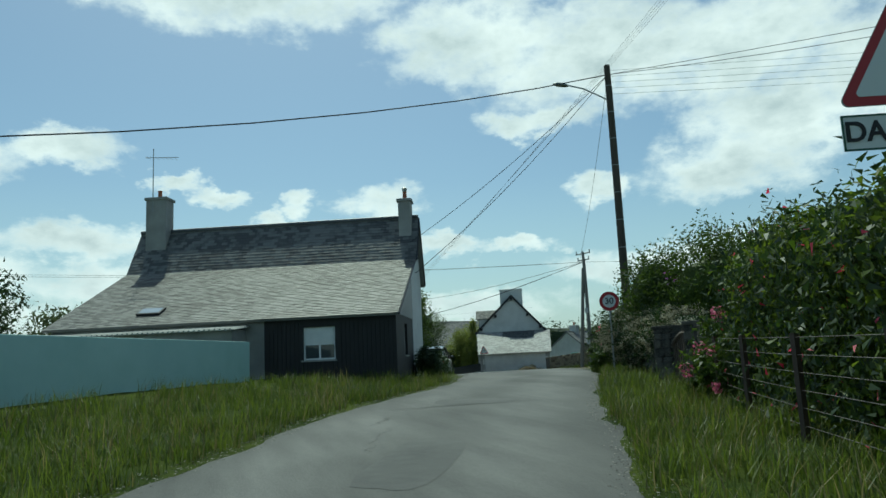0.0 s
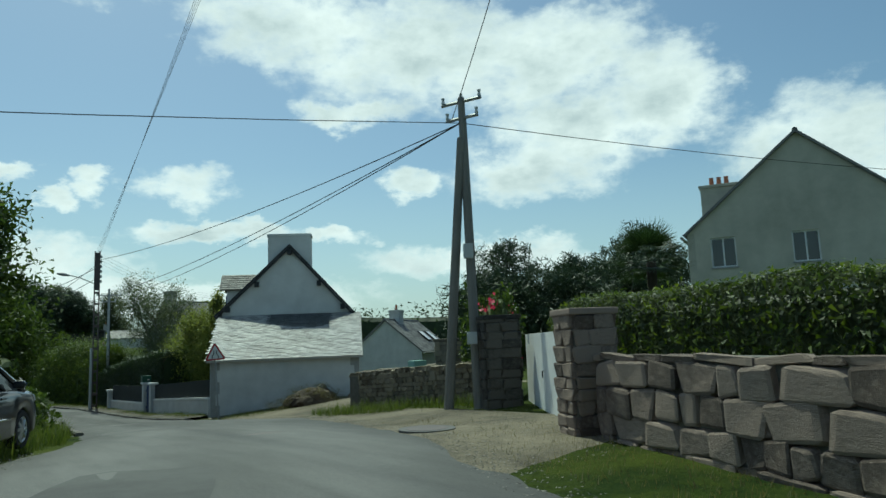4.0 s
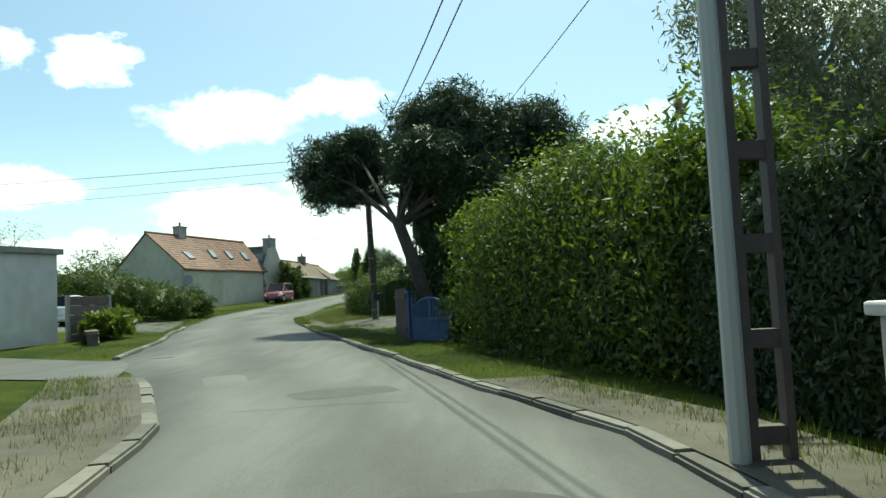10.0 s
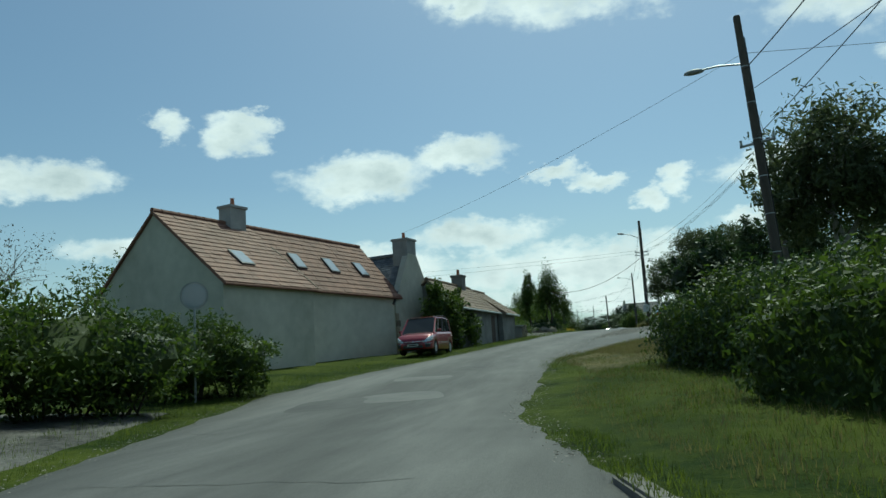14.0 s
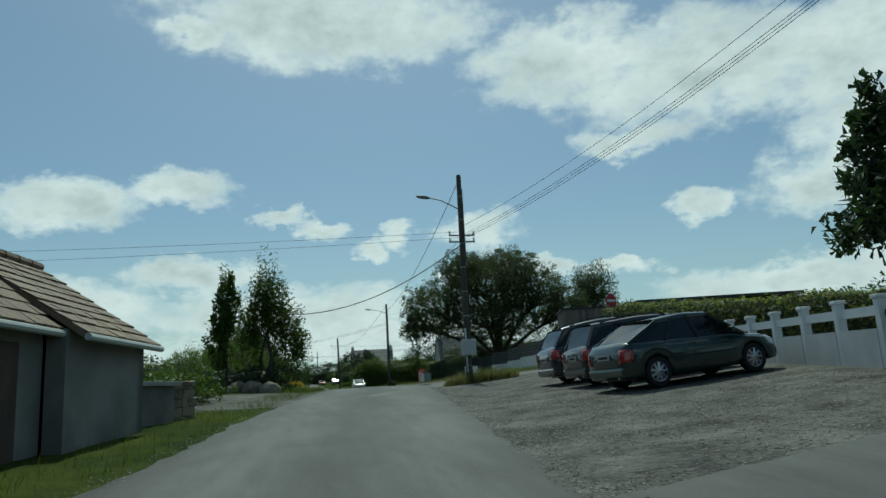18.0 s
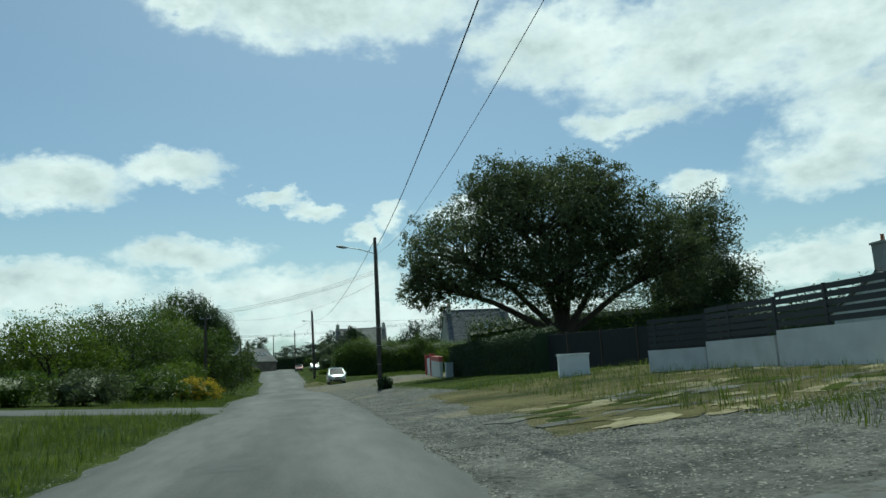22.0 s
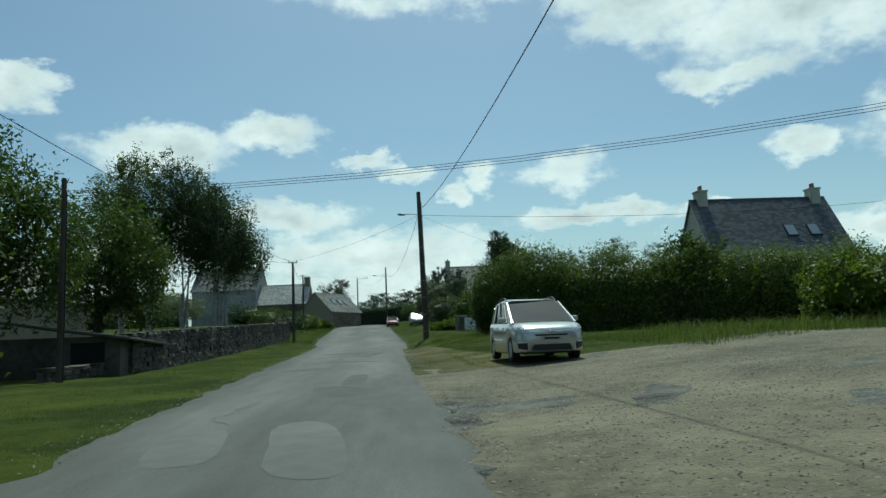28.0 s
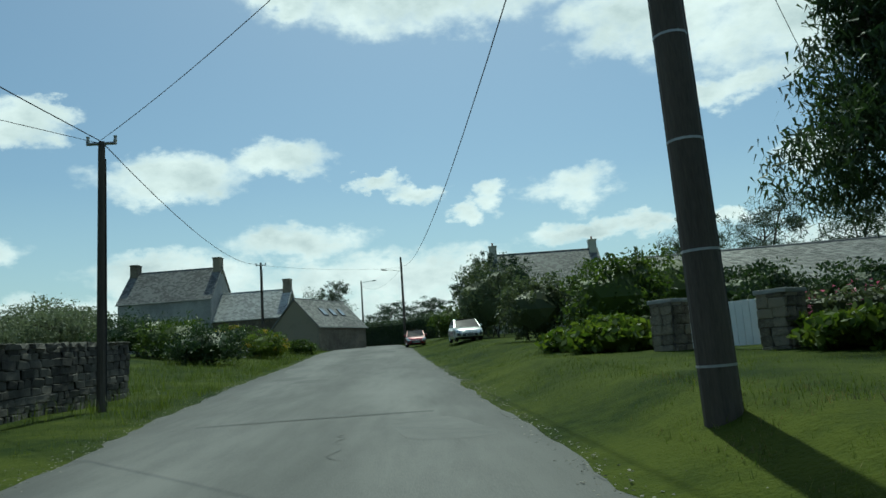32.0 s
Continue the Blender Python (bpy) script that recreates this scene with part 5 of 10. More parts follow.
for (y0, z0), (y1, z1), sd in (((-4.1, 1.78), (0.1, 3.44), 1), ((-0.1, 3.34), (2.05, 5.55), 2), ((2.05, 5.55), (4.35, 3.2), 3)):
    ln, pt = math.hypot(y1 - y0, z1 - z0), math.degrees(math.atan2(z1 - z0, y1 - y0))
    r = part("roof", box_bm(-11.1, 0.06, 0, ln, -0.08, 0.0), SLATE if sd == 1 else SLATE_DARK, cottage)
    r.matrix_basis = pose(0, y0, z0, pt)
    courses("slate_covering", r, SLATE if sd == 1 else SLATE_DARK, (-11.1, 0, 0), (1, 0, 0), (0, 1, 0), 11.16, ln, 0.24, 0.16, 0.016, 50 + sd)
part("ridge", ridge_bm(-11.1, 0.0, 2.05, 5.58), TILE, cottage, "red-brown ridge tiles")
chimney(cottage, -0.36, 2.05, 4.6, 6.4, 0.7, 1.0, RENDER_BUFF, 0, 0.05)
skylight(cottage, pose(-3.0, -2.3, 2.54, 21.6), 0.8, 0.6)
part("downpipe", tube_bm([(0.06, 0.2, -0.1), (0.06, 0.2, 3.1)], [0.04, 0.04], 8), CONCRETE, cottage)
part("downpipe", tube_bm([(0.06, 4.0, -0.1), (0.06, 4.0, 3.3)], [0.035, 0.035], 8), BOX_GREY, cottage)

# the white flat-roofed building at the side street
annexe = thing("white_annexe", "white flat-roofed rendered annexe beside the side street", "building", 2.4, 91.1, -0.85, 160)
part("wall", box_bm(0, 7, 0, 4.2, -0.5, 3.3, 0.02), RENDER_WHITE, annexe)
part("roof_edge", box_bm(-0.15, 7.15, -0.15, 4.35, 3.3, 3.5, 0.01), CONCRETE, annexe)

# the long house with red tiles
barn = thing("tiled_house", "cream rendered house with red tiled roof and skylights", "house", -7.46, 129.9, 0.5, 72.7)
BL0, BJ, BL1 = -5.64, -0.56, 8.0
bm = bmesh.new()
bx(bm, BL0, BJ, -3.7, -3.4, -0.8, 3.35)
bx(bm, BJ - 0.3, BL1, -2.42, -2.12, -0.8, 3.55)
bx(bm, BL0, BL1, 3.0, 3.3, -0.8, 3.4)
part("wall", bm, RENDER_CREAM, barn)
bm = bmesh.new()
extrude_profile(bm, [(-3.68, -0.8), (3.3, -0.8), (3.3, 3.4), (0, 6.4), (-3.68, 3.3)], "x", BL0, BL0 + 0.3)
extrude_profile(bm, [(-3.68, -0.8), (-2.1, -0.8), (-2.1, 4.5), (-3.68, 3.3)], "x", BJ - 0.3, BJ)
part("gable_wall", bm, RENDER_CREAM, barn)
bm = bmesh.new()
extrude_profile(bm, [(-2.4, -0.8), (3.3, -0.8), (3.3, 3.4), (0, 6.4), (-2.4, 3.5)], "x", BL1 - 0.3, BL1)
part("gable_wall", bm, RENDER_CREAM, barn)
for a, b, yy, zz, sd in ((BL0 - 0.12, BJ + 0.1, -3.88, 3.25, 1), (BJ + 0.1, BL1 + 0.15, -2.62, 3.43, 2)):
    ln, pt = math.hypot(yy, 6.45 - zz), math.degrees(math.atan2(6.45 - zz, -yy))
    r = part("roof", box_bm(a, b, 0, ln, -0.08, 0.0), TILE, barn)
    r.matrix_basis = pose(0, yy, zz, pt)
    courses("tile_covering", r, TILE, (a, 0, 0), (1, 0, 0), (0, 1, 0), b - a, ln, 0.30, 0.33, 0.028, 60 + sd, bond=0.0)
    if sd == 1:
        skylight(barn, pose(BL0 + 2.2, yy, zz, pt) @ pose(0, 1.9, 0.04), 0.75, 1.0)
    else:
        for q in (1.7, 4.2, 6.7):
            skylight(barn, pose(BJ + q, yy, zz, pt) @ pose(0, 1.9, 0.04), 0.7, 1.0)
    part("gutter", tube_bm([(a, yy - 0.02, zz - 0.06), (b, yy - 0.02, zz - 0.06)], [0.06, 0.06], 8), TILE, barn)
r = part("roof", box_bm(BL0 - 0.12, BL1 + 0.15, 0, 4.9, -0.08, 0.0), TILE, barn)
r.matrix_basis = pose(0, 0, 6.45, -43)
part("downpipe", tube_bm([(BJ + 0.12, -2.55, 0.0), (BJ + 0.12, -2.55, 3.4)], [0.045, 0.045], 8), DARK_WOOD, barn)
part("ridge", ridge_bm(BL0 - 0.1, BL1 + 0.1, 0, 6.48), TILE, barn)
chimney(barn, BL0 + 4.2, 0.0, 5.7, 7.3, 0.95, 0.7, RENDER_GREY, 1)
part("verge", tube_bm([(BJ + 0.12, -3.86, 3.27), (BJ + 0.12, -1.3, 5.38)], [0.06, 0.06], 6), TILE_BROWN, barn, "brown verge tiles")
# the older slate house across its end, its rendered gable towards the lane
old = thing("slate_end_house", "old cross house with slate roof and big grey chimney", "house", -2.25, 138.5, 0.6, -14)
bm = bmesh.new()
extrude_profile(bm, [(-2.1, -0.9), (2.1, -0.9), (2.1, 3.5), (0.45, 5.85), (-0.45, 5.85), (-2.1, 3.0)], "x", -0.35, 0.0)
part("gable_wall", bm, RENDER_CREAM, old)
part("wall", box_bm(-7.0, -0.35, -2.0, 2.0, -0.9, 3.0), RENDER_CREAM, old)
for s in (-1, 1):
    ln = math.hypot(2.25, 2.9)
    r = part("roof", box_bm(-7.1, -0.02, 0, ln, -0.06, 0), SLATE_DARK, old)
    r.matrix_basis = pose(0, -2.25, 2.95, math.degrees(math.atan2(2.9, 2.25))) if s < 0 else pose(-7.12, 2.25, 2.95, math.degrees(math.atan2(2.9, 2.25)), 0, 180)
    courses("slate_covering", r, SLATE_DARK, (-7.1, 0, 0), (1, 0, 0), (0, 1, 0), 7.08, ln, 0.24, 0.16, 0.016, 66 + s)
part("ridge", ridge_bm(-7.1, -0.9, 0, 5.9), SLATE_DARK, old)
chimney(old, -0.48, 0.0, 4.7, 6.75, 0.92, 1.05, RENDER_GREY, 1)
for i in range(8):
    part("quoin", box_bm(-0.05, 0.015, -2.12, -1.85 - 0.15 * (i % 2) + 0.15, -0.4 + i * 0.36, -0.06 + i * 0.36), STONE, old)

# the low brown-tiled cottage after it
low = thing("brown_tiled_cottage", "low cottage with brown tiles and a grey lean-to", "house", -0.36, 144.72, 1.6, 82)
bm = bmesh.new()
bx(bm, -5.4, 2.5, -1.2, -0.9, -1.0, 1.85)
bx(bm, 2.5, 5.75, -1.55, -1.25, -1.0, 1.75)
bx(bm, -5.4, 5.75, 2.0, 2.3, -1.0, 1.8)
extrude_profile(bm, [(-1.2, -1.0), (2.3, -1.0), (2.3, 1.75), (0.6, 3.3), (-1.2, 1.75)], "x", -5.4, -5.1)
extrude_profile(bm, [(-1.55, -1.0), (2.3, -1.0), (2.3, 1.75), (0.6, 3.2), (-1.55, 1.65)], "x", 5.45, 5.75)
part("wall", bm, RENDER_SHADED, low)
for a, b, yy, zz, top, sd in ((-5.5, 2.55, -1.46, 1.73, 3.45, 1), (2.55, 5.85, -1.83, 1.67, 3.35, 2)):
    ln, pt = math.hypot(0.6 - yy, top - zz), math.degrees(math.atan2(top - zz, 0.6 - yy))
    r = part("roof", box_bm(a, b, 0, ln, -0.08, 0), TILE_BROWN, low)
    r.matrix_basis = pose(0, yy, zz, pt)
    courses("tile_covering", r, TILE_BROWN, (a, 0, 0), (1, 0, 0), (0, 1, 0), b - a, ln, 0.30, 0.33, 0.028, 70 + sd, bond=0.0)
    r = part("roof", box_bm(a, b, 0, 2.6, -0.08, 0), TILE_BROWN, low)
    r.matrix_basis = pose(0, 0.6, top, -40)
    part("ridge", ridge_bm(a, b, 0.6, top + 0.03), TILE_BROWN, low)
    part("gutter", tube_bm([(a, yy - 0.03, zz - 0.06), (b, yy - 0.03, zz - 0.06)], [0.06, 0.06], 8), BOX_GREY, low)
part("door", box_bm(1.0, 1.8, -1.215, -1.2, -0.4, 1.5), DARK_WOOD, low, "dark wooden door")
window(low, pose(-2.2, -1.2, 0.35), 0.8, 1.0)
chimney(low, 0.31, 0.6, 2.8, 4.2, 0.75, 0.7, RENDER_SHADED, 1)
porch = thing("porch_block", "low grey rendered porch with a flat top", "outbuilding", 1.1, 150.6, 1.75, 60)
part("wall", box_bm(-0.2, 2.0, -0.12, 1.6, -0.5, 0.78, 0.02), RENDER_SHADED, porch)
part("roof_edge", box_bm(-0.3, 2.1, -0.22, 1.7, 0.78, 0.88, 0.01), CONCRETE, porch)

# the modern timber-clad block
block = thing("timber_block", "flat-roofed block clad in silvered timber boards", "building", 20.5, 177.5, 3.1, -13)
part("wall", box_bm(0.02, 9.0, 0.02, 3, -0.6, 3.5), GREY_BOARD, block)
bm0 = box_bm(0, 0.19, -0.02, 0.02, -0.5, 3.46)
board_me = finish(bm0, "board", GREY_BOARD)
for i in range(22):
    part("board", board_me, GREY_BOARD, block).matrix_basis = pose(i * 0.2, 0, 0)
part("roof_edge", box_bm(-0.08, 4.42, -0.08, 3.1, 3.46, 3.56), BLACK_PAINT, block)
part("wing", box_bm(4.42, 14, -0.6, 3, -0.6, 3.5), BLACK_WOOD, block)
part("wing_edge", box_bm(4.3, 14.1, -1.4, 3.1, 3.5, 3.66), BLACK_PAINT, block)
# flat near-black sheet on the wing, painting in the entrance's shade
part("doorway", box_bm(4.9, 6.6, -0.62, -0.6, -0.4, 2.6), UNLIT_BLACK, block, "near-black panel standing for the shaded entrance")
part("window", box_bm(1.95, 2.55, -0.05, -0.02, 1.4, 2.1), GLASS, block)

# far houses
def simple_house(name, label, x, y, z, rz, L, D, eave, ridge, wall, roof, chim=(), seed=1, sky=(), wins=()):
    hs = house(name, label, x, y, z, rz, L, D, eave, ridge, wall, roof, seed=seed, du=0.3, dv=0.2, holes={s: [(u - w / 2, u + w / 2, zb, zb + hh) for s2, u, zb, w, hh, kw in wins if s2 == s] for s in ("front", "back", "left", "right")}, windows=wins)
    for u, w, d, top, m, pots in chim:
        chimney(hs, u, 0.0, ridge - 0.7, top, w, d, m, pots)
    pitch = math.degrees(math.atan2(ridge - eave, D / 2))
    for u, s in sky:
        skylight(hs, pose(u, -D / 2, eave, pitch) @ pose(0, s, 0.1), 0.8, 1.1)
    return hs


simple_house("cream_house", "cream house with dark slate roof and two chimneys", 35.7, 282.6, 3.35, 0, 10.0, 7.6, 4.6, 9.7, RENDER_CREAM, SLATE_DARK, [(-4.3, 0.7, 0.9, 10.46, RENDER_CREAM, 2), (4.3, 0.7, 0.9, 10.46, RENDER_CREAM, 2)], 81, [(1.2, 3.0), (2.9, 3.0)])
simple_house("farmhouse", "grey stone farmhouse with slate roof and end chimneys", -20.7, 362.0, 7.0, -6, 11.2, 7.5, 6.3, 10.3, RENDER_GREY, SLATE, [(-5.2, 0.9, 1.2, 11.4, STONE, 0), (5.2, 0.9, 1.2, 11.6, STONE, 0)], 82)
simple_house("farm_wing", "low stone wing with pale slate roof", -10.9, 361.0, 7.0, -6, 8.6, 6.5, 3.6, 7.0, STONE, SLATE_PALE, [(3.9, 0.9, 1.0, 8.3, STONE, 0)], 83)
simple_house("stone_barn", "small stone barn with slate roof and skylights", -2.2, 352.0, 6.4, 62, 9.0, 6.0, 2.2, 5.2, STONE, SLATE, (), 84, [(-1.5, 2.2), (0.2, 2.2), (1.9, 2.2)])
simple_house("grey_house", "house with long slate roof and two chimneys", 23.0, 352.0, 6.6, -3, 12.0, 8.0, 4.5, 8.8, RENDER_CREAM, SLATE, [(-5.6, 0.8, 1.0, 9.9, RENDER_CREAM, 1), (5.6, 0.8, 1.0, 9.9, RENDER_CREAM, 1)], 85)
simple_house("long_low_building", "long low building with weathered slate roof", 30.0, 309.0, 4.2, -12, 24.0, 9.0, 2.6, 4.9, RENDER_WHITE, SLATE, (), 86)
simple_house("dormer_house", "cream house with steep slate roof and broad chimneys", 45.8, 45.3, 0.4, 31.6, 12.0, 9.0, 5.6, 9.4, RENDER_CREAM, SLATE, [(5.0, 0.9, 1.3, 9.9, RENDER_CREAM, 2)], 87, wins=[("left", -3.1, 4.1, 1.0, 1.25, {}), ("left", 0.0, 4.1, 1.0, 1.25, {}), ("left", -3.1, 1.0, 1.0, 1.3, {}), ("left", 0.0, 1.0, 1.0, 1.3, {})])
chimney(bpy.data.objects["dormer_house"], -5.2, 3.1, 6.2, 7.7, 0.9, 1.5, RENDER_CREAM, 3)
simple_house("pale_house", "white house with twin slate roofs", 40.0, 73.5, -1.0, 38, 6.2, 5.4, 2.4, 4.6, RENDER_WHITE, SLATE, [(-1.0, 0.8, 0.8, 5.4, RENDER_WHITE, 1)], 88, [(0.5, 1.5), (2.0, 1.5)])
simple_house("neighbour_house", "slate-roofed house behind the garden trees", 30.5, 86.0, -1.0, 10, 10.0, 7.0, 4.0, 6.8, RENDER_GREY, SLATE, [(-4.6, 0.7, 0.9, 7.7, RENDER_GREY, 0)], 89)
simple_house("far_lane_house", "white house with slate roof beyond the black house", 2.0, 72.0, -0.8, 20, 9.0, 6.5, 3.0, 6.2, RENDER_WHITE, SLATE, [(-4.0, 0.7, 0.9, 7.0, RENDER_GREY, 1), (4.0, 0.7, 0.9, 7.0, RENDER_GREY, 1)], 90)
simple_house("field_house", "white house with grey roof beyond the hedge", -36.0, 262.0, 3.4, 15, 12.0, 8.0, 3.2, 6.6, RENDER_WHITE, SLATE, [(5, 0.7, 0.9, 7.3, RENDER_WHITE, 1)], 91)
simple_house("stone_barn", "tall dark stone barn behind the trees", -13.0, 268.0, 3.0, 82, 12.0, 7.0, 3.6, 6.4, STONE, SLATE_DARK, (), 92)
simple_house("white_bungalow", "white bungalow behind the slatted fence", 44.0, 203.0, 3.2, -4, 12.0, 8.0, 2.6, 4.3, RENDER_WHITE, SLATE, [(-5.5, 0.8, 0.8, 5.9, RENDER_GREY, 1)], 93)

# ---- poles and wires ----
def lamp_arm(parent, z, az_deg, reach=1.6, rise=0.5):
    a = radians(az_deg)
    d = Vector((math.sin(a), math.cos(a), 0))
    bm = bmesh.new()
    tube(bm, [Vector((0, 0, z)), Vector((0, 0, z)) + d * reach * 0.6 + Vector((0, 0, rise * 0.75)), Vector((0, 0, z + rise)) + d * reach], [0.03, 0.03, 0.028], 7)
    arm = part("lamp_arm", bm, STEEL, parent)
    bm = bmesh.new()
    r = bmesh.ops.create_uvsphere(bm, u_segments=14, v_segments=8, radius=1.0)
    for v in r["verts"]:
        v.co = Vector((v.co.x * 0.13, v.co.y * 0.34, (v.co.z * 0.11 if v.co.z > 0 else v.co.z * 0.06)))
    head = part("lantern", bm, LAMP_GREY, arm, "grey street lantern", True)
    head.matrix_basis = Matrix.Translation(Vector((0, 0, z + rise)) + d * (reach + 0.25)) @ pose(0, 0, 0, 8, 0, -az_deg)
    return arm


def crossarm(parent, z, az_deg, half=0.6, pins=3):
    a = radians(az_deg)
    d = Vector((math.cos(a), -math.sin(a), 0))
    c = part("crossarm", tube_bm([d * -half + Vector((0, 0, z)), d * half + Vector((0, 0, z))], [0.04, 0.04], 6), STEEL, parent)
    for i in range(pins):
        k = -1 + 2 * i / max(1, pins - 1)
        p = d * half * k * 0.92 + Vector((0, 0, z))
        part("insulator", tube_bm([p, p + Vector((0, 0, 0.06)), p + Vector((0, 0, 0.12)), p + Vector((0, 0, 0.18))], [0.015, 0.045, 0.03, 0.045], 8), BOX_GREY, c)
    return c


def pole(label, x, y, z, h, r=0.14, mat=None, tilt=(0, 0), lamp=None, arms=(), straps=True, group="utility poles along the lane", name="utility_pole"):
    """A round wooden pole, tapering, with its steel straps, cable pipe and fittings."""
    t = thing(name, label, "utility pole", x, y, z, group=group)
    t.matrix_basis = pose(x, y, z, tilt[0], tilt[1], 0)
    mat = mat or WOOD_POLE
    bm = bmesh.new()
    tube(bm, [(0, 0, -0.5), (0, 0, h * 0.33), (0, 0, h * 0.66), (0, 0, h - 0.05), (0, 0, h)], [r, r * 0.92, r * 0.82, r * 0.72, r * 0.6], 12)
    part("post", bm, mat, t, smooth=False)
    if straps:
        for i in range(int(h / 1.1)):
            zz = 0.5 + i * 1.1
            rr = r * (1 - 0.28 * zz / h) + 0.006
            part("strap", tube_bm([(0, 0, zz), (0, 0, zz + 0.025)], [rr, rr], 12), STEEL, t)
    part("cable_pipe", tube_bm([(r * 0.98, 0, -0.3), (r * 0.92 + 0.01, 0, h * 0.35), (r * 0.8 + 0.01, 0, h * 0.93)], [0.022, 0.018, 0.015], 6), CABLE, t)
    if lamp:
        lamp_arm(t, lamp[0], lamp[1], *lamp[2:])
    for zz, az_, half, pins in arms:
        crossarm(t, zz, az_, half, pins)
    return t


def on(x, y, h):
    return (x, y, gz(x, y) + h)


P1 = (15.48, 24.4)
pole("tall creosoted wooden pole with street lantern", P1[0], P1[1], gz(*P1) - 0.1, 12.4, 0.17, lamp=(10.9, -75, 1.7, 0.7))
# paired poles on the bend
pair = pole("grey weathered wooden pole, one leg of a braced pair", 21.57, 39.48, 0.25, 6.15, 0.115, WOOD_GREY, (3.3, 3.57), straps=False)
pole("grey weathered wooden pole with meter boxes strapped on", 21.87, 38.75, 0.2, 7.2, 0.115, WOOD_GREY, (-4.0, 1.8), straps=False, arms=[(7.1, 60, 0.5, 3), (6.7, 60, 0.4, 3)])
pole("dark lattice steel-braced pole with street lantern", 18.76, 70.55, gz(18.76, 70.55), 8.75, 0.15, BROWN_STEEL, straps=False, lamp=(6.9, -100, 1.5, 0.5), name="lattice_pole")
lat_pole = bpy.data.objects["lattice_pole"]
bpy.data.objects.remove(next(c for c in lat_pole.children if c.name.startswith("post")))
for sx in (-0.12, 0.12):
    part("post", box_bm(sx - 0.027, sx + 0.027, -0.06, 0.06, -0.5, 8.8), BROWN_STEEL, lat_pole)
for i in range(14):
    part("batten_plate", box_bm(-0.1, 0.1, -0.05, 0.05, 0.2 + i * 0.62, 0.32 + i * 0.62), BROWN_STEEL, lat_pole)
part("head_plate", box_bm(-0.1, 0.1, -0.045, 0.045, 6.6, 8.72), BROWN_STEEL, lat_pole)
for i in range(6):
    part("insulator", tube_bm([(0.2, 0, 7.0 + i * 0.28), (0.2, 0, 7.1 + i * 0.28), (0.2, 0, 7.18 + i * 0.28)], [0.03, 0.06, 0.03], 8), BOX_GREY, lat_pole)
part("cable_pipe", tube_bm([(-0.22, -0.05, 0), (-0.22, -0.05, 3.4)], [0.07, 0.06], 8), BOX_GREY, lat_pole)
pole("slender grey pole with short crossarms", 20.0, 74.6, gz(20.0, 74.6), 7.0, 0.09, STEEL, straps=False, arms=[(6.6, 10, 0.7, 3), (6.2, 10, 0.4, 2)])
pole("wooden pole standing in the pine's shade", 13.0, 96.6, gz(13.0, 96.6) - 0.1, 7.6, 0.13, tilt=(0, -1.5))
pole("tall wooden pole with lantern beside the bank", 12.7, 121.0, gz(12.7, 121.0) - 0.2, 9.8, 0.14, tilt=(0, -2), lamp=(8.3, -55, 1.3, 0.3), arms=[(5.9, 30, 0.5, 3)])
pole("tall creosoted pole with lantern and grey cabinet", 12.05, 166.5, 2.6, 9.25, 0.15, tilt=(0, 0.4), lamp=(7.6, -90, 1.45, 0.58), arms=[(6.4, 0, 0.6, 3), (6.1, 0, 0.6, 3)])
pole("wooden pole with lantern on the gravel verge", 13.6, 215.3, gz(13.6, 215.3) - 0.1, 9.3, 0.14, lamp=(8.3, -95, 1.8, 0.4))
pole("leaning creosoted pole with steel straps and lantern", 10.58, 278.55, 3.72, 9.75, 0.185, tilt=(0, -1.1), lamp=(8.2, -55, 1.2, 0.2))
pole("dark wooden pole beside the stone wall", 0.6, 288.8, 3.9, 6.25, 0.11, straps=False, arms=[(6.2, 0, 0.35, 2)])
pole("wooden pole among the verge bushes", 2.1, 227.5, gz(2.1, 227.5), 5.9, 0.12, straps=False, arms=[(5.75, 0, 0.4, 2)])
pole("wooden pole by the dark stone outhouse", -1.0, 252.8, gz(-1.0, 252.8), 6.0, 0.10, straps=False)
pole("thin wooden pole far along the lane", 7.04, 348.5, 5.9, 9.5, 0.13, lamp=(8.0, -95, 1.6, 0.2), straps=False)
pole("wooden pole by the farm wing", -3.7, 328.5, 5.6, 7.2, 0.11, straps=False, arms=[(7.0, 0, 0.4, 2)])
pole("distant wooden pole with a lantern", 1.0, 375.0, 6.6, 9.5, 0.12, lamp=(9.2, 95, 1.6, 0.2), straps=False)


def wires(a, b, sag, r, mat, label):
    sag_curve("overhead_wire", a, b, sag, r, mat, label, "overhead wires")


T1 = (P1[0], P1[1], gz(*P1) + 11.9)
pole("tall creosoted pole beside the garden gate", 18.0, 141.6, gz(18.0, 141.6) - 0.2, 9.9, 0.15, tilt=(0, -1.0), arms=[(9.2, 40, 0.5, 3)])
for dz in (0.0, -0.5):
    wires((12.4, 121.0, 8.6 + dz), (17.8, 141.6, 11.3 + dz), 0.4, 0.012, CABLE, "black overhead cable over the bank")
wires(T1, (-34, 14, 6.2), 2.6, 0.022, CABLE, "thick black overhead cable")
wires(T1, (8.6, 30.3, 6.4), 0.3, 0.012, CABLE, "black service cable to the slate house")
wires(T1, (7.8, 27.0, 4.6), 0.35, 0.012, CABLE, "black service cable to the slate house")
wires(T1, (60, -15, 14), 0.8, 0.012, CABLE, "black overhead cable between poles")
wires(T1, (38, 3, 12.5), 0.8, 0.012, CABLE, "black overhead cable between poles")
wires(T1, (21.75, 39.2, 6.7), 0.5, 0.009, WIRE, "thin overhead wire between poles")
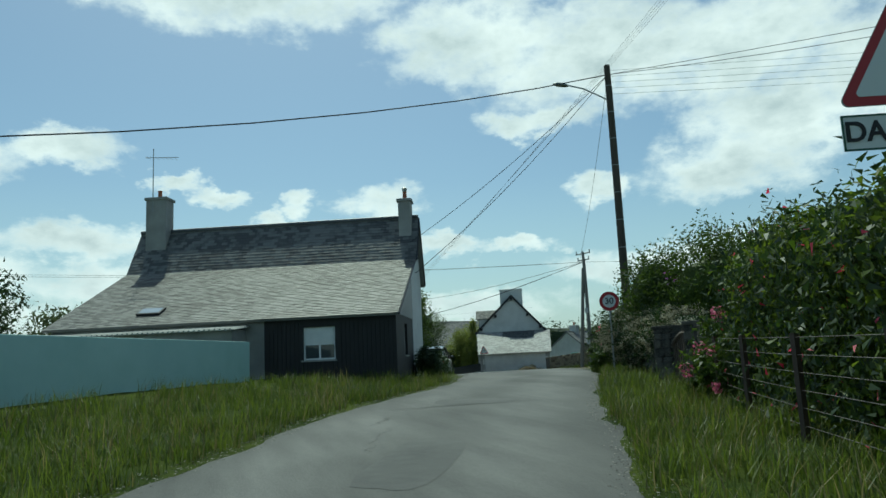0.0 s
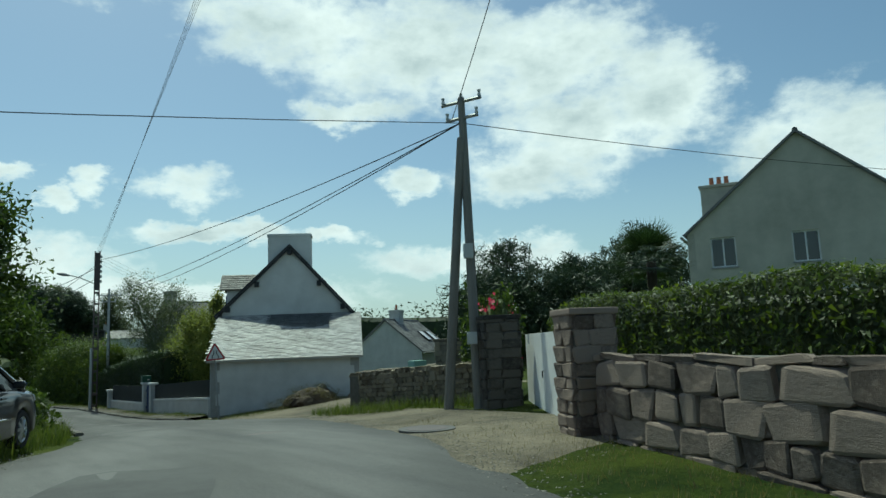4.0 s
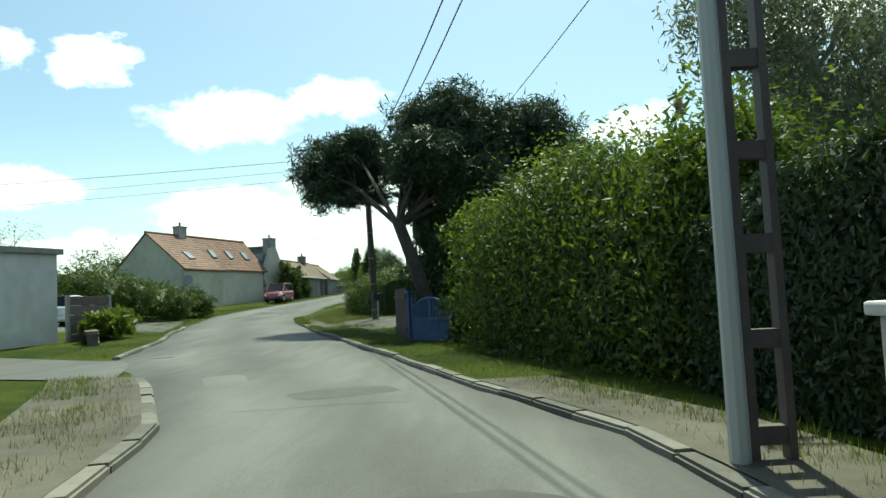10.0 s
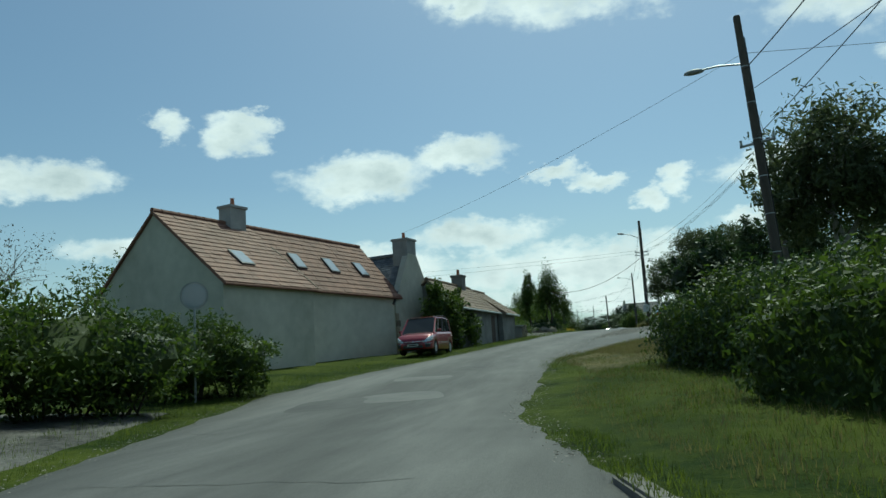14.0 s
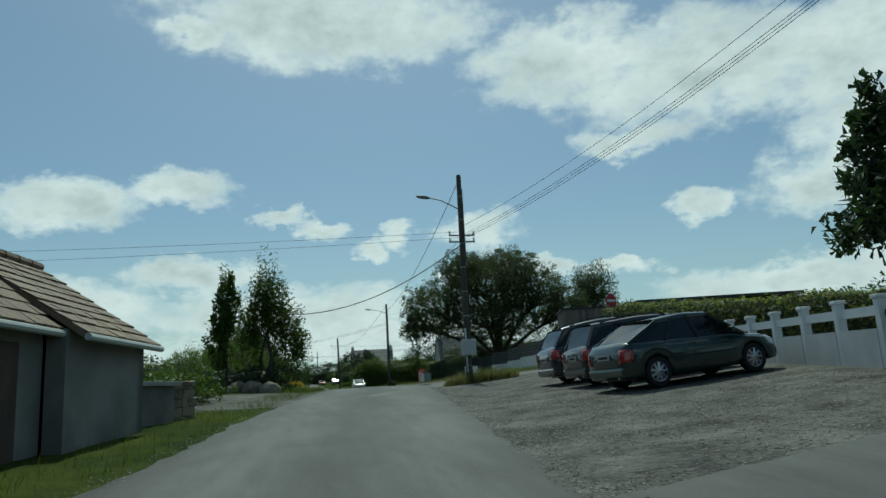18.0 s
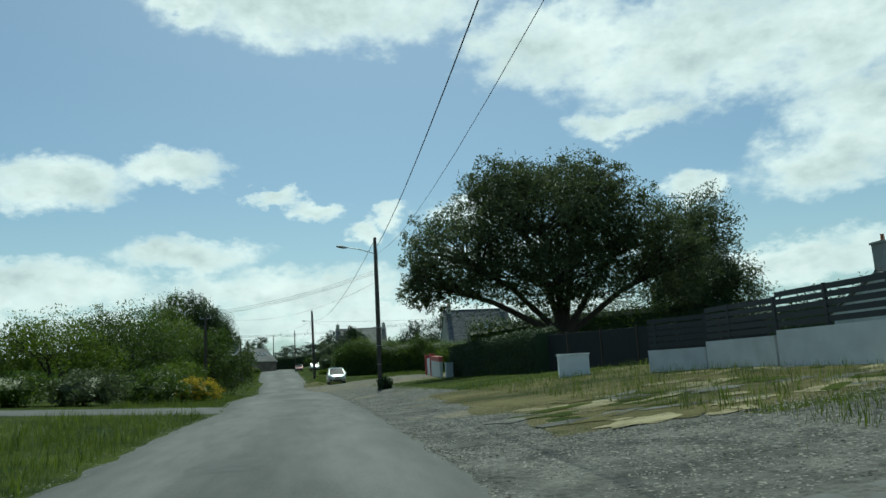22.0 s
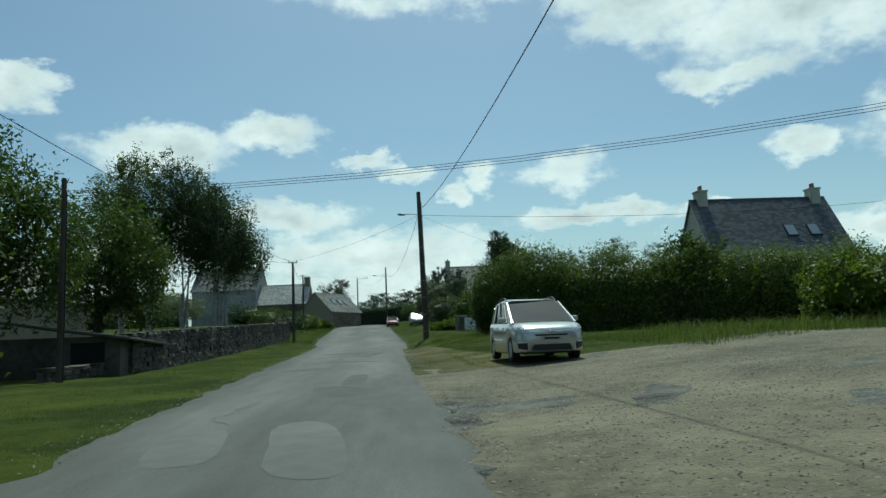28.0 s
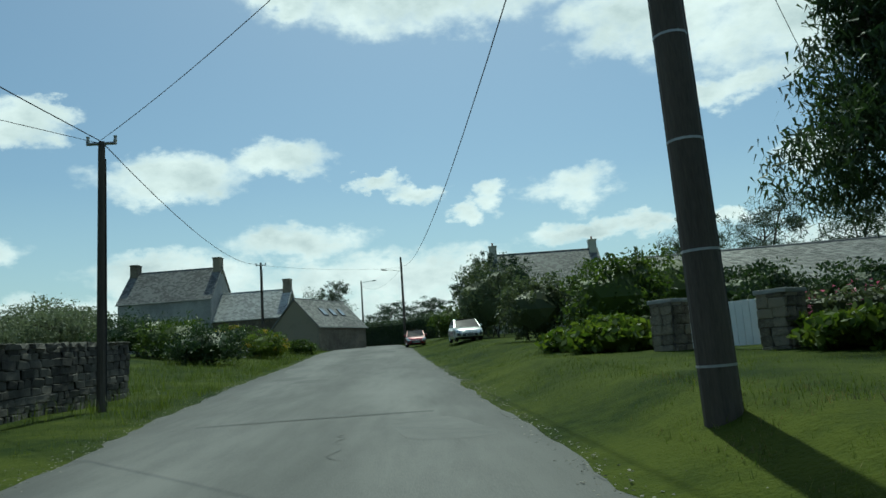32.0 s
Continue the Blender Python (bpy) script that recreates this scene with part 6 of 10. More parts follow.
for k in range(5):
    wires((15.57, 24.4, 12.5 - 0.25 * k), (55, 8, 13.2 - 0.4 * k), 0.3, 0.006, WIRE, "thin bare overhead wire")
TT = (22.02, 39.2, 6.75)
for e in ((18.76, 70.55, 7.2), (20.0, 74.6, 5.6), (22.0, 78.0, 6.0)):
    wires(TT, e, 0.4, 0.013, CABLE, "black overhead cable down the lane")
wires(TT, (60, 36, 8.5), 0.5, 0.010, CABLE, "black overhead wire to the garden")
wires(TT, (-30, 60, 9.5), 0.8, 0.010, CABLE, "black overhead wire across the lane")
wires(TT, (-30, 61.5, 9.9), 0.8, 0.008, WIRE, "thin wire across the lane")
for k in range(4):
    wires((18.76, 70.55, 7.8 - 0.22 * k), (16.0 - 0.2 * k, 10, 16), 0.4, 0.005, WIRE, "thin bare overhead wire")
    wires((18.76, 70.55, 7.7 - 0.2 * k), (32, 96, 7.4 - 0.2 * k), 0.5, 0.005, WIRE, "thin bare overhead wire")
wires((18.76, 70.55, 7.0), (14.4, 68.0, 3.6), 0.2, 0.012, CABLE, "service cable to the stone cottage")
wires((18.76, 70.55, 6.8), (12.85, 96.6, 6.5), 0.7, 0.016, CABLE, "black overhead cable along the lane")
wires((18.76, 70.55, 6.2), (12.85, 96.6, 5.9), 0.9, 0.014, CABLE, "black overhead cable along the lane")
wires((20.0, 74.6, 5.5), (12.4, 121.0, 7.6), 0.8, 0.010, CABLE, "black overhead wire along the lane")
wires((12.85, 96.6, 6.6), (-40, 101, 7.4), 0.5, 0.010, CABLE, "wire across to the field")
wires((12.85, 96.6, 6.2), (-40, 102, 6.7), 0.5, 0.008, WIRE, "wire across to the field")
wires((12.85, 96.6, 5.8), (-40, 103, 6.0), 0.4, 0.008, WIRE, "wire across to the field")
for dz, rr in ((0.0, 0.016), (-0.35, 0.010)):
    wires((12.85, 96.6, 6.7 + dz), (12.4, 121.0, 8.3 + dz * 6), 0.4, rr, CABLE, "black overhead cable along the lane")
for dz, dx in ((0, 0), (-0.08, 0.05), (-0.16, 0.1), (0.4, 0.0)):
    wires((17.8, 141.6, 11.3 + dz), (12.1 + dx, 166.45, 9.0 + dz), 0.7, 0.008, CABLE, "bundled overhead cable over the gravel lot")
wires((12.4, 121.0, 8.8), (-2.6, 138.0, 7.6), 0.3, 0.006, WIRE, "thin wire to the tiled house")
wires((12.4, 121.0, 8.8), (60, 128, 10.5), 0.5, 0.008, WIRE, "thin wire across the bank")
wires((12.1, 166.45, 8.6), (2.2, 175.5, 7.0), 1.3, 0.022, CABLE_RED, "thick red-brown sagging cable to the trees")
wires((12.1, 166.45, 9.15), (-60, 176, 12.2), 1.0, 0.008, WIRE, "thin wire across the lane")
wires((12.1, 166.45, 8.9), (-60, 176, 11.2), 1.0, 0.008, WIRE, "thin wire across the lane")
wires((12.1, 166.45, 11.6), (13.6, 215.3, 11.3), 0.9, 0.016, CABLE, "black overhead cable along the verge")
wires((12.1, 166.45, 9.1), (13.6, 215.3, 11.0), 1.3, 0.007, WIRE, "thin overhead wire between poles")
wires((13.6, 215.3, 11.9), (10.4, 278.55, 12.2), 1.6, 0.016, CABLE, "black overhead cable along the verge")
for dz in (0, 0.12, -0.1):
    wires((13.6, 215.3, 9.9 + dz), (2.1, 227.5, 8.8 + dz), 0.35, 0.008, CABLE, "service wires across the lane")
wires((13.6, 215.3, 9.3), (2.1, 227.5, 8.7), 1.1, 0.006, WIRE, "thin sagging wire across the lane")
wires((10.4, 278.55, 12.1), (7.04, 348.5, 14.5), 2.0, 0.014, CABLE, "black overhead cable along the lane")
wires((10.4, 278.55, 11.9), (45, 282, 12.6), 0.5, 0.012, CABLE, "black cable to the cream house")
wires((10.4, 278.55, 11.9), (0.6, 288.8, 10.2), 0.3, 0.008, WIRE, "thin wire across the lane")
wires((10.4, 278.55, 11.9), (24, 296, 10.0), 0.3, 0.008, WIRE, "thin wire into the garden")
for k in range(3):
    wires((-16.8, 259.8 + 0.1 * k, 10.57 + 0.1 * k), (40.8, 240.3 + 0.1 * k, 11.61 + 0.1 * k), 2.68, 0.008, CABLE, "bare wires of a line crossing the lane")
wires((0.6, 288.8, 10.15), (-3.7, 328.5, 12.7), 0.9, 0.012, CABLE, "black overhead cable along the verge")
wires((0.6, 288.8, 10.15), (-2.0, 244, 10.4), 0.5, 0.012, CABLE, "black overhead cable along the verge")
wires((0.6, 288.8, 10.1), (-12, 262, 10.0), 0.4, 0.008, CABLE, "thin black overhead service wire")
wires((-3.7, 328.5, 12.6), (7.04, 348.5, 14.3), 0.3, 0.008, WIRE, "thin wire across the lane")
wires((7.04, 348.5, 14.2), (1.0, 375, 15.4), 1.2, 0.010, CABLE, "black overhead cable between poles")

# ---- trees, hedges, shrubs ----
def G0(x, y):
    return gz(x, y) - 0.05


tree("pine", "dark broad pine behind the garden wall", 46.5, 62, G0(46.5, 62), 0.3, 3.0, [(0, 0, 5.2, 3.6, 3.6, 2.6), (2.5, 1.5, 6.6, 2.6, 2.6, 2.2), (-2.6, 0.5, 4.2, 2.6, 2.6, 2.0)], 22000, 0.22, NEEDLE, BARK, 101, clump=0.16, shell=0.45, long=2.4, group="dark pines behind the white house")
for i, (x, y, h) in enumerate([(43.6, 66, 10.2), (52, 61, 10.6), (57, 66, 10.2), (48, 57, 9.2)]):
    tree("pine", "dark broad pine behind the garden wall", x, y, G0(x, y), 0.3, 3.0, [(0, 0, h * 0.55, 3.6, 3.6, h * 0.3), (1.5, 1.0, h * 0.78, 2.4, 2.4, h * 0.22), (-2.2, -1.0, h * 0.5, 2.6, 2.6, h * 0.25), (0.5, -1.5, h * 0.3, 3.4, 3.0, h * 0.22)], 22000, 0.22, NEEDLE, BARK, 102 + i, clump=0.16, shell=0.45, long=2.4, group="dark pines behind the white house")
# the umbrella pine over the blue gate
tree("umbrella_pine", "leaning umbrella pine with dense dark crowns", 15.9, 86.5, G0(15.9, 86.5), 0.22, 3.6, [(-3.7, 6.9, 6.2, 1.75, 1.75, 1.35), (-2.9, 6.3, 6.9, 1.2, 1.2, 0.9), (0.5, 4.3, 7.2, 1.9, 1.7, 1.35), (3.2, 4.8, 6.9, 2.0, 1.8, 1.2), (1.6, 3.9, 5.8, 1.8, 1.6, 1.1), (-0.9, 5.2, 6.3, 1.1, 1.1, 0.9), (4.4, 4.9, 5.7, 1.6, 1.6, 1.1), (0.1, 2.7, 5.2, 1.3, 1.2, 0.9), (0.0, 1.9, 5.7, 1.3, 1.2, 0.9), (1.4, 2.5, 4.7, 1.3, 1.2, 1.0), (0.4, 7.3, 5.0, 1.6, 1.5, 0.9), (1.7, 5.6, 4.7, 1.3, 1.2, 0.8), (-2.5, 4.9, 4.9, 1.3, 0.5, 0.25)], 160000, 0.13, NEEDLE, BARK, 120, clump=0.17, shell=0.35, long=2.6, lean=(-1.0, 1.3), limb=0.38, twigs=18)
bush("feathery_bush", "dark feathery bush beside the wooden pole", 10.75, 121.3, G0(10.75, 121.3), [(0, 0, 1.2, 1.0, 1.0, 1.2), (0.2, 0, 2.5, 0.8, 0.8, 0.9), (-0.6, 0.2, 2.2, 0.6, 0.6, 0.7)], 6000, 0.09, LEAF_DARK, 117, long=2.2)
bush("dark_laurel", "dense dark laurel in the pine's shade", 15.7, 89.3, G0(15.7, 89.3), [(0, 0, 1.5, 0.9, 1.1, 1.6), (0.9, 1.0, 1.7, 1.3, 1.4, 1.8), (0.5, -0.6, 2.8, 0.7, 0.7, 0.9), (-0.1, -0.3, 3.4, 0.5, 0.55, 1.0)], 12000, 0.085, LEAF_DARK, 119)
# ivy-grown tree over the left wall
tree("ivy_tree", "ivy-grown tree overhanging the stone wall", 12.6, 57.5, G0(12.6, 57.5), 0.25, 1.6, [(0.9, -0.6, 3.6, 1.7, 1.9, 1.8), (-1.2, -1.5, 4.8, 2.1, 2.2, 2.0), (1.7, 0.6, 2.9, 1.1, 1.3, 1.0), (-1.5, -4.5, 4.5, 2.2, 2.4, 2.3)], 52000, 0.09, LEAF, BARK, 121, shell=0.6, clump=0.18)
bush("ivy_mass", "dense ivy mound crowning the old wall", 12.6, 57.5, G0(12.6, 57.5), [(0.6, -0.6, 3.4, 1.5, 1.7, 1.7), (-1.2, -1.5, 4.4, 1.9, 2.0, 2.0), (-1.5, -4.5, 4.1, 2.0, 2.2, 2.3), (1.1, -3.0, 2.4, 0.6, 2.0, 0.5), (1.6, 1.2, 2.3, 0.5, 1.4, 0.4)], 22000, 0.12, LEAF, 118, stems=0)
tree("birch_like_tree", "loose grey-green willow behind the fence", 23.5, 79.0, G0(23.5, 79), 0.16, 3.0, [(0, 0, 5.2, 2.0, 2.0, 2.6), (-1.2, 0.4, 6.6, 1.4, 1.4, 1.9), (1.8, 0.8, 6.0, 1.5, 1.5, 2.0), (0.5, -0.5, 3.2, 2.0, 1.8, 1.6)], 20000, 0.075, LEAF_GREY, BARK_PALE, 122, stems=2, clump=0.25, shell=0.3, long=2.2, droop=1.0)
bush("bamboo", "feathery yellow-green bamboo behind the fence", 22.9, 61.5, G0(22.9, 61.5), [(-0.3, 0, 2.4, 1.2, 1.8, 2.2), (0.0, -0.9, 2.8, 1.1, 1.2, 2.3), (-1.2, 2.2, 1.9, 1.0, 1.6, 1.9), (-0.6, 0.8, 3.6, 0.9, 1.1, 1.3), (-0.2, -0.6, 4.9, 0.35, 0.4, 0.9), (-0.9, 1.4, 4.0, 0.5, 0.6, 0.8)], 70000, 0.052, LEAF_YELLOW, 123, "bamboo", clump=0.3, shell=0.25, long=2.8, stems=14)
hedge("clipped_hedge", "tall clipped dark cypress hedge behind the windbreak", [(21.3, 62.6), (20.9, 70.0), (20.3, 74.4)], 1.5, 2.75, 95000, 0.065, LEAF_DARK, 124, wob=0.10, zfun=gz, top=[2.85, 2.5, 1.9])
hedge("mixed_hedge", "lush overgrown hedge of ivy and shrubs", [(20.7, 74.8), (19.3, 79.5), (18.0, 83.2)], 1.6, 3.2, 70000, 0.08, LEAF, 125, wob=0.5, zfun=gz, top=[2.7, 3.0, 3.0], mat2=LEAF_BRIGHT)
bush("climbing_rose", "pale climbing rose on the hedge", 20.3, 75.6, G0(20.3, 75.6), [(0, 0, 2.6, 0.9, 1.0, 1.3)], 3000, 0.11, LEAF_BRIGHT, 126, flowers=[(BLOSSOM_WHITE, 60, 0.2)])
bush("rhododendron", "mauve-flowered rhododendron behind the gate", 16.9, 88.2, G0(16.9, 88.2), [(0, 0, 1.4, 1.1, 1.1, 1.3)], 4000, 0.12, LEAF_DARK, 127, flowers=[(BLOSSOM_MAUVE, 260, 0.14)])
bush("gate_shrub", "bright green shrub over the gate post", 17.3, 85.0, G0(17.3, 85), [(-0.2, -0.3, 1.0, 0.9, 0.8, 1.1), (0.1, 0.1, 2.6, 1.0, 0.9, 1.4)], 5000, 0.12, LEAF_BRIGHT, 128)
hedge("roadside_hedge", "rounded laurel hedge beyond the wooden pole", [(13.9, 99.6), (12.0, 105.5), (10.4, 111.0)], 1.8, 1.4, 22000, 0.085, LEAF, 129, wob=0.25, zfun=gz, top=[1.7, 1.5, 1.2])
hedge("bank_hedge", "tall bank hedge of glossy leaves", [(14.2, 101.0), (13.4, 106.0), (12.0, 113.0), (10.2, 119.5)], 2.4, 2.0, 46000, 0.09, LEAF, 130, wob=0.28, zfun=gz, top=[1.85, 1.8, 1.6, 1.2], mat2=LEAF_DARK)
tree("eucalyptus", "loose rounded eucalyptus behind the bank", 15.6, 124.6, G0(15.6, 124.6), 0.17, 2.6, [(0, 0, 5.6, 2.0, 2.0, 2.2), (-1.1, 0.5, 4.6, 1.6, 1.6, 1.7), (1.3, -0.3, 4.4, 1.6, 1.6, 1.6)], 15000, 0.13, LEAF_OLIVE, BARK_PALE, 131, stems=2, clump=0.22, shell=0.35, long=2.0)
tree("garden_tree", "green garden tree behind the parked car", 18.8, 103.5, G0(18.8, 103.5), 0.15, 1.6, [(0, 0, 3.2, 1.8, 1.8, 1.6), (0.9, 0.7, 4.2, 1.3, 1.3, 1.1)], 7000, 0.13, LEAF_BRIGHT, BARK, 132)
for i, (x, y, r, h) in enumerate([(-4.7, 109.0, 2.3, 3.4), (-6.5, 109.5, 2.6, 3.6), (-3.4, 112.8, 2.0, 2.6), (-3.2, 117.3, 1.7, 2.2), (-9.5, 106, 2.4, 3.2)]):
    bush("roadside_bush", "rounded dark green roadside bush", x, y, G0(x, y), [(0, 0, h * 0.5, r, r, h * 0.5), (0.5 * r, 0.3 * r, h * 0.45, r * 0.7, r * 0.7, h * 0.42), (-0.5 * r, -0.2 * r, h * 0.6, r * 0.6, r * 0.6, h * 0.4)], 11000, 0.095, LEAF, 140 + i, group="bushes before the tiled house")
tree("bare_birch", "sparse pale birch far in the field", -34, 140, 1.0, 0.12, 3.0, [(0, 0, 6.5, 3.2, 2.5, 3.6), (3.5, 1, 7.0, 2.6, 2.2, 3.4), (-4, 1, 5.8, 2.6, 2.2, 3.0)], 2500, 0.13, TWIG, BARK_PALE, 150, stems=3, clump=0.3, twigs=26)
for i, (x, y, r, h) in enumerate([(-17, 134, 3.0, 6.4), (-28, 128, 4, 4.0), (-22, 118, 4, 3.6), (-38, 122, 5, 5.0), (-16, 112, 4, 3.0), (-10, 99, 2.5, 2.6), (-16, 98, 3.5, 3.6), (-24, 104, 4, 4.4)]):
    tree("field_tree", "green tree beyond the pull-in", x, y, G0(x, y), 0.15, h * 0.3, [(0, 0, h * 0.55, r, r, h * 0.42), (r * 0.5, 0.3, h * 0.5, r * 0.7, r * 0.7, h * 0.35)], 5000, 0.15, LEAF, BARK, 151 + i, group="trees beyond the pull-in")
bush("fig_bush", "large-leaved bush behind the red van", -0.7, 139.0, G0(-0.7, 139), [(0, 0, 1.6, 1.1, 1.8, 1.7), (0.7, 1.9, 1.2, 1.0, 1.2, 1.3), (-0.1, -0.9, 1.9, 1.0, 1.1, 1.6), (0.3, 0.8, 2.4, 0.9, 1.2, 1.1)], 15000, 0.14, LEAF, 160)
for i, (x, y, h, r) in enumerate([(17.6, 147.8, 6.2, 1.5), (20.0, 145.8, 6.4, 1.8), (22.5, 143, 6.6, 1.9)]):
    tree("pine_sapling", "tall dark evergreen behind the gate wall", x, y, G0(x, y), 0.11, 1.5, [(0, 0, h * 0.55, r, r, h * 0.25), (0.3, 0.2, h * 0.8, r * 0.7, r * 0.7, h * 0.2)], 4500, 0.16, LEAF_DARK, BARK, 161 + i, clump=0.2, shell=0.3, long=2.0)
hedge("yard_hedge", "long clipped yellow-green hedge behind the white fence", [(20.5, 150.5), (20.2, 157), (20.1, 163), (20.0, 168.4)], 1.4, 2.2, 26000, 0.09, LEAF_OLIVE, 165, wob=0.10, zfun=gz, top=[1.3, 1.6, 2.1, 2.6], mat2=LEAF_YELLOW)
tree("poplar_pair", "young broad poplar on the verge", 2.9, 174.4, G0(2.9, 174.4), 0.11, 1.8, [(0, 0, 5.0, 0.9, 0.9, 2.2), (0.8, 0.4, 3.8, 1.1, 1.1, 1.9), (-0.7, 0.3, 3.4, 1.0, 1.0, 1.8), (1.5, 0.6, 2.5, 0.8, 0.8, 1.3)], 13000, 0.11, LEAF, BARK, 170, stems=3, clump=0.26, shell=0.3, group="young poplars on the verge")
tree("poplar_pair", "slim young poplar on the verge", 1.1, 172.4, G0(1.1, 172.4), 0.09, 1.6, [(0, 0, 4.2, 0.65, 0.65, 2.1), (-0.3, 0, 2.7, 0.7, 0.7, 1.5)], 4000, 0.15, LEAF, BARK, 171, clump=0.26, shell=0.3, group="young poplars on the verge")
bush("verge_scrub", "dark scrub under the poplars", 2.2, 174.5, G0(2.2, 174.5), [(0, 0, 0.6, 2.6, 1.5, 0.8), (-2.5, 0.5, 0.6, 1.6, 1.2, 0.7)], 6000, 0.12, LEAF_DARK, 172)
for i, (x, y, r, h) in enumerate([(-6, 178, 3.5, 2.2), (-12, 184, 5, 2.8), (-20, 190, 6, 3.4), (-9, 196, 5, 3.2), (-28, 200, 8, 4), (-2, 188, 2.5, 1.5)]):
    bush("field_scrub", "olive green scrub in the rough field", x, y, G0(x, y), [(0, 0, h * 0.45, r, r * 0.8, h * 0.5)], 3500, 0.16, LEAF_OLIVE, 173 + i, group="scrub in the field")
bush("bramble", "low bramble patch by the low wall", 0.6, 160.5, G0(0.6, 160.5), [(0, 0, 0.5, 1.6, 3.2, 0.7), (-2, 2, 0.5, 2.0, 3.0, 0.8)], 7000, 0.12, LEAF, 180)
# the great spreading tree
tree("spreading_tree", "huge spreading olive-green tree with many limbs", 28.0, 222.5, G0(28.0, 222.5), 0.7, 2.6, [(-1.0, 0, 10.8, 6.4, 5.6, 4.6), (-7.8, -0.5, 8.4, 4.2, 4.0, 3.7), (5.8, 0.5, 9.6, 4.6, 4.6, 4.2), (-3.8, 0.8, 13.4, 3.9, 3.6, 2.4), (2.4, 0.5, 14.0, 3.9, 3.6, 2.2), (-10.2, -0.6, 6.6, 2.0, 2.4, 2.3), (9.4, 0, 7.6, 3.2, 3.2, 3.3), (-1.0, -1.5, 6.6, 6.2, 3.6, 2.4)], 100000, 0.15, LEAF_OLIVE, BARK, 190, clump=0.13, shell=0.5, long=1.9, twigs=40, limb=0.4)
tree("garden_willow", "tall grey-green willow beside the great tree", 43, 229, G0(43, 229), 0.3, 2.5, [(0, 0, 7.6, 4.2, 3.6, 4.0), (1.0, 0, 11.6, 3.2, 3.0, 3.4), (-2.8, -1, 5.0, 2.8, 2.6, 3.0), (3.2, 0, 6.0, 3.0, 2.8, 3.6)], 30000, 0.16, LEAF_OLIVE, BARK, 191, clump=0.2, shell=0.4, long=2.2, droop=0.8)
hedge("garden_hedge", "dark clipped garden hedge", [(19.9, 222.6), (20.3, 214), (20.7, 205.5)], 1.4, 2.0, 34000, 0.075, LEAF_DARK, 192, wob=0.10, zfun=gz, top=[1.95, 2.0, 2.0])
hedge("shelter_belt", "dark leafy shelter belt behind the gardens", [(22.5, 230), (30, 229), (44, 227)], 3.0, 4.5, 20000, 0.13, LEAF_DARK, 189, wob=0.5, zfun=gz, top=[3.6, 4.6, 5.2], mat2=LEAF)
for i, (x, y, r, h) in enumerate([(-2.8, 226, 3.4, 7.2), (-6.5, 222, 3.4, 5.8), (2.0, 234, 2.6, 5.8), (-8, 230, 4, 6.6), (0.5, 240, 2.4, 5.2), (-13, 219, 4, 5.2)]):
    tree("lane_tree", "leafy mixed tree beside the lane", x, y, G0(x, y), 0.16, h * 0.25, [(0, 0, h * 0.52, r, r, h * 0.42), (r * 0.6, 0.5, h * 0.4, r * 0.7, r * 0.7, h * 0.36), (-r * 0.5, -0.4, h * 0.62, r * 0.6, r * 0.6, h * 0.3)], 10000, 0.13, (LEAF, LEAF_BRIGHT)[i % 2], BARK, 193 + i, clump=0.2, shell=0.5, group="mixed trees by the lane")
for i, (x, y, r, h, m) in enumerate([(1.5, 213, 1.6, 1.5, LEAF), (-1.5, 211, 2.0, 1.8, LEAF_OLIVE), (0.2, 217, 2.0, 2.2, LEAF), (-5, 210, 2.6, 1.8, LEAF), (-10, 208, 3, 2, LEAF_OLIVE), (1.0, 222, 2.0, 2.6, LEAF_BRIGHT)]):
    bush("verge_bush", "low green bush on the grassy verge", x, y, G0(x, y), [(0, 0, h * 0.45, r, r, h * 0.52)], 4500, 0.12, m, 200 + i, group="bushes on the grassy verge")
bush("gorse", "bright yellow flowering gorse", 3.3, 214.6, G0(3.3, 214.6), [(0, 0, 0.65, 1.3, 1.1, 0.8), (-0.9, 0.8, 0.6, 0.9, 0.9, 0.7)], 8000, 0.055, LEAF_BRIGHT, 206, flowers=[(BLOSSOM_YELLOW, 16000, 0.05)])
for i, (x, y, h) in enumerate([(-4.0, 283.0, 12.6), (-5.6, 281.4, 13.6), (-7.8, 280.4, 13.8), (-3.0, 280.6, 11.4), (-10.4, 283.0, 13.0)]):
    tree("lane_birch", "birch-like tree with pale slender trunks", x, y, G0(x, y), 0.10, 3.6, [(0, 0, h * 0.62, 2.6, 2.3, h * 0.28), (1.2, 0.3, h * 0.54, 1.9, 1.8, h * 0.2), (-0.8, 0, h * 0.82, 1.7, 1.7, h * 0.18)], 17000, 0.12, LEAF_DARK if i % 2 else LEAF, BARK_PALE, 210 + i, stems=3, clump=0.2, shell=0.4, group="pale-trunked trees by the lane")
for i, (x, y, h, r) in enumerate([(-4.4, 247.0, 9.0, 3.3), (-7, 243, 8.0, 3.2), (-4.6, 255, 8.5, 2.6), (-3.2, 261, 7.6, 2.2)]):
    tree("ash_tree", "bright green leafy tree over the outhouse", x, y, G0(x, y), 0.2, 2.2, [(0, 0, h * 0.6, r, r, h * 0.36), (0.6 * r, 0.4, h * 0.5, r * 0.7, r * 0.7, h * 0.3)], 16000, 0.12, LEAF_BRIGHT if i == 0 else LEAF, BARK, 215 + i, clump=0.2, shell=0.45)
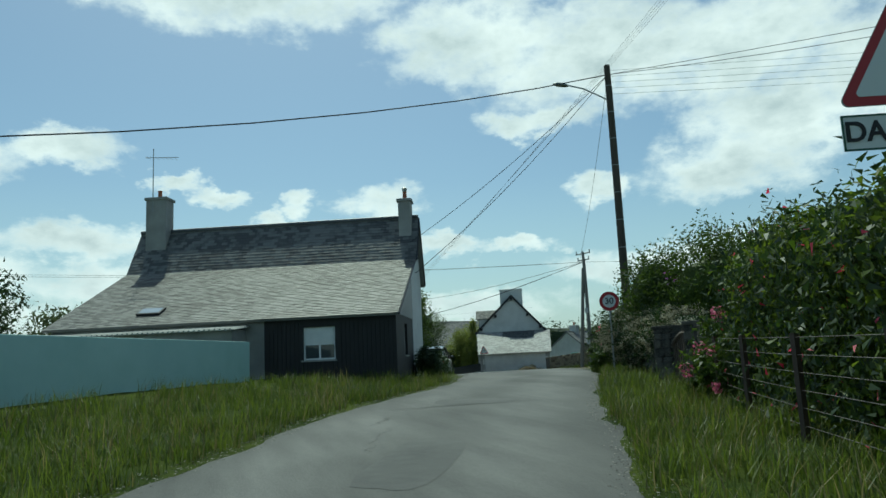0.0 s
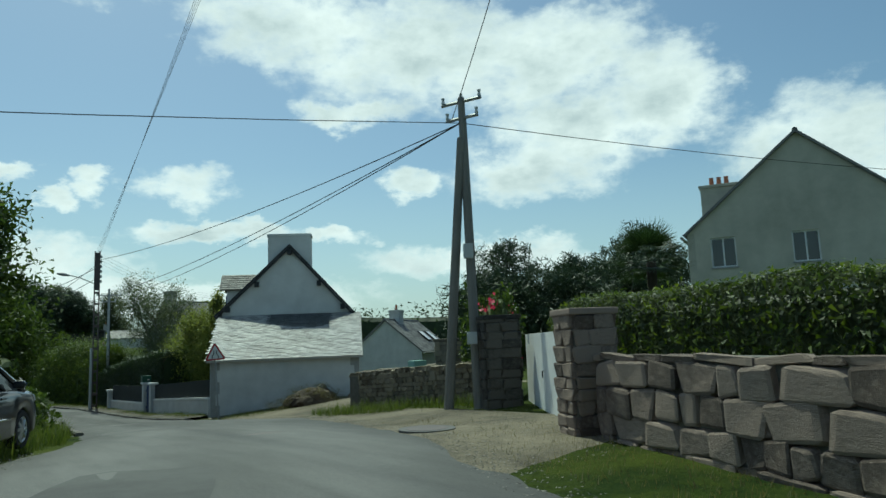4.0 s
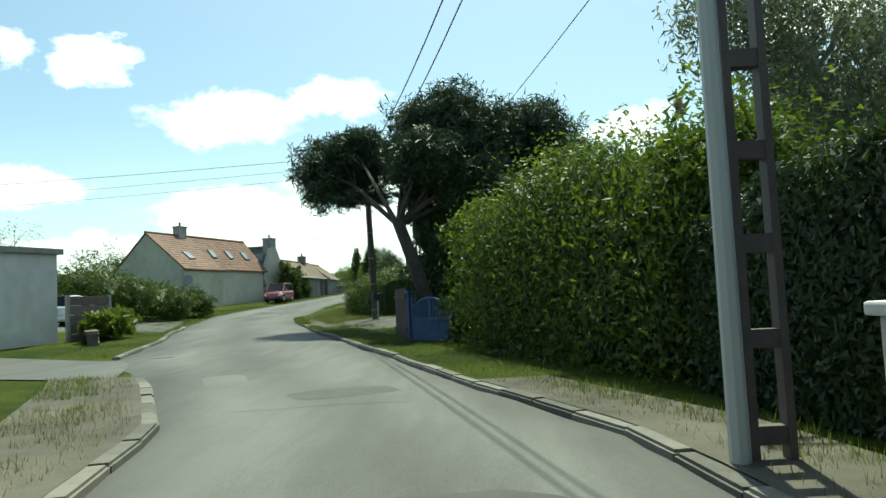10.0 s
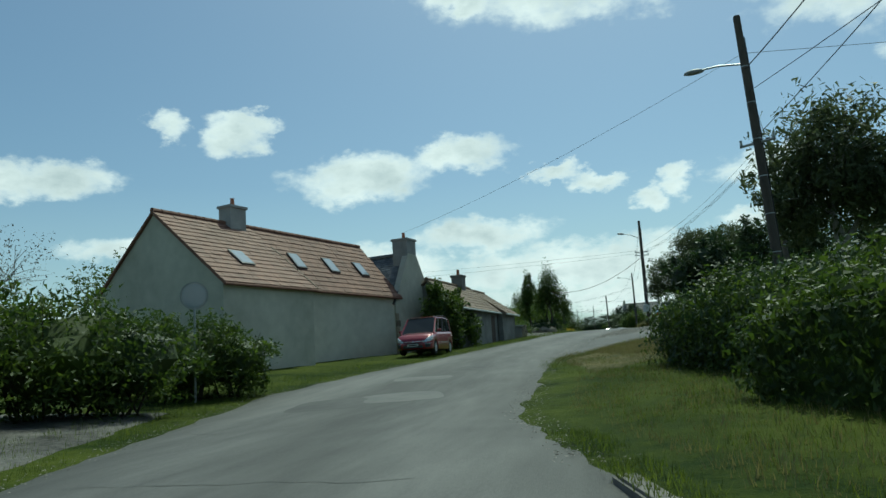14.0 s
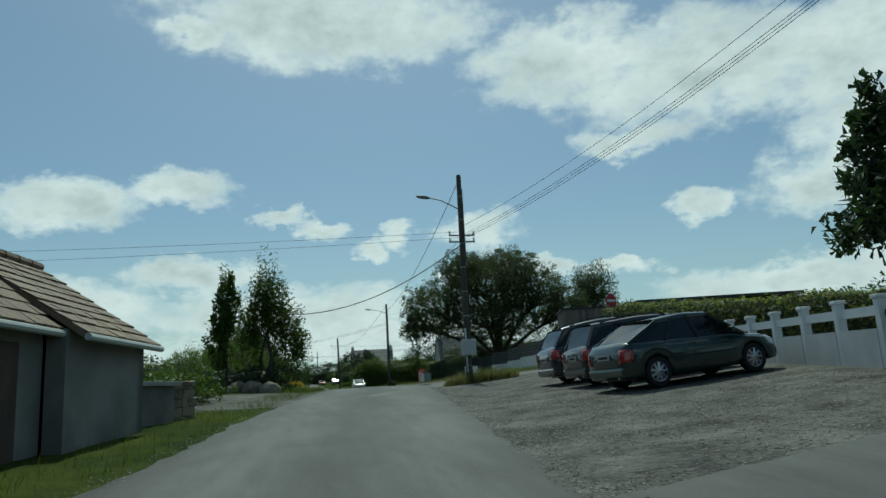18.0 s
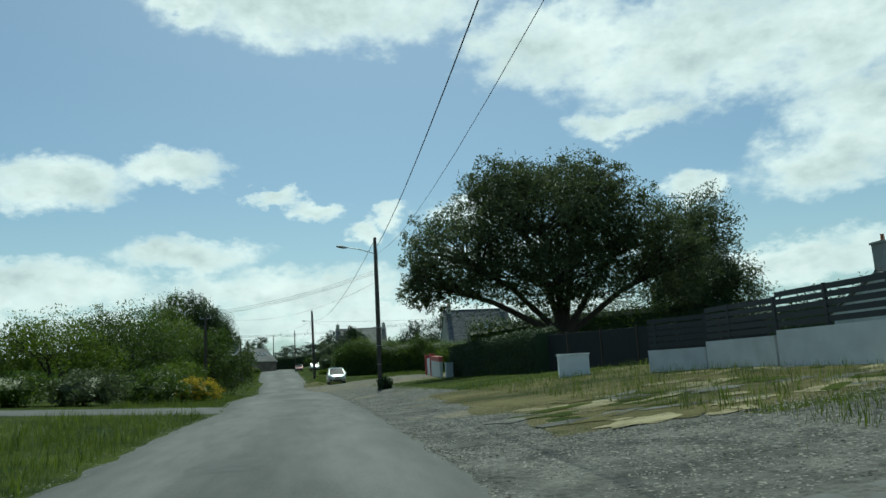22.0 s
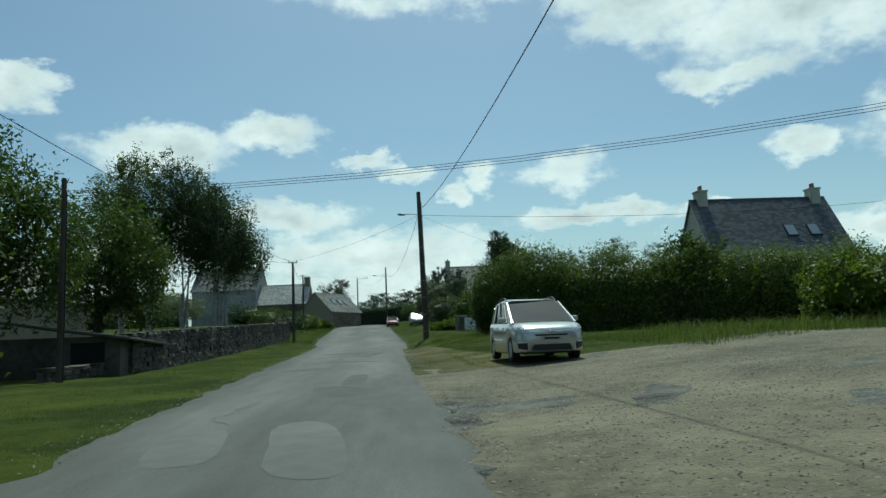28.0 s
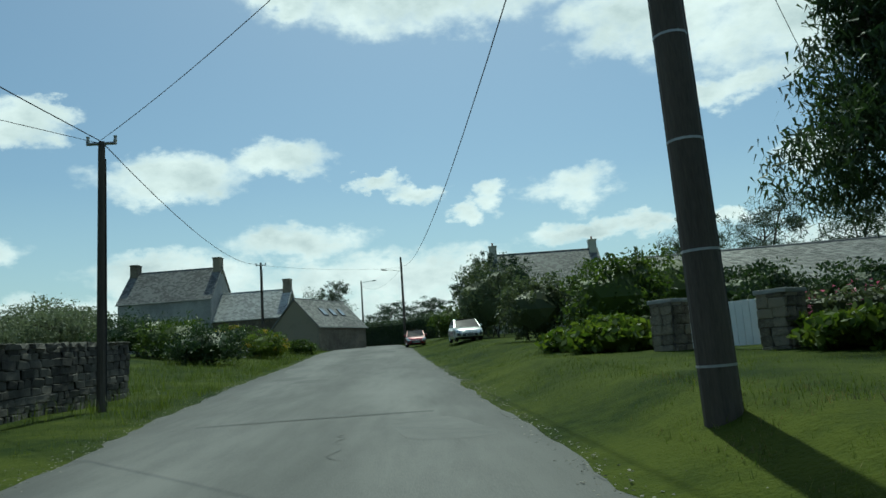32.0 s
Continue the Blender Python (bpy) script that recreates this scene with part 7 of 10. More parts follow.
hedge("laurel_hedge", "big rounded laurel hedge behind the parked car", [(15.6, 274.6), (18.0, 273.2), (21.5, 270.8), (27, 267), (34, 262)], 3.0, 4.4, 80000, 0.105, LEAF, 220, wob=0.55, zfun=gz, top=[4.1, 3.8, 3.1, 2.7, 2.4], mat2=LEAF_BRIGHT)
bush("laurel_bush", "rounded laurel ending the big hedge", 14.9, 275.0, G0(14.9, 275.0), [(0, 0, 2.3, 1.9, 1.9, 2.3), (-0.7, 0.5, 1.6, 1.2, 1.4, 1.7), (0.7, -0.4, 2.8, 1.6, 1.6, 1.9)], 22000, 0.085, LEAF, 219, stems=5)
bush("tall_shrub", "tall leafy shrub rising from the hedge", 24.6, 268.6, G0(24.6, 268.6), [(0, 0, 3.0, 1.9, 1.6, 2.3), (0.8, 0, 2.2, 1.6, 1.4, 1.8)], 8000, 0.15, LEAF, 221)
bush("tall_shrub", "yellow-green shrub at the hedge's end", 27.0, 258.0, G0(27, 258), [(0, 0, 1.4, 2.4, 2.0, 1.5)], 8000, 0.15, LEAF_BRIGHT, 222)
tree("weeping_conifer", "blue-green weeping cedar with drooping branches", 16.6, 283.6, G0(16.6, 283.6), 0.22, 2.6, [(0, 0, 3.6, 2.3, 2.3, 1.3), (0.5, 0.2, 5.0, 2.0, 2.0, 1.2), (0.2, 0.2, 5.9, 1.4, 1.4, 0.9), (-0.3, 0.2, 6.6, 0.8, 0.8, 0.8)], 24000, 0.075, LEAF_DARK, BARK, 223, clump=0.2, shell=0.4, long=2.8, droop=2.0)
for i, (x, y, r, h, m) in enumerate([(15.5, 299, 2.0, 3.2, LEAF), (18.5, 303, 2.6, 3.6, LEAF), (13.6, 306, 1.8, 3.0, LEAF_OLIVE), (21, 300, 2.4, 2.6, LEAF_DARK), (12.8, 322, 2.5, 5.0, LEAF_OLIVE), (15, 330, 3, 6.2, LEAF_DARK), (11.5, 338, 2.2, 3, LEAF), (19, 316, 3, 4.2, LEAF), (25, 299, 2.5, 2.4, LEAF_DARK)]):
    bush("garden_shrub", "dense garden shrub along the grass verge", x, y, G0(x, y), [(0, 0, h * 0.5, r, r, h * 0.5), (r * 0.4, 0, h * 0.6, r * 0.7, r * 0.7, h * 0.42)], 5000, 0.14, m, 224 + i, group="garden shrubs by the lane")
for i, (x, y, h, r) in enumerate([(38, 331, 11, 4), (44, 328, 10, 4), (33, 336, 10, 3), (14.5, 343, 8.5, 2.2), (18, 347, 8.0, 2.2), (-3, 366, 9, 3.2), (4, 386, 7, 4), (10, 388, 7, 4), (40, 300, 9.5, 3), (47, 296, 9, 3)]):
    tree("dark_pine", "dark rounded pine far along the lane", x, y, G0(x, y), 0.2, h * 0.35, [(0, 0, h * 0.62, r, r, h * 0.26), (r * 0.4, 0, h * 0.82, r * 0.7, r * 0.7, h * 0.18), (-r * 0.5, 0, h * 0.48, r * 0.8, r * 0.8, h * 0.18)], 6000, 0.2, NEEDLE, BARK, 240 + i, clump=0.16, shell=0.4, long=2.4, group="dark pines along the horizon")
hedge("end_hedge", "dark clipped hedge closing the lane's end", [(-4, 380), (6, 372), (16, 366), (24, 360)], 2.5, 3.2, 14000, 0.18, LEAF_DARK, 255, wob=0.2, zfun=gz)
for i, (x, y, r, h, m, fl) in enumerate([(-3.2, 311, 2.2, 2.0, LEAF_DARK, 0), (-6, 315, 2.4, 2.4, LEAF, 0), (-2.2, 322, 1.6, 1.9, LEAF_BRIGHT, 900), (-5.0, 324, 2.0, 2.2, LEAF, 700), (-1.2, 331, 1.2, 1.2, LEAF, 0), (-9, 318, 3, 2.6, LEAF_DARK, 0)]):
    bush("bank_bush", "gorse and broom bush on the grassy bank", x, y, G0(x, y), [(0, 0, h * 0.48, r, r, h * 0.52)], 4500, 0.13, m, 256 + i, flowers=[(BLOSSOM_YELLOW, fl, 0.10)] if fl else None, group="bushes on the bank")
for i, (x, y, r, h) in enumerate([(-30, 349, 5, 6.5), (-38, 352, 5, 4), (-22, 335, 4, 4.4)]):
    tree("field_tree", "pale green tree beyond the wall", x, y, G0(x, y), 0.2, h * 0.3, [(0, 0, h * 0.6, r, r, h * 0.36)], 6000, 0.2, LEAF_GREY, BARK, 265 + i, group="trees beyond the wall")
# beside the first stretch
hedge("rose_hedge", "overgrown hedge with red roses behind a wire fence", [(6.6, 3.5), (8.6, 7.6), (10.6, 11.2)], 1.8, 2.6, 40000, 0.09, LEAF_BRIGHT, 270, wob=0.28, zfun=gz, top=[2.4, 2.7, 2.4], mat2=LEAF_DARK, flowers=[(BLOSSOM_RED, 260, 0.085)])
bush("pink_valerian", "pink flowering valerian by the wall", 9.75, 12.0, G0(9.75, 12.0), [(0, 0, 0.85, 0.75, 0.9, 0.95), (-0.4, -1.2, 0.8, 0.7, 0.8, 0.8)], 5000, 0.085, LEAF, 271, flowers=[(BLOSSOM_PINK, 1300, 0.075)])
bush("lilac", "leafy lilac with bare twigs over the wall", 15.5, 19.0, G0(15.5, 19.0), [(0, 0, 2.7, 2.0, 1.9, 1.9), (-0.9, 2.0, 2.7, 1.3, 1.5, 1.6), (1.4, -1.2, 2.9, 1.6, 1.6, 1.7), (0.2, -1.6, 2.3, 1.2, 1.5, 1.4)], 42000, 0.078, LEAF, 272, stems=16, flowers=[(BLOSSOM_MAUVE, 160, 0.10)])
bush("white_spiraea", "cream-flowered arching shrub over the wall", 14.6, 21.6, G0(14.6, 21.6), [(-0.5, 0, 1.35, 1.3, 1.6, 1.0), (-0.5, -1.8, 1.35, 1.3, 1.6, 0.9), (-1.2, -3.4, 1.3, 1.1, 1.4, 0.8)], 12000, 0.075, LEAF_DARK, 273, flowers=[(BLOSSOM_WHITE, 30000, 0.05)], clump=0.3, long=2.0)
bush("valerian", "pink valerian clump on the verge", 15.2, 25.6, G0(15.2, 25.6), [(0, 0, 0.6, 0.7, 0.9, 0.7)], 3000, 0.10, LEAF, 274, flowers=[(BLOSSOM_PINK, 260, 0.10)])
tree("garden_tree", "dark leafy tree beyond the slate house", 12.3, 45.0, G0(12.3, 45.0), 0.15, 1.4, [(0, 0, 3.5, 1.7, 1.7, 1.8), (0.2, 0.3, 4.9, 1.3, 1.3, 1.2), (-0.9, 0.6, 2.6, 1.4, 1.4, 1.3)], 14000, 0.12, LEAF, BARK, 275)
bush("corner_bush", "dark rounded bush at the house's rear corner", 8.85, 28.9, G0(8.85, 28.9), [(0, 0, 0.6, 0.75, 0.75, 0.75), (0.3, 0.5, 0.5, 0.6, 0.6, 0.6)], 5000, 0.075, LEAF_DARK, 289)
bush("verge_nettles", "tall green weeds on the grassy verge", 12.6, 44.5, G0(12.6, 44.5), [(0, 0, 0.5, 1.0, 2.4, 0.7), (1.2, 4.0, 0.45, 1.0, 2.0, 0.6), (1.6, 8, 0.4, 0.8, 2.0, 0.55)], 6000, 0.12, LEAF, 276)
tree("copper_tree", "dark purple-brown tree at the lane's start", -13, 48, 0.2, 0.25, 2.0, [(0, 0, 4.6, 3.2, 3.0, 3.2), (-3, 0, 4.2, 3, 3, 2.8)], 8000, 0.2, LEAF_DARK, BARK, 277)
for i, (x, y, h, r) in enumerate([(-7.0, 45, 5.2, 2.6), (-3.5, 47, 4.6, 2.2), (-18, 56, 6, 4)]):
    tree("garden_tree", "green tree behind the slate house", x, y, G0(x, y), 0.2, 1.6, [(0, 0, h * 0.6, r, r, h * 0.38)], 5500, 0.16, LEAF_OLIVE, BARK, 278 + i)
hedge("wall_hedge", "clipped hedge behind the granite block wall", [(22.8, 30.0), (23.9, 34.5), (25.4, 38.4), (27.5, 41.5)], 1.6, 2.3, 26000, 0.08, LEAF_OLIVE, 283, wob=0.08, zfun=gz, top=[1.9, 1.9, 1.95, 1.9], mat2=LEAF_BRIGHT)
hedge("far_hedge", "hedge far across the fields", [(-90, 330), (-60, 345), (-30, 365)], 4, 5, 5000, 0.5, LEAF_DARK, 284, wob=0.8, zfun=gz)
hedge("far_hedge", "hedge far across the fields", [(30, 372), (70, 350), (110, 330)], 4, 6, 5000, 0.5, LEAF_DARK, 285, wob=0.8, zfun=gz)
hedge("far_hedge", "hedge far across the fields", [(-110, 120), (-70, 150), (-50, 190), (-70, 240)], 4, 5, 9000, 0.4, LEAF, 286, wob=0.8, zfun=gz)
hedge("far_hedge", "hedge far across the fields", [(-70, 40), (-45, 75), (-30, 90)], 4, 5, 6000, 0.4, LEAF, 287, wob=0.8, zfun=gz)
hedge("far_hedge", "hedge far across the gardens", [(70, 20), (75, 80), (60, 130), (60, 190), (66, 260)], 4, 6, 12000, 0.4, LEAF_DARK, 288, wob=0.9, zfun=gz)

# ---- vehicles ----
from mathutils.bvhtree import BVHTree

def car(label, x, y, z, heading, L, W, H, paint, shape, group="", rails=False, name="car", dark_sills=False, pitch=0.0):
    """A car with its nose along local +y. shape: side outline, belt line and roof from tail (0) to nose (1)."""
    t = thing(name, label, "car", x, y, z, heading, group=group)
    t.matrix_basis = pose(x, y, z, pitch, 0, heading)
    ground_clear, wheel_r = 0.2, shape["wheel"]
    n = 28
    belt, roofl, bonnet = shape["belt"], shape["roof"], shape["low"]

    def at(tab, s):
        return float(np.interp(s, [p[0] for p in tab], [p[1] for p in tab]))

    def half(s):
        k = abs(2 * s - 1)
        u = max(0.0, (k - 0.74) / 0.26)
        return W / 2 * (1 - 0.05 * k**4 - (0.25 if s > 0.5 else 0.14) * u**3)

    ax = (shape["rear_axle"], shape["front_axle"])

    def sill(s):
        zz = ground_clear + 0.05 * abs(2 * s - 1) ** 3
        for a in ax:
            d = (s - a) * L
            if abs(d) < wheel_r * 1.12:
                zz = max(zz, math.sqrt((wheel_r * 1.12) ** 2 - d * d) + wheel_r * 0.95)
        return zz

    bm = bmesh.new()
    rings = []
    ss = sorted({i / n for i in range(n + 1)} | {0.005, 0.015, 0.945, 0.955, 0.975, 0.984, 0.991, 0.997} | {a + k * wheel_r * 1.12 / L for a in ax for k in (-1, -0.7, 0, 0.7, 1)})
    for s in ss:
        yy = (s - 0.5) * L
        hw, zb, zt = half(s), sill(s), at(bonnet, s)
        zm = max(zb + 0.02, zb * 0.35 + zt * 0.65)
        ring = []
        for fx, zz in ((0.72, zb), (0.955, zb + 0.01), (0.985, zb + 0.05), (1.0, max(zb + 0.06, zb * 0.55 + zt * 0.45)), (0.992, zm), (0.97, zt - 0.075), (0.93, zt - 0.032), (0.84, zt - 0.004), (0.45, zt + 0.018)):
            ring.append((hw * fx, zz))
        pts = ring + [(-a, b) for a, b in ring[::-1]]
        rings.append([bm.verts.new((a, yy, b)) for a, b in pts])
    m = len(rings[0])
    for a, b in zip(rings, rings[1:]):
        for k in range(m):
            bm.faces.new((a[k], a[(k + 1) % m], b[(k + 1) % m], b[k]))
    bm.faces.new(rings[0])
    bm.faces.new(rings[-1][::-1])
    bmesh.ops.recalc_face_normals(bm, faces=bm.faces[:])
    bmesh.ops.triangulate(bm, faces=bm.faces[:])
    skin = BVHTree.FromBMesh(bm)
    part("body", bm, paint, t, smooth=True)

    def drape(name, quad, way, mat, parent, proud=0.008, cells=(10, 4), bow=0.0):
        """A thin shaped panel, lamp or strip laid on the body: quad has four corners near the skin, way points inwards."""
        w = Vector(way).normalized()
        a, b, c, d = (Vector(p) for p in quad)
        nu, nv = cells
        bm = bmesh.new()
        outer, inner = [], []
        for j in range(nv + 1):
            for i in range(nu + 1):
                u, v = i / nu, j / nv
                p = a.lerp(b, u).lerp(d.lerp(c, u), v)
                p.z += bow * math.sin(math.pi * u) * (2 * v - 1)
                hit, nrm, _, _ = skin.ray_cast(p - w * 0.8, w)
                if hit is None:
                    hit, nrm, _, _ = skin.find_nearest(p)
                if nrm.dot(w) > 0:
                    nrm = -nrm
                outer.append(bm.verts.new(hit + nrm * (proud + 0.004)))
                inner.append(bm.verts.new(hit - nrm * 0.02))
        row = nu + 1
        for j in range(nv):
            for i in range(nu):
                k = j * row + i
                bm.faces.new((outer[k], outer[k + 1], outer[k + row + 1], outer[k + row]))
        rim = [i for i in range(nu)] + [j * row + nu for j in range(nv)] + [nv * row + i for i in range(nu, 0, -1)] + [j * row for j in range(nv, 0, -1)]
        for p, q in zip(rim, rim[1:] + rim[:1]):
            bm.faces.new((outer[q], outer[p], inner[p], inner[q]))
        bmesh.ops.recalc_face_normals(bm, faces=bm.faces[:])
        return part(name, bm, mat, parent, smooth=True)
    # the cabin: glass all round, with a painted roof and pillars over it
    g0, g1, r0, r1 = shape["glass0"], shape["glass1"], shape["roof0"], shape["roof1"]

    def cab_ring(bm, s_low, s_top, grow=0.0, low=None):
        zl, zt = (at(bonnet, s_low) - 0.02 if low is None else low), at(roofl, s_top)
        hw0, hw1 = half(s_low) * 0.90 + grow, half(s_top) * 0.77 + grow
        return [((s_low - 0.5) * L, hw0, zl), ((s_top - 0.5) * L, hw1, zt)]

    bm = bmesh.new()
    low_ss = np.linspace(g0, g1, 9)
    top_ss = np.linspace(r0, r1, 9)
    lowers, uppers = [], []
    for a, b in zip(low_ss, top_ss):
        (y0, h0, z0), (y1, h1, z1) = cab_ring(bm, a, b)
        lowers.append([bm.verts.new((h0, y0, z0)), bm.verts.new((-h0, y0, z0))])
        uppers.append([bm.verts.new((h1, y1, z1 - 0.05)), bm.verts.new((h1 * 0.86, y1, z1)), bm.verts.new((-h1 * 0.86, y1, z1)), bm.verts.new((-h1, y1, z1 - 0.05))])
    for i in range(8):
        bm.faces.new((lowers[i][0], lowers[i + 1][0], uppers[i + 1][0], uppers[i][0]))
        bm.faces.new((lowers[i][1], uppers[i][3], uppers[i + 1][3], lowers[i + 1][1]))
        for k in range(3):
            bm.faces.new((uppers[i][k], uppers[i + 1][k], uppers[i + 1][k + 1], uppers[i][k + 1]))
    for i in (0, 8):
        bm.faces.new((lowers[i][0], uppers[i][0], uppers[i][1], uppers[i][2], uppers[i][3], lowers[i][1]))
    part("glazing", bm, CAR_GLASS, t)
    bm = bmesh.new()
    tops = []
    for b in np.linspace(r0 - 0.005, shape.get("roof_end", r1 + 0.005), 11):
        h1, z1 = half(b) * 0.77 + 0.012, at(roofl, b)
        yy = (b - 0.5) * L
        tops.append([bm.verts.new(p) for p in ((h1, yy, z1 - 0.085), (h1, yy, z1 - 0.035), (h1 * 0.84, yy, z1 + 0.012), (-h1 * 0.84, yy, z1 + 0.012), (-h1, yy, z1 - 0.035), (-h1, yy, z1 - 0.085))])
    for a, b in zip(tops, tops[1:]):
        for k in range(5):
            bm.faces.new((a[k], b[k], b[k + 1], a[k + 1]))
    part("roof", bm, paint, t, smooth=True)
    for frac in shape["pillars"]:
        a, b = g0 + (g1 - g0) * frac, r0 + (r1 - r0) * frac
        wpl = 0.05 if 0 < frac < 1 else 0.075
        for sgn in (-1, 1):
            (y0, h0, z0), (y1, h1, z1) = cab_ring(None, a, b, 0.008)
            bm = bmesh.new()
            tube(bm, [(sgn * h0, y0, z0), (sgn * h1, y1, z1 - 0.05)], [wpl * 0.55, wpl * 0.42], 6)
            part("pillar", bm, paint if frac in (0, 1) else BLACK_PAINT, t)
    for a in ax:
        for sgn in (-1, 1):
            yy = (a - 0.5) * L
            xw = sgn * (W / 2 - 0.13)
            bm = bmesh.new()
            prof = [(-0.1, wheel_r * 0.68), (-0.1, wheel_r * 0.93), (-0.07, wheel_r), (0.07, wheel_r), (0.1, wheel_r * 0.93), (0.1, wheel_r * 0.68)]
            seg = 26
            loops = [[bm.verts.new((xw + px, yy + r * math.cos(k * math.tau / seg), wheel_r + r * math.sin(k * math.tau / seg))) for px, r in prof] for k in range(seg)]
            for k in range(seg):
                for j in range(6):
                    bm.faces.new((loops[k][j], loops[k][(j + 1) % 6], loops[(k + 1) % seg][(j + 1) % 6], loops[(k + 1) % seg][j]))
            wheel = part("wheel", bm, RUBBER, t)
            bm = bmesh.new()
            tube(bm, [(xw - sgn * 0.06, yy, wheel_r), (xw + sgn * 0.02, yy, wheel_r)], [wheel_r * 0.67, wheel_r * 0.67], 26)
            part("hub_well", bm, BLACK_PAINT, wheel)
            bm = bmesh.new()
            xo = xw + sgn * 0.075
            for k in range(shape.get("spokes", 7)):
                an = k * math.tau / shape.get("spokes", 7)
                tube(bm, [(xo, yy, wheel_r), (xo - sgn * 0.01, yy + math.cos(an) * wheel_r * 0.64, wheel_r + math.sin(an) * wheel_r * 0.64)], [0.042, 0.03], 5)
            tube(bm, [(xo - sgn * 0.04, yy, wheel_r), (xo + sgn * 0.015, yy, wheel_r)], [0.07, 0.06], 12)
            for k in range(24):
                a0, a1 = k * math.tau / 24, (k + 1) * math.tau / 24
                tube(bm, [(xo, yy + math.cos(a0) * wheel_r * 0.65, wheel_r + math.sin(a0) * wheel_r * 0.65), (xo, yy + math.cos(a1) * wheel_r * 0.65, wheel_r + math.sin(a1) * wheel_r * 0.65)], [0.018, 0.018], 4, False)
            part("rim", bm, ALLOY, wheel)
    nose, tail = L / 2, -L / 2
    zb = at(bonnet, 0.985)
    zt = at(bonnet, 0.01)
    for sgn in (-1, 1):
        way = (-sgn * 0.5, -0.8, -0.22)
        hl = drape("headlamp", [(sgn * W * 0.27, nose, zb - 0.115), (sgn * W * 0.47, nose - 0.36, zb - 0.03), (sgn * W * 0.44, nose - 0.62, zb + 0.14), (sgn * W * 0.27, nose - 0.10, zb - 0.055)], way, LAMP_CLEAR, t, 0.006, (20, 10), 0.035)
        for fx, fy, fz, r in ((0.40, 0.24, 0.005, 0.045), (0.34, 0.12, -0.045, 0.03)):
            px, py, pz = sgn * W * fx, nose - fy, zb + fz
            drape("reflector", [(px - sgn * r, py, pz - r), (px + sgn * r, py - r, pz - r), (px + sgn * r, py - r, pz + r), (px - sgn * r, py, pz + r)], way, CHROME, hl, 0.014, (4, 4), 0.02)
        drape("tail_lamp", [(sgn * W * 0.33, tail, zt - 0.30), (sgn * W * 0.47, tail + 0.2, zt - 0.26), (sgn * W * 0.47, tail + 0.2, zt - 0.03), (sgn * W * 0.36, tail, zt - 0.03)], (-sgn * 0.5, 0.85, 0), LAMP_RED, t, 0.010, (6, 5))
        fog = drape("fog_lamp_recess", [(sgn * W * 0.33, nose, 0.30), (sgn * W * 0.44, nose - 0.2, 0.34), (sgn * W * 0.45, nose - 0.2, 0.47), (sgn * W * 0.335, nose, 0.47)], (-sgn * 0.45, -0.9, 0), BLACK_PAINT, t, 0.004, (12, 8))
        drape("chrome_strip", [(sgn * W * 0.33, nose, 0.475), (sgn * W * 0.455, nose - 0.2, 0.475), (sgn * W * 0.455, nose - 0.2, 0.492), (sgn * W * 0.33, nose, 0.492)], (-sgn * 0.45, -0.9, 0), CHROME, fog, 0.012, (6, 1))
        drape("chrome_bar", [(sgn * 0.07, nose, zb - 0.085), (sgn * W * 0.28, nose, zb - 0.065), (sgn * W * 0.28, nose, zb - 0.045), (sgn * 0.07, nose, zb - 0.06)], (0, -1, -0.2), CHROME, t, 0.014, (8, 1))
        drape("side_moulding", [(sgn * W * 0.5, -0.24 * L, 0.55), (sgn * W * 0.5, 0.17 * L, 0.53), (sgn * W * 0.5, 0.17 * L, 0.56), (sgn * W * 0.5, -0.24 * L, 0.58)], (-sgn, 0, 0), CHROME if shape is MPV else BLACK_PAINT, t, 0.014, (8, 1))
        for d in (shape["rear_axle"] + 0.155, 0.5, shape["front_axle"] - 0.115):
            drape("door_seam", [(sgn * W * 0.5, (d - 0.5) * L - 0.003, 0.32), (sgn * W * 0.5, (d - 0.5) * L + 0.003, 0.32), (sgn * W * 0.5, (d - 0.5) * L + 0.003, at(bonnet, d) - 0.06), (sgn * W * 0.5, (d - 0.5) * L - 0.003, at(bonnet, d) - 0.06)], (-sgn, 0, 0), BLACK_PAINT, t, -0.005, (1, 8))
        mr = part("mirror", box_bm(-0.10, 0.10, -0.045, 0.055, -0.06, 0.07, 0.045), paint, t)
        mr.matrix_basis = pose(sgn * (W / 2 + 0.06), (shape["mirror"] - 0.5) * L, at(bonnet, shape["mirror"]) + 0.06)
        for d in (0.42, 0.62):
            part("door_handle", box_bm(sgn * W * 0.487 - 0.02, sgn * W * 0.487 + 0.02, (d - 0.5) * L - 0.1, (d - 0.5) * L + 0.08, at(bonnet, d) - 0.16, at(bonnet, d) - 0.125, 0.008), paint, t)
        if rails:
            y0, y1 = (r0 + 0.05 - 0.5) * L, (shape.get("roof_end", r1) - 0.03 - 0.5) * L
            arc = [(i / 10, 0.02 + 0.065 * min(1.0, 4.5 * min(i / 10, 1 - i / 10))) for i in range(11)]
            part("roof_rail", tube_bm([(sgn * W * 0.37, y0 + (y1 - y0) * u, at(roofl, (y0 + (y1 - y0) * u) / L + 0.5) - 0.03 + hgt) for u, hgt in arc], [0.017] * 11, 6), BLACK_PAINT, t)
    drape("grille", [(-W * 0.28, nose, 0.29), (W * 0.28, nose, 0.29), (W * 0.25, nose, 0.43), (-W * 0.25, nose, 0.43)], (0, -1, 0), BLACK_PAINT, t, 0.006, (28, 8))
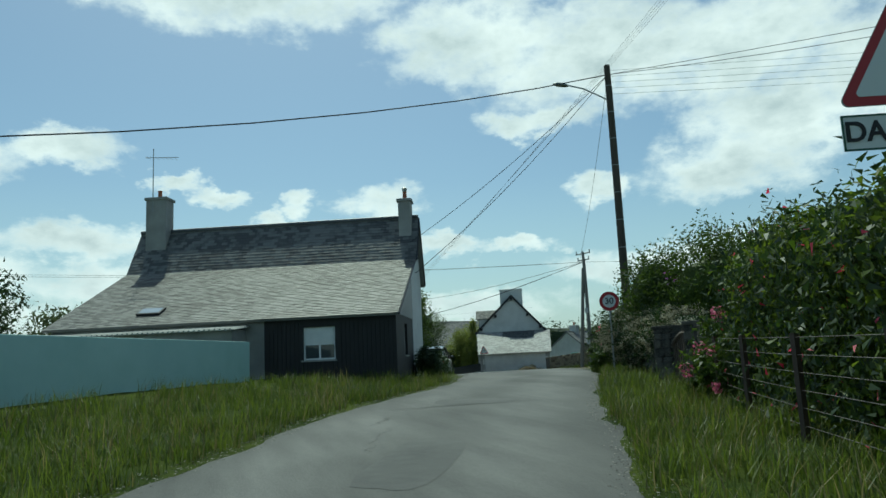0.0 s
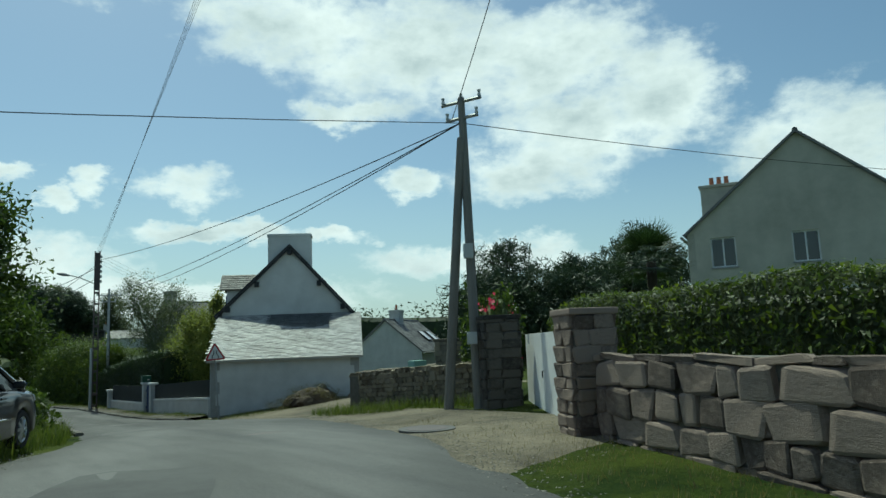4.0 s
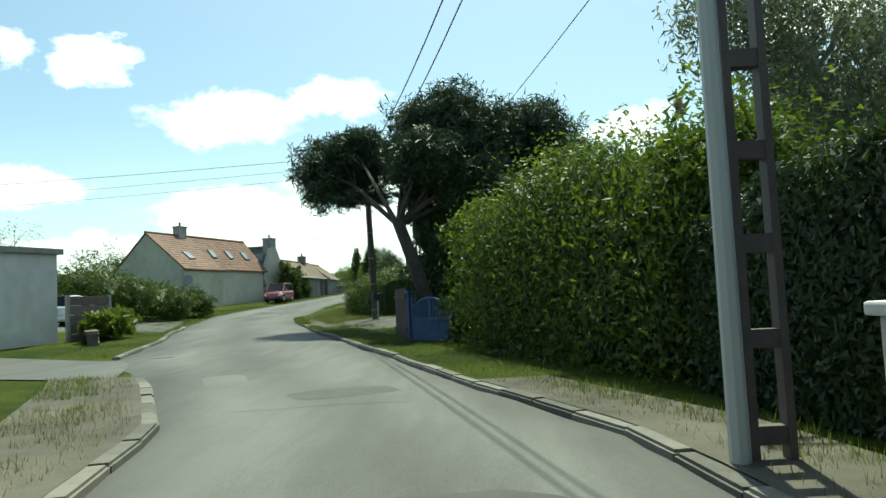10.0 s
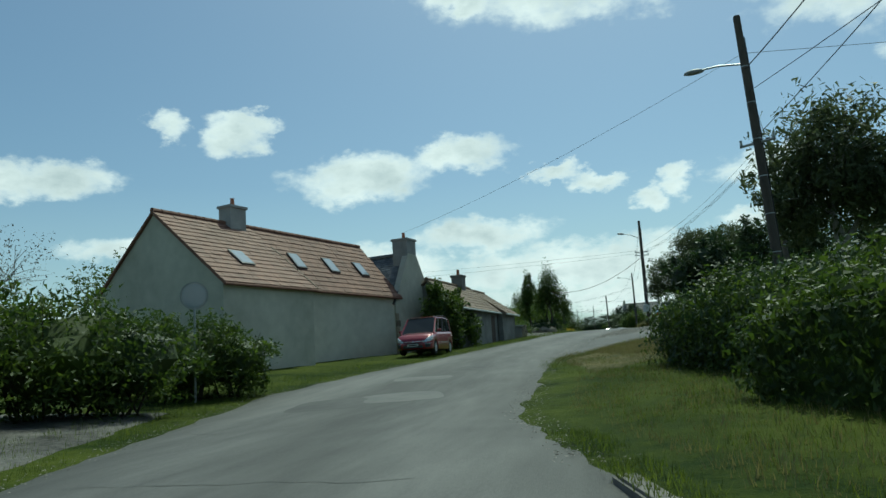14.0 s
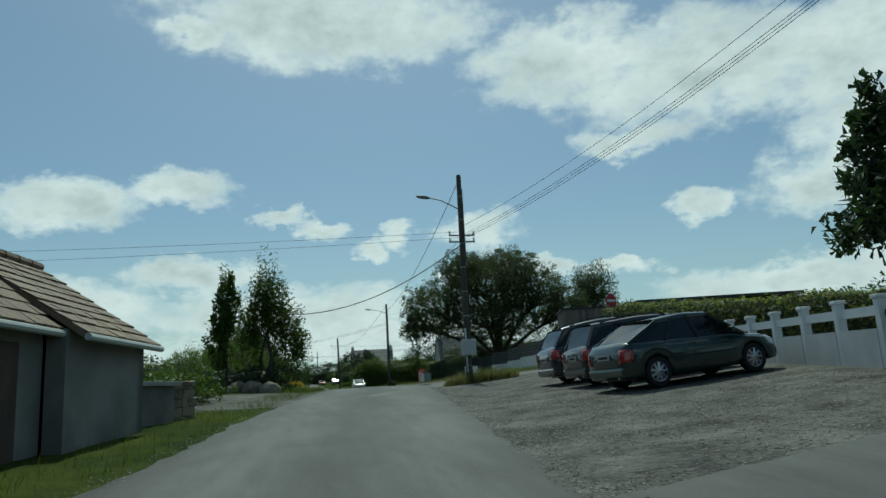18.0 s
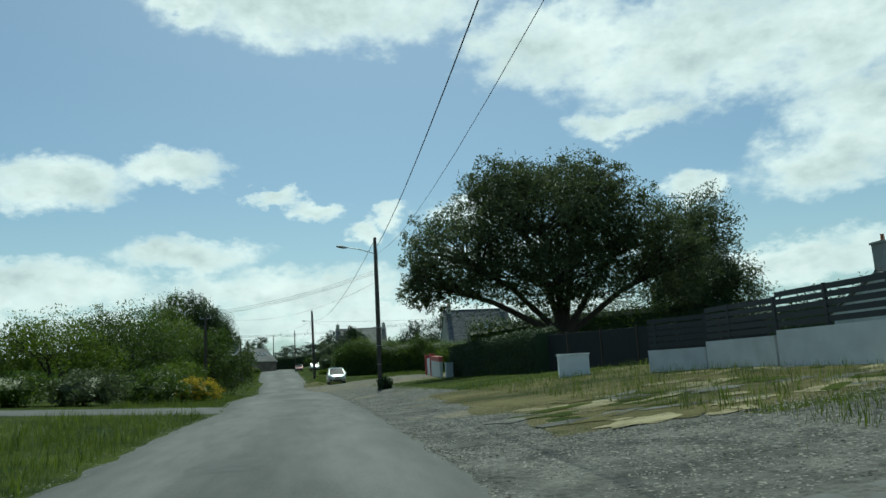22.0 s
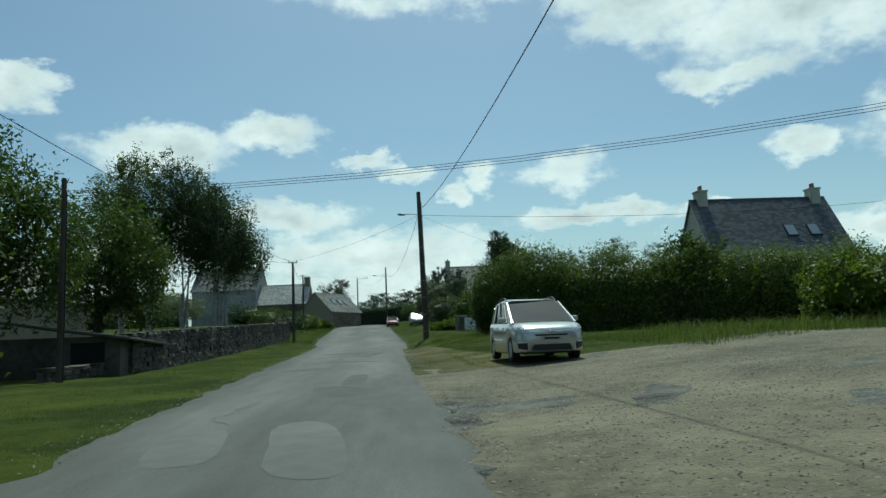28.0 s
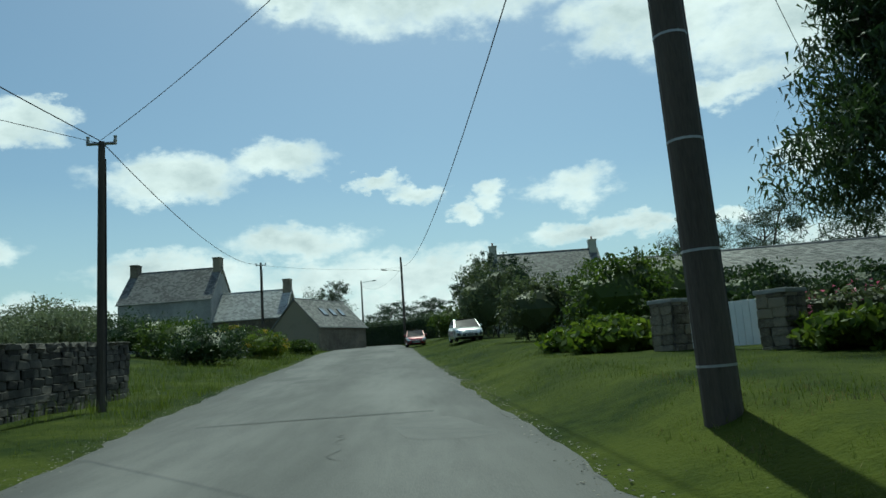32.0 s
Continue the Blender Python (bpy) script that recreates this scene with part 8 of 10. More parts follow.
    drape("upper_grille", [(-W * 0.21, nose, zb - 0.165), (W * 0.21, nose, zb - 0.165), (W * 0.235, nose, zb - 0.125), (-W * 0.235, nose, zb - 0.125)], (0, -1, 0), BLACK_PAINT, t, 0.006, (28, 3))
    drape("badge", [(-0.075, nose, zb - 0.095), (0.075, nose, zb - 0.095), (0.02, nose, zb - 0.02), (-0.02, nose, zb - 0.02)], (0, -1, -0.2), CHROME, t, 0.016, (4, 3))
    part("wiper", tube_bm([(-W * 0.30, (g1 - 0.5) * L + 0.0, at(bonnet, g1) + 0.035), (0.0, (g1 - 0.5) * L + 0.01, at(bonnet, g1) + 0.045), (W * 0.30, (g1 - 0.5) * L + 0.0, at(bonnet, g1) + 0.035)], [0.012] * 3, 5), BLACK_PAINT, t)
    part("rear_bumper", box_bm(-W * 0.41, W * 0.41, tail - 0.035, tail + 0.16, 0.30, 0.49, 0.06), paint if not dark_sills else BLACK_PAINT, t)
    for yy, zz, s in ((nose + 0.022, zb - 0.225, 1), (tail - 0.06 if shape.get("plate_low") else tail - 0.02, 0.42 if shape.get("plate_low") else 0.72, -1)):
        pl = part("number_plate", box_bm(-0.26, 0.26, yy - 0.008, yy + 0.008, zz - 0.055, zz + 0.055), PLATE_WHITE, t)
        part("plate_bar", box_bm(-0.19, 0.19, yy - 0.011 if s < 0 else yy + 0.008, yy - 0.008 if s < 0 else yy + 0.011, zz - 0.025, zz + 0.025), INK, pl)
    part("exhaust", tube_bm([(W * 0.28, tail - 0.02, 0.27), (W * 0.28, tail + 0.2, 0.27)], [0.03, 0.03], 8), STEEL, t)
    part("underbody", box_bm(-W * 0.33, W * 0.33, tail + 0.35, nose - 0.45, 0.19, 0.34), BLACK_PAINT, t)
    return t


def paint(name, c, flake=0.0):
    m = plain(name, c, 0.32, flake, 0.0, 0.0, 1.0)
    m.node_tree.nodes["Principled BSDF"].inputs["Coat Roughness"].default_value = 0.04
    return m


SILVER, GREEN_PAINT, NAVY = paint("silver_car_paint", (0.50, 0.53, 0.52), 0.55), paint("dark_green_car_paint", (0.006, 0.022, 0.018), 0.2), paint("navy_car_paint", (0.012, 0.016, 0.03), 0.3)
CAR_RED, CHARCOAL, CAR_WHITE = paint("red_car_paint", (0.21, 0.008, 0.018), 0.2), paint("charcoal_car_paint", (0.02, 0.021, 0.024), 0.4), paint("white_car_paint", (0.62, 0.64, 0.64), 0.1)
MPV = dict(wheel=0.32, rear_axle=0.20, front_axle=0.80, belt=(), low=[(0, 0.95), (0.03, 1.06), (0.5, 1.03), (0.74, 1.01), (0.86, 0.965), (0.94, 0.895), (0.975, 0.84), (0.99, 0.785), (1, 0.71)], roof=[(0, 1.40), (0.09, 1.53), (0.2, 1.62), (0.35, 1.67), (0.46, 1.66), (0.56, 1.60), (1, 1.2)], glass0=0.03, glass1=0.83, roof0=0.10, roof1=0.56, roof_end=0.555, pillars=(0, 0.27, 0.52, 0.78, 1), mirror=0.70, spokes=8)
HATCH = dict(wheel=0.31, rear_axle=0.19, front_axle=0.80, belt=(), low=[(0, 0.80), (0.03, 0.98), (0.3, 0.95), (0.68, 0.90), (0.9, 0.78), (0.97, 0.66), (1, 0.5)], roof=[(0, 1.1), (0.2, 1.38), (0.42, 1.45), (0.58, 1.41), (1, 1.0)], glass0=0.05, glass1=0.77, roof0=0.24, roof1=0.57, pillars=(0, 0.30, 0.58, 1), mirror=0.66, spokes=9)
VAN = dict(wheel=0.31, rear_axle=0.19, front_axle=0.80, belt=(), low=[(0, 1.05), (0.02, 1.12), (0.5, 1.06), (0.74, 1.04), (0.93, 0.88), (0.98, 0.70), (1, 0.5)], roof=[(0, 1.74), (0.3, 1.80), (0.6, 1.77), (1, 1.3)], glass0=0.015, glass1=0.82, roof0=0.03, roof1=0.63, pillars=(0, 0.28, 0.55, 0.8, 1), mirror=0.71, spokes=7)
ESTATE = dict(wheel=0.31, rear_axle=0.20, front_axle=0.81, belt=(), low=[(0, 0.9), (0.03, 1.0), (0.5, 0.97), (0.7, 0.95), (0.9, 0.82), (0.97, 0.7), (1, 0.5)], roof=[(0, 1.35), (0.08, 1.50), (0.4, 1.56), (0.6, 1.52), (1, 1.1)], glass0=0.03, glass1=0.80, roof0=0.09, roof1=0.59, pillars=(0, 0.27, 0.52, 0.78, 1), mirror=0.68, spokes=6)

car("silver people carrier parked on the gravel beside the hedge", 12.48, 251.07, gz(12.48, 251.07) + 0.03, 182, 4.45, 1.83, 1.67, SILVER, MPV, rails=True)
car("red van-like car parked on the grass by the house", -0.57, 133.64, gz(-0.57, 133.64) + 0.02, 177, 4.36, 1.75, 1.81, CAR_RED, VAN, rails=True, dark_sills=True)
car("dark green hatchback parked nose-in on gravel", 13.4, 149.97, gz(13.4, 149.97) + 0.03, -83, 3.95, 1.74, 1.44, GREEN_PAINT, HATCH, "cars on the gravel lot", pitch=4.8)
car("charcoal estate with red lamps parked on gravel", 13.9, 152.6, gz(13.9, 152.6) + 0.03, -88, 4.25, 1.76, 1.56, CHARCOAL, ESTATE, "cars on the gravel lot", rails=True, pitch=4.8)
car("dark people carrier with roof bars on the gravel", 14.15, 155.2, gz(14.15, 155.2) + 0.03, -90, 4.5, 1.82, 1.7, NAVY, MPV, "cars on the gravel lot", rails=True, pitch=4.8)
car("dark people carrier parked on grass beyond the slate house", 12.3, 39.6, gz(12.3, 39.6) + 0.03, -24, 4.5, 1.8, 1.7, CHARCOAL, MPV)
car("silver saloon parked on the far verge", 11.1, 318.0, gz(11.1, 318) + 0.03, 184, 4.4, 1.75, 1.45, SILVER, HATCH)
car("small red car far along the lane", 8.0, 333.5, gz(8, 333.5) + 0.03, 182, 3.9, 1.65, 1.45, CAR_RED, HATCH)
car("white car parked in the gravelly pull-in", -3.9, 103.2, gz(-3.9, 103.2) + 0.03, 10, 4.3, 1.78, 1.55, CAR_WHITE, ESTATE)
car("black estate car parked behind the laurel hedge", 16.2, 98.8, gz(16.2, 98.8) + 0.03, -20, 4.4, 1.8, 1.55, CHARCOAL, ESTATE)

# ---- kerbs and pavements ----
def offset_table(table, a, b, d):
    return [(y, x + d) for y, x in clip_table(table, a, b)]


def kerb_line(table, a, b, side, label, inset=0.0):
    """Concrete kerb stones set end to end along a road edge."""
    k = thing("kerb", label, "kerb", 0, 0, 0, kind="structure")
    ys, pts = a, []
    n = int((b - a) / 0.25)
    line = [(along(table, a + (b - a) * i / n) + inset, a + (b - a) * i / n) for i in range(n + 1)]
    d = np.concatenate([[0], np.cumsum([math.dist(p, q) for p, q in zip(line, line[1:])])])
    bm0 = bmesh.new()
    bx(bm0, -0.08, 0.12, 0.004, 0.996, -0.25, 0.095)
    bmesh.ops.recalc_face_normals(bm0, faces=bm0.faces)
    top = [e for e in bm0.edges if min(v.co.z for v in e.verts) > 0.09]
    bmesh.ops.bevel(bm0, geom=top, offset=0.025, segments=2, affect="EDGES")
    me = finish(bm0, "kerb_stone", KERB)
    rng = random.Random(7)
    total = d[-1]
    for i in range(int(total)):
        x0, y0 = np.interp(i, d, [p[0] for p in line]), np.interp(i, d, [p[1] for p in line])
        x1, y1 = np.interp(i + 1, d, [p[0] for p in line]), np.interp(i + 1, d, [p[1] for p in line])
        z0, z1 = float(np.interp(y0, PY, PZ)), float(np.interp(y1, PY, PZ))
        ob = part("kerb_stone", me, KERB, k)
        ob.matrix_basis = pose(x0 + side * 0.07, y0, z0 + rng.uniform(-0.012, 0.012), math.degrees(math.atan2(z1 - z0, 1)), 0, math.degrees(math.atan2(x0 - x1, y1 - y0)) + rng.uniform(-0.6, 0.6))
    return k


kerb_line(RIGHT_EDGE, 53.0, 106.0, 1, "worn grey concrete kerb stones with weeds in the joints")
kerb_line(LEFT_EDGE, 47.5, 79.0, -1, "raised concrete kerb round the inside of the bend")
kerb_line(LEFT_EDGE, 85.0, 101.5, -1, "low concrete kerb beside the annexe")
sheet("pavement_bend", "gritty pavement with thin dry grass", offset_table(LEFT_EDGE, 50, 79, -1.7), offset_table(LEFT_EDGE, 50, 79, -0.12), PAVE, 0.10, 0.6, 5, "pavement")
sheet("pavement_fence", "gritty pavement below the garden fence", offset_table(RIGHT_EDGE, 53, 76, 0.14), offset_table(RIGHT_EDGE, 53, 76, 1.15), PAVE, 0.10, 0.6, 5, "pavement")
sheet("pavement_hedge", "grassy pavement below the hedge", offset_table(RIGHT_EDGE, 76, 93, 0.14), offset_table(RIGHT_EDGE, 76, 93, 1.5), SOIL, 0.10, 0.6, 5, "pavement")
sheet("pavement_bank", "gritty path between kerb and grass", offset_table(RIGHT_EDGE, 91, 101.5, 0.1), offset_table(RIGHT_EDGE, 91, 101.5, 1.0), PAVE, 0.07, 0.3, 5, "pavement", ragged=0.35)


def blotch(name, label, x, y, w, l, rz, mat, lift=0.05, ragged=0.25, seed=0, category="road patch"):
    """A thin patch of newer surfacing with an uneven outline, laid on the lane."""
    n = 22
    verts, c, s = [], math.cos(radians(rz)), math.sin(radians(rz))
    for i in range(n):
        a = i * math.tau / n
        r = 1 + ragged * noise.noise((math.cos(a) * 1.6 + seed, math.sin(a) * 1.6, seed))
        k = (abs(math.cos(a)) ** 4 + abs(math.sin(a)) ** 4) ** -0.25
        u, v = math.cos(a) * k * w / 2 * r, math.sin(a) * k * l / 2 * r
        px, py = x + u * c - v * s, y + u * s + v * c
        lx, rx = along(LEFT_EDGE, py), along(RIGHT_EDGE, py)
        kk = min(1, max(0, (px - lx) / (rx - lx)))
        verts.append((px, py, gz(px, py) + 0.03 * (1 - (2 * kk - 1) ** 2) + lift))
    verts.append((x, y, sum(v[2] for v in verts) / n + 0.008))
    return tagged(new(name, mesh_of(name, verts, [(i, (i + 1) % n, n) for i in range(n)], mat)), label, category, kind="structure")


rng = random.Random(55)
for i in range(150):
    k = rng.uniform(0, 1)
    px, py = 12.6 + 13.5 * k, rng.uniform(181.5, 186.0 + 8.0 * k)
    blotch("straw_patch", "pale patch of cut straw on the plot", px, py, rng.uniform(0.3, 1.5), rng.uniform(0.2, 0.8), rng.uniform(-40, 40), (STRAW, STRAW, DRY, SOIL, GRAVEL)[i % 5], 0.036 + 0.004 * (i % 3), 0.8, 120 + i, "straw")
PALE_PATCH = material("worn_pale_asphalt", (0.07, 0.07, 0.069), (0.135, 0.134, 0.13), 3.0, 0.85, 0.3, 150, stain=0.4, depth=0.005)
rng = random.Random(5)
for i in range(44):
    py = rng.uniform(4, 330)
    px = rng.uniform(along(LEFT_EDGE, py) + 1.2, along(RIGHT_EDGE, py) - 1.2)
    blotch("road_patch", "repair patch of different asphalt on the lane", px, py, rng.uniform(0.5, 2.0), rng.uniform(0.8, 4.5), rng.uniform(-12, 12) + math.degrees(math.atan2(along(LEFT_EDGE, py) - along(LEFT_EDGE, py + 2), 2)), (PATCH, PALE_PATCH)[i % 2], 0.0445, 0.12, i)
for i in range(46):
    py = rng.uniform(142, 250)
    px = along(RIGHT_EDGE, py) + rng.uniform(0.4, 2.2 if 176 < py < 228 else 6.5)
    blotch("worn_patch", "patch of sand and mossy grit on the gravel", px, py, rng.uniform(0.4, 1.1), rng.uniform(0.6, 2.0), rng.uniform(-40, 40), (SANDY, GRAVEL)[i % 2], 0.026, 0.6, 50 + i)
# the first disc stands in for the street lantern's cast shadow
for x, y in ((17.3, 67.2), (11.75, 176.0), (9.0, 84.5), (17.2, 38.5), (19.0, 36.2)):
    ob = solo("manhole_cover", tube_bm([(0, 0, -0.03), (0, 0, 0.006)], [0.34, 0.34], 20), BROWN_STEEL, "round cast-iron manhole cover set in the lane, at one spot a lantern's shadow", "manhole", pose(x, y, gz(x, y) + (0.06 if y != 176.0 else 0.034)))
    part("surround", tube_bm([(0, 0, -0.03), (0, 0, 0.002)], [0.46, 0.46], 20), PALE_PATCH, ob)
for y, w, m in ((14.0, 0.05, INK), (20.5, 0.04, INK), (192.0, 0.10, PALE_PATCH), (194.2, 0.10, PALE_PATCH), (204.5, 0.5, PATCH), (200.7, 0.12, PALE_PATCH), (211.3, 0.3, PALE_PATCH), (224, 0.10, PATCH), (257.8, 0.25, PATCH), (264.0, 0.15, PALE_PATCH), (266.4, 0.5, PATCH), (58.3, 0.03, PATCH), (271.0, 0.08, PATCH), (284, 0.10, PATCH)):
    sheet("road_seam", "narrow sealed seam across the lane", [(y - w, along(LEFT_EDGE, y) + 0.5), (y + w, along(LEFT_EDGE, y) + 0.5)], [(y - w, along(RIGHT_EDGE, y) - 0.5), (y + w, along(RIGHT_EDGE, y) - 0.5)], PATCH if m is INK else m, 0.048, 0.1, 10, "road seam", crown=0.03)

def crack(x, y, length, wander, seed, mat, w=0.012, heading=90.0):
    """A thin wandering crack or sealed joint in the asphalt."""
    r = random.Random(seed)
    verts, faces, a = [], [], radians(heading)
    for i in range(int(length / 0.22)):
        k = min(1, max(0, (x - along(LEFT_EDGE, y)) / (along(RIGHT_EDGE, y) - along(LEFT_EDGE, y))))
        z = gz(x, y) + 0.042 + 0.03 * (1 - (2 * k - 1) ** 2) + 0.004
        nx, ny, ww = -math.sin(a), math.cos(a), w * r.uniform(0.4, 1.3)
        verts += [(x - nx * ww, y - ny * ww, z), (x + nx * ww, y + ny * ww, z)]
        if i:
            j = len(verts) - 4
            faces.append((j, j + 1, j + 3, j + 2))
        a = radians(heading) + r.uniform(-wander, wander)
        x, y = x + math.cos(a) * 0.22, y + math.sin(a) * 0.22
    return tagged(new("road_crack", mesh_of("road_crack", verts, faces, mat)), "thin dark crack wandering through the asphalt", "road crack", kind="structure")


rng = random.Random(15)
for i in range(26):
    py = rng.uniform(6, 300)
    lo_x, hi_x = along(LEFT_EDGE, py), along(RIGHT_EDGE, py)
    if i % 3:
        crack(rng.uniform(lo_x + 0.9, hi_x - 0.9), py, rng.uniform(1.5, 4.5), 0.7, i, PATCH, rng.uniform(0.005, 0.011), 90 + math.degrees(math.atan2(along(LEFT_EDGE, py) - along(LEFT_EDGE, py + 2), 2)))
    else:
        crack(lo_x + 0.8, py, (hi_x - lo_x) * rng.uniform(0.4, 0.8), 0.45, i, PATCH, rng.uniform(0.006, 0.014), 0)

# ---- stone walls ----
STONES = []
for i in range(10):
    bm = bmesh.new()
    bx(bm, -0.5, 0.5, -0.5, 0.5, -0.5, 0.5)
    r = random.Random(i)
    for v in bm.verts:
        v.co += Vector((r.uniform(-0.16, 0.16), r.uniform(-0.2, 0.12), r.uniform(-0.16, 0.16)))
    bmesh.ops.recalc_face_normals(bm, faces=bm.faces)
    bmesh.ops.bevel(bm, geom=list(bm.edges), offset=0.10, segments=1, affect="EDGES")
    STONES.append(bm)
STONE_SETS = {}


def stone_meshes(mat):
    if mat.name not in STONE_SETS:
        out = []
        for bm in STONES:
            me = bpy.data.meshes.new("stone")
            bm.to_mesh(me)
            me.materials.append(mat)
            out.append(me)
        STONE_SETS[mat.name] = out
    return STONE_SETS[mat.name]


def stone_wall(label, p0, p1, z0, z1, h, thick, mat, course=0.2, long=0.36, seed=1, cap=True, faces=(-1,), name="stone_wall", most=300):
    """A mortared wall from p0 to p1 (its front to the right of that way), z0 and z1 its foot at both ends, with stones set proud of it."""
    L = math.dist(p0, p1)
    ang = math.degrees(math.atan2(p1[1] - p0[1], p1[0] - p0[0]))
    t = thing(name, label, "wall", p0[0], p0[1], z0, ang)
    slope = (z1 - z0) / L
    bm = bmesh.new()
    bx(bm, 0, L, 0.03, thick - 0.03, -0.5, h - 0.02)
    for v in bm.verts:
        v.co.z += slope * v.co.x
    part("core", bm, MORTAR, t)
    rng = random.Random(seed)
    ms = stone_meshes(mat)
    count, rest_v, rest_f = 0, [], []
    for face in faces:
        z = -0.12
        while z < h - 0.04:
            ch = min(course * rng.uniform(0.75, 1.3), h - z)
            x = -rng.uniform(0, long * 0.5)
            while x < L:
                w = long * rng.uniform(0.55, 1.6)
                a, b = max(0, x), min(L, x + w)
                x += w
                if b - a < 0.08:
                    continue
                shape = Matrix.Translation(((a + b) / 2, 0.03 + rng.uniform(-0.02, 0.012) if face < 0 else thick - 0.03 + rng.uniform(-0.012, 0.02), z + ch / 2 + slope * (a + b) / 2)) @ pose(0, 0, 0, 0, rng.uniform(-4, 4), 0 if face < 0 else 180) @ Matrix.Diagonal(((b - a) * 0.97, 0.12, ch * 0.95, 1))
                if count >= most:
                    base = len(rest_v)
                    src = ms[rng.randrange(10)]
                    rest_v += [shape @ v.co for v in src.vertices]
                    rest_f += [tuple(base + k for k in f.vertices) for f in src.polygons]
                else:
                    ob = part("stone", ms[rng.randrange(10)], mat, t)
                    ob.matrix_basis = shape
                    count += 1
            z += ch
    if rest_v:
        part("rubble", mesh_of("rubble", rest_v, rest_f, mat), mat, t)["kind"] = "stuff"
    if cap:
        x = 0
        while x < L:
            w = min(long * rng.uniform(0.7, 1.6), L - x)
            if w > 0.08:
                ob = part("coping_stone", ms[rng.randrange(10)], mat, t)
                ob.matrix_basis = Matrix.Translation((x + w / 2, thick / 2, h + 0.03 + slope * (x + w / 2) + rng.uniform(-0.02, 0.02))) @ Matrix.Diagonal((w * 0.98, thick + 0.05, 0.13, 1))
            x += w + 0.005
    return t


def pillar(label, x, y, z, h, w, mat, cap_mat=None, rz=0.0, stones=False, name="gate_pillar", group="gate pillars"):
    t = thing(name, label, "gate pillar", x, y, z, rz, group=group)
    part("shaft", box_bm(-w / 2, w / 2, -w / 2, w / 2, -0.4, h, 0.02), mat if not stones else MORTAR, t)
    if stones:
        rng = random.Random(int(x * 10))
        ms = stone_meshes(mat)
        zz = -0.1
        while zz < h - 0.05:
            ch = min(rng.uniform(0.13, 0.24), h - zz)
            for s in range(4):
                cut = rng.uniform(-0.15, 0.15) * w
                for a, b in ((-w / 2, cut), (cut, w / 2)):
                    ob = part("stone", ms[rng.randrange(10)], mat, t)
                    ob.matrix_basis = pose(0, 0, 0, 0, 0, 90 * s) @ Matrix.Translation(((a + b) / 2, -w / 2, zz + ch / 2)) @ Matrix.Diagonal(((b - a) * 0.97, 0.1, ch * 0.95, 1))
            zz += ch
    part("cap", box_bm(-w / 2 - 0.06, w / 2 + 0.06, -w / 2 - 0.06, w / 2 + 0.06, h, h + 0.09, 0.02), cap_mat or mat, t)
    return t


stone_wall("mortared rubble stone wall along the gravel shoulder", (22.05, 44.7), (22.9, 39.2), 0.02, 0.3, 0.98, 0.45, STONE, 0.115, 0.2, 1, faces=(-1,))
stone_wall("short rubble stone wall beside the sandy drive", (22.1, 44.75), (26.8, 46.2), 0.0, 0.1, 0.98, 0.45, STONE, 0.115, 0.2, 2, faces=(-1,))
stone_wall("wall of rough pinkish granite blocks", (19.75, 33.1), (18.0, 27.6), 0.42, 0.42, 1.15, 0.4, STONE_PINK, 0.27, 0.52, 3, faces=(-1,), cap=False)
pillar("square granite block gate pillar with flat cap", 19.95, 33.5, 0.35, 1.75, 0.6, STONE_PINK, STONE_PINK, -20, True)
pillar("square granite block gate pillar with flat cap", 22.25, 38.5, 0.25, 2.0, 0.7, STONE_DARK, STONE_DARK, -20, True)
pillar("rough stone gate pillar inside the garden", 25.0, 44.6, 0.1, 1.75, 0.52, STONE, STONE, 10, True)
stone_wall("old mossy rubble wall on the inside of the bend", (12.6, 50.0), (14.2, 61.7), -0.5, -0.95, 2.05, 0.5, STONE, 0.14, 0.23, 4, faces=(-1,), cap=True, most=300)
stone_wall("low stone wall after the tiled cottage", (0.75, 149.2), (2.45, 153.6), 1.6, 1.72, 0.85, 0.4, STONE, 0.22, 0.4, 5, faces=(-1,))
stone_wall("long dark stone field wall beside the lane", (-0.4, 256.8), (-0.25, 292.6), 2.85, 4.05, 1.4, 0.45, STONE_DARK, 0.18, 0.36, 6, faces=(-1,), most=300)
stone_wall("stone garden wall beyond the gate", (15.75, 141.85), (30, 138.2), 1.9, 1.9, 1.15, 0.4, STONE, 0.22, 0.42, 7, faces=(-1,))
stone_wall("stone garden wall behind the bank", (10.3, 12.1), (10.75, 13.3), 0.15, 0.2, 1.2, 0.4, STONE, 0.24, 0.4, 8, faces=(1,))
# darker stone here puts the shade under the shrub into the wall's colour
stone_wall("garden wall hidden under the arching shrub", (12.9, 18.0), (15.6, 24.0), 0.3, 0.42, 1.1, 0.4, STONE_DARK, 0.24, 0.4, 9, faces=(1,))
stone_wall("low dry-stone planter edge beside the annexe", (4.4, 90.0), (-0.5, 99.0), -0.75, -0.45, 0.35, 0.35, STONE, 0.16, 0.32, 10, faces=(-1,))

# cottage stonework facing the bend
rng = random.Random(44)
ms = stone_meshes(STONE)
for row in range(22):
    zz = -0.1 + row * 0.16
    x = -3.85
    while x < -0.1:
        w = rng.uniform(0.13, 0.34)
        if zz < 1.65 + (x + 3.9) * 0.36:
            ob = part("stone", ms[rng.randrange(10)], STONE, cottage)
            ob.matrix_basis = Matrix.Translation((0.0, x + w / 2, zz + 0.08)) @ pose(0, 0, 0, rng.uniform(-2, 2), 0, 90) @ Matrix.Diagonal((w * 0.96, 0.07, 0.15, 1))
        x += w

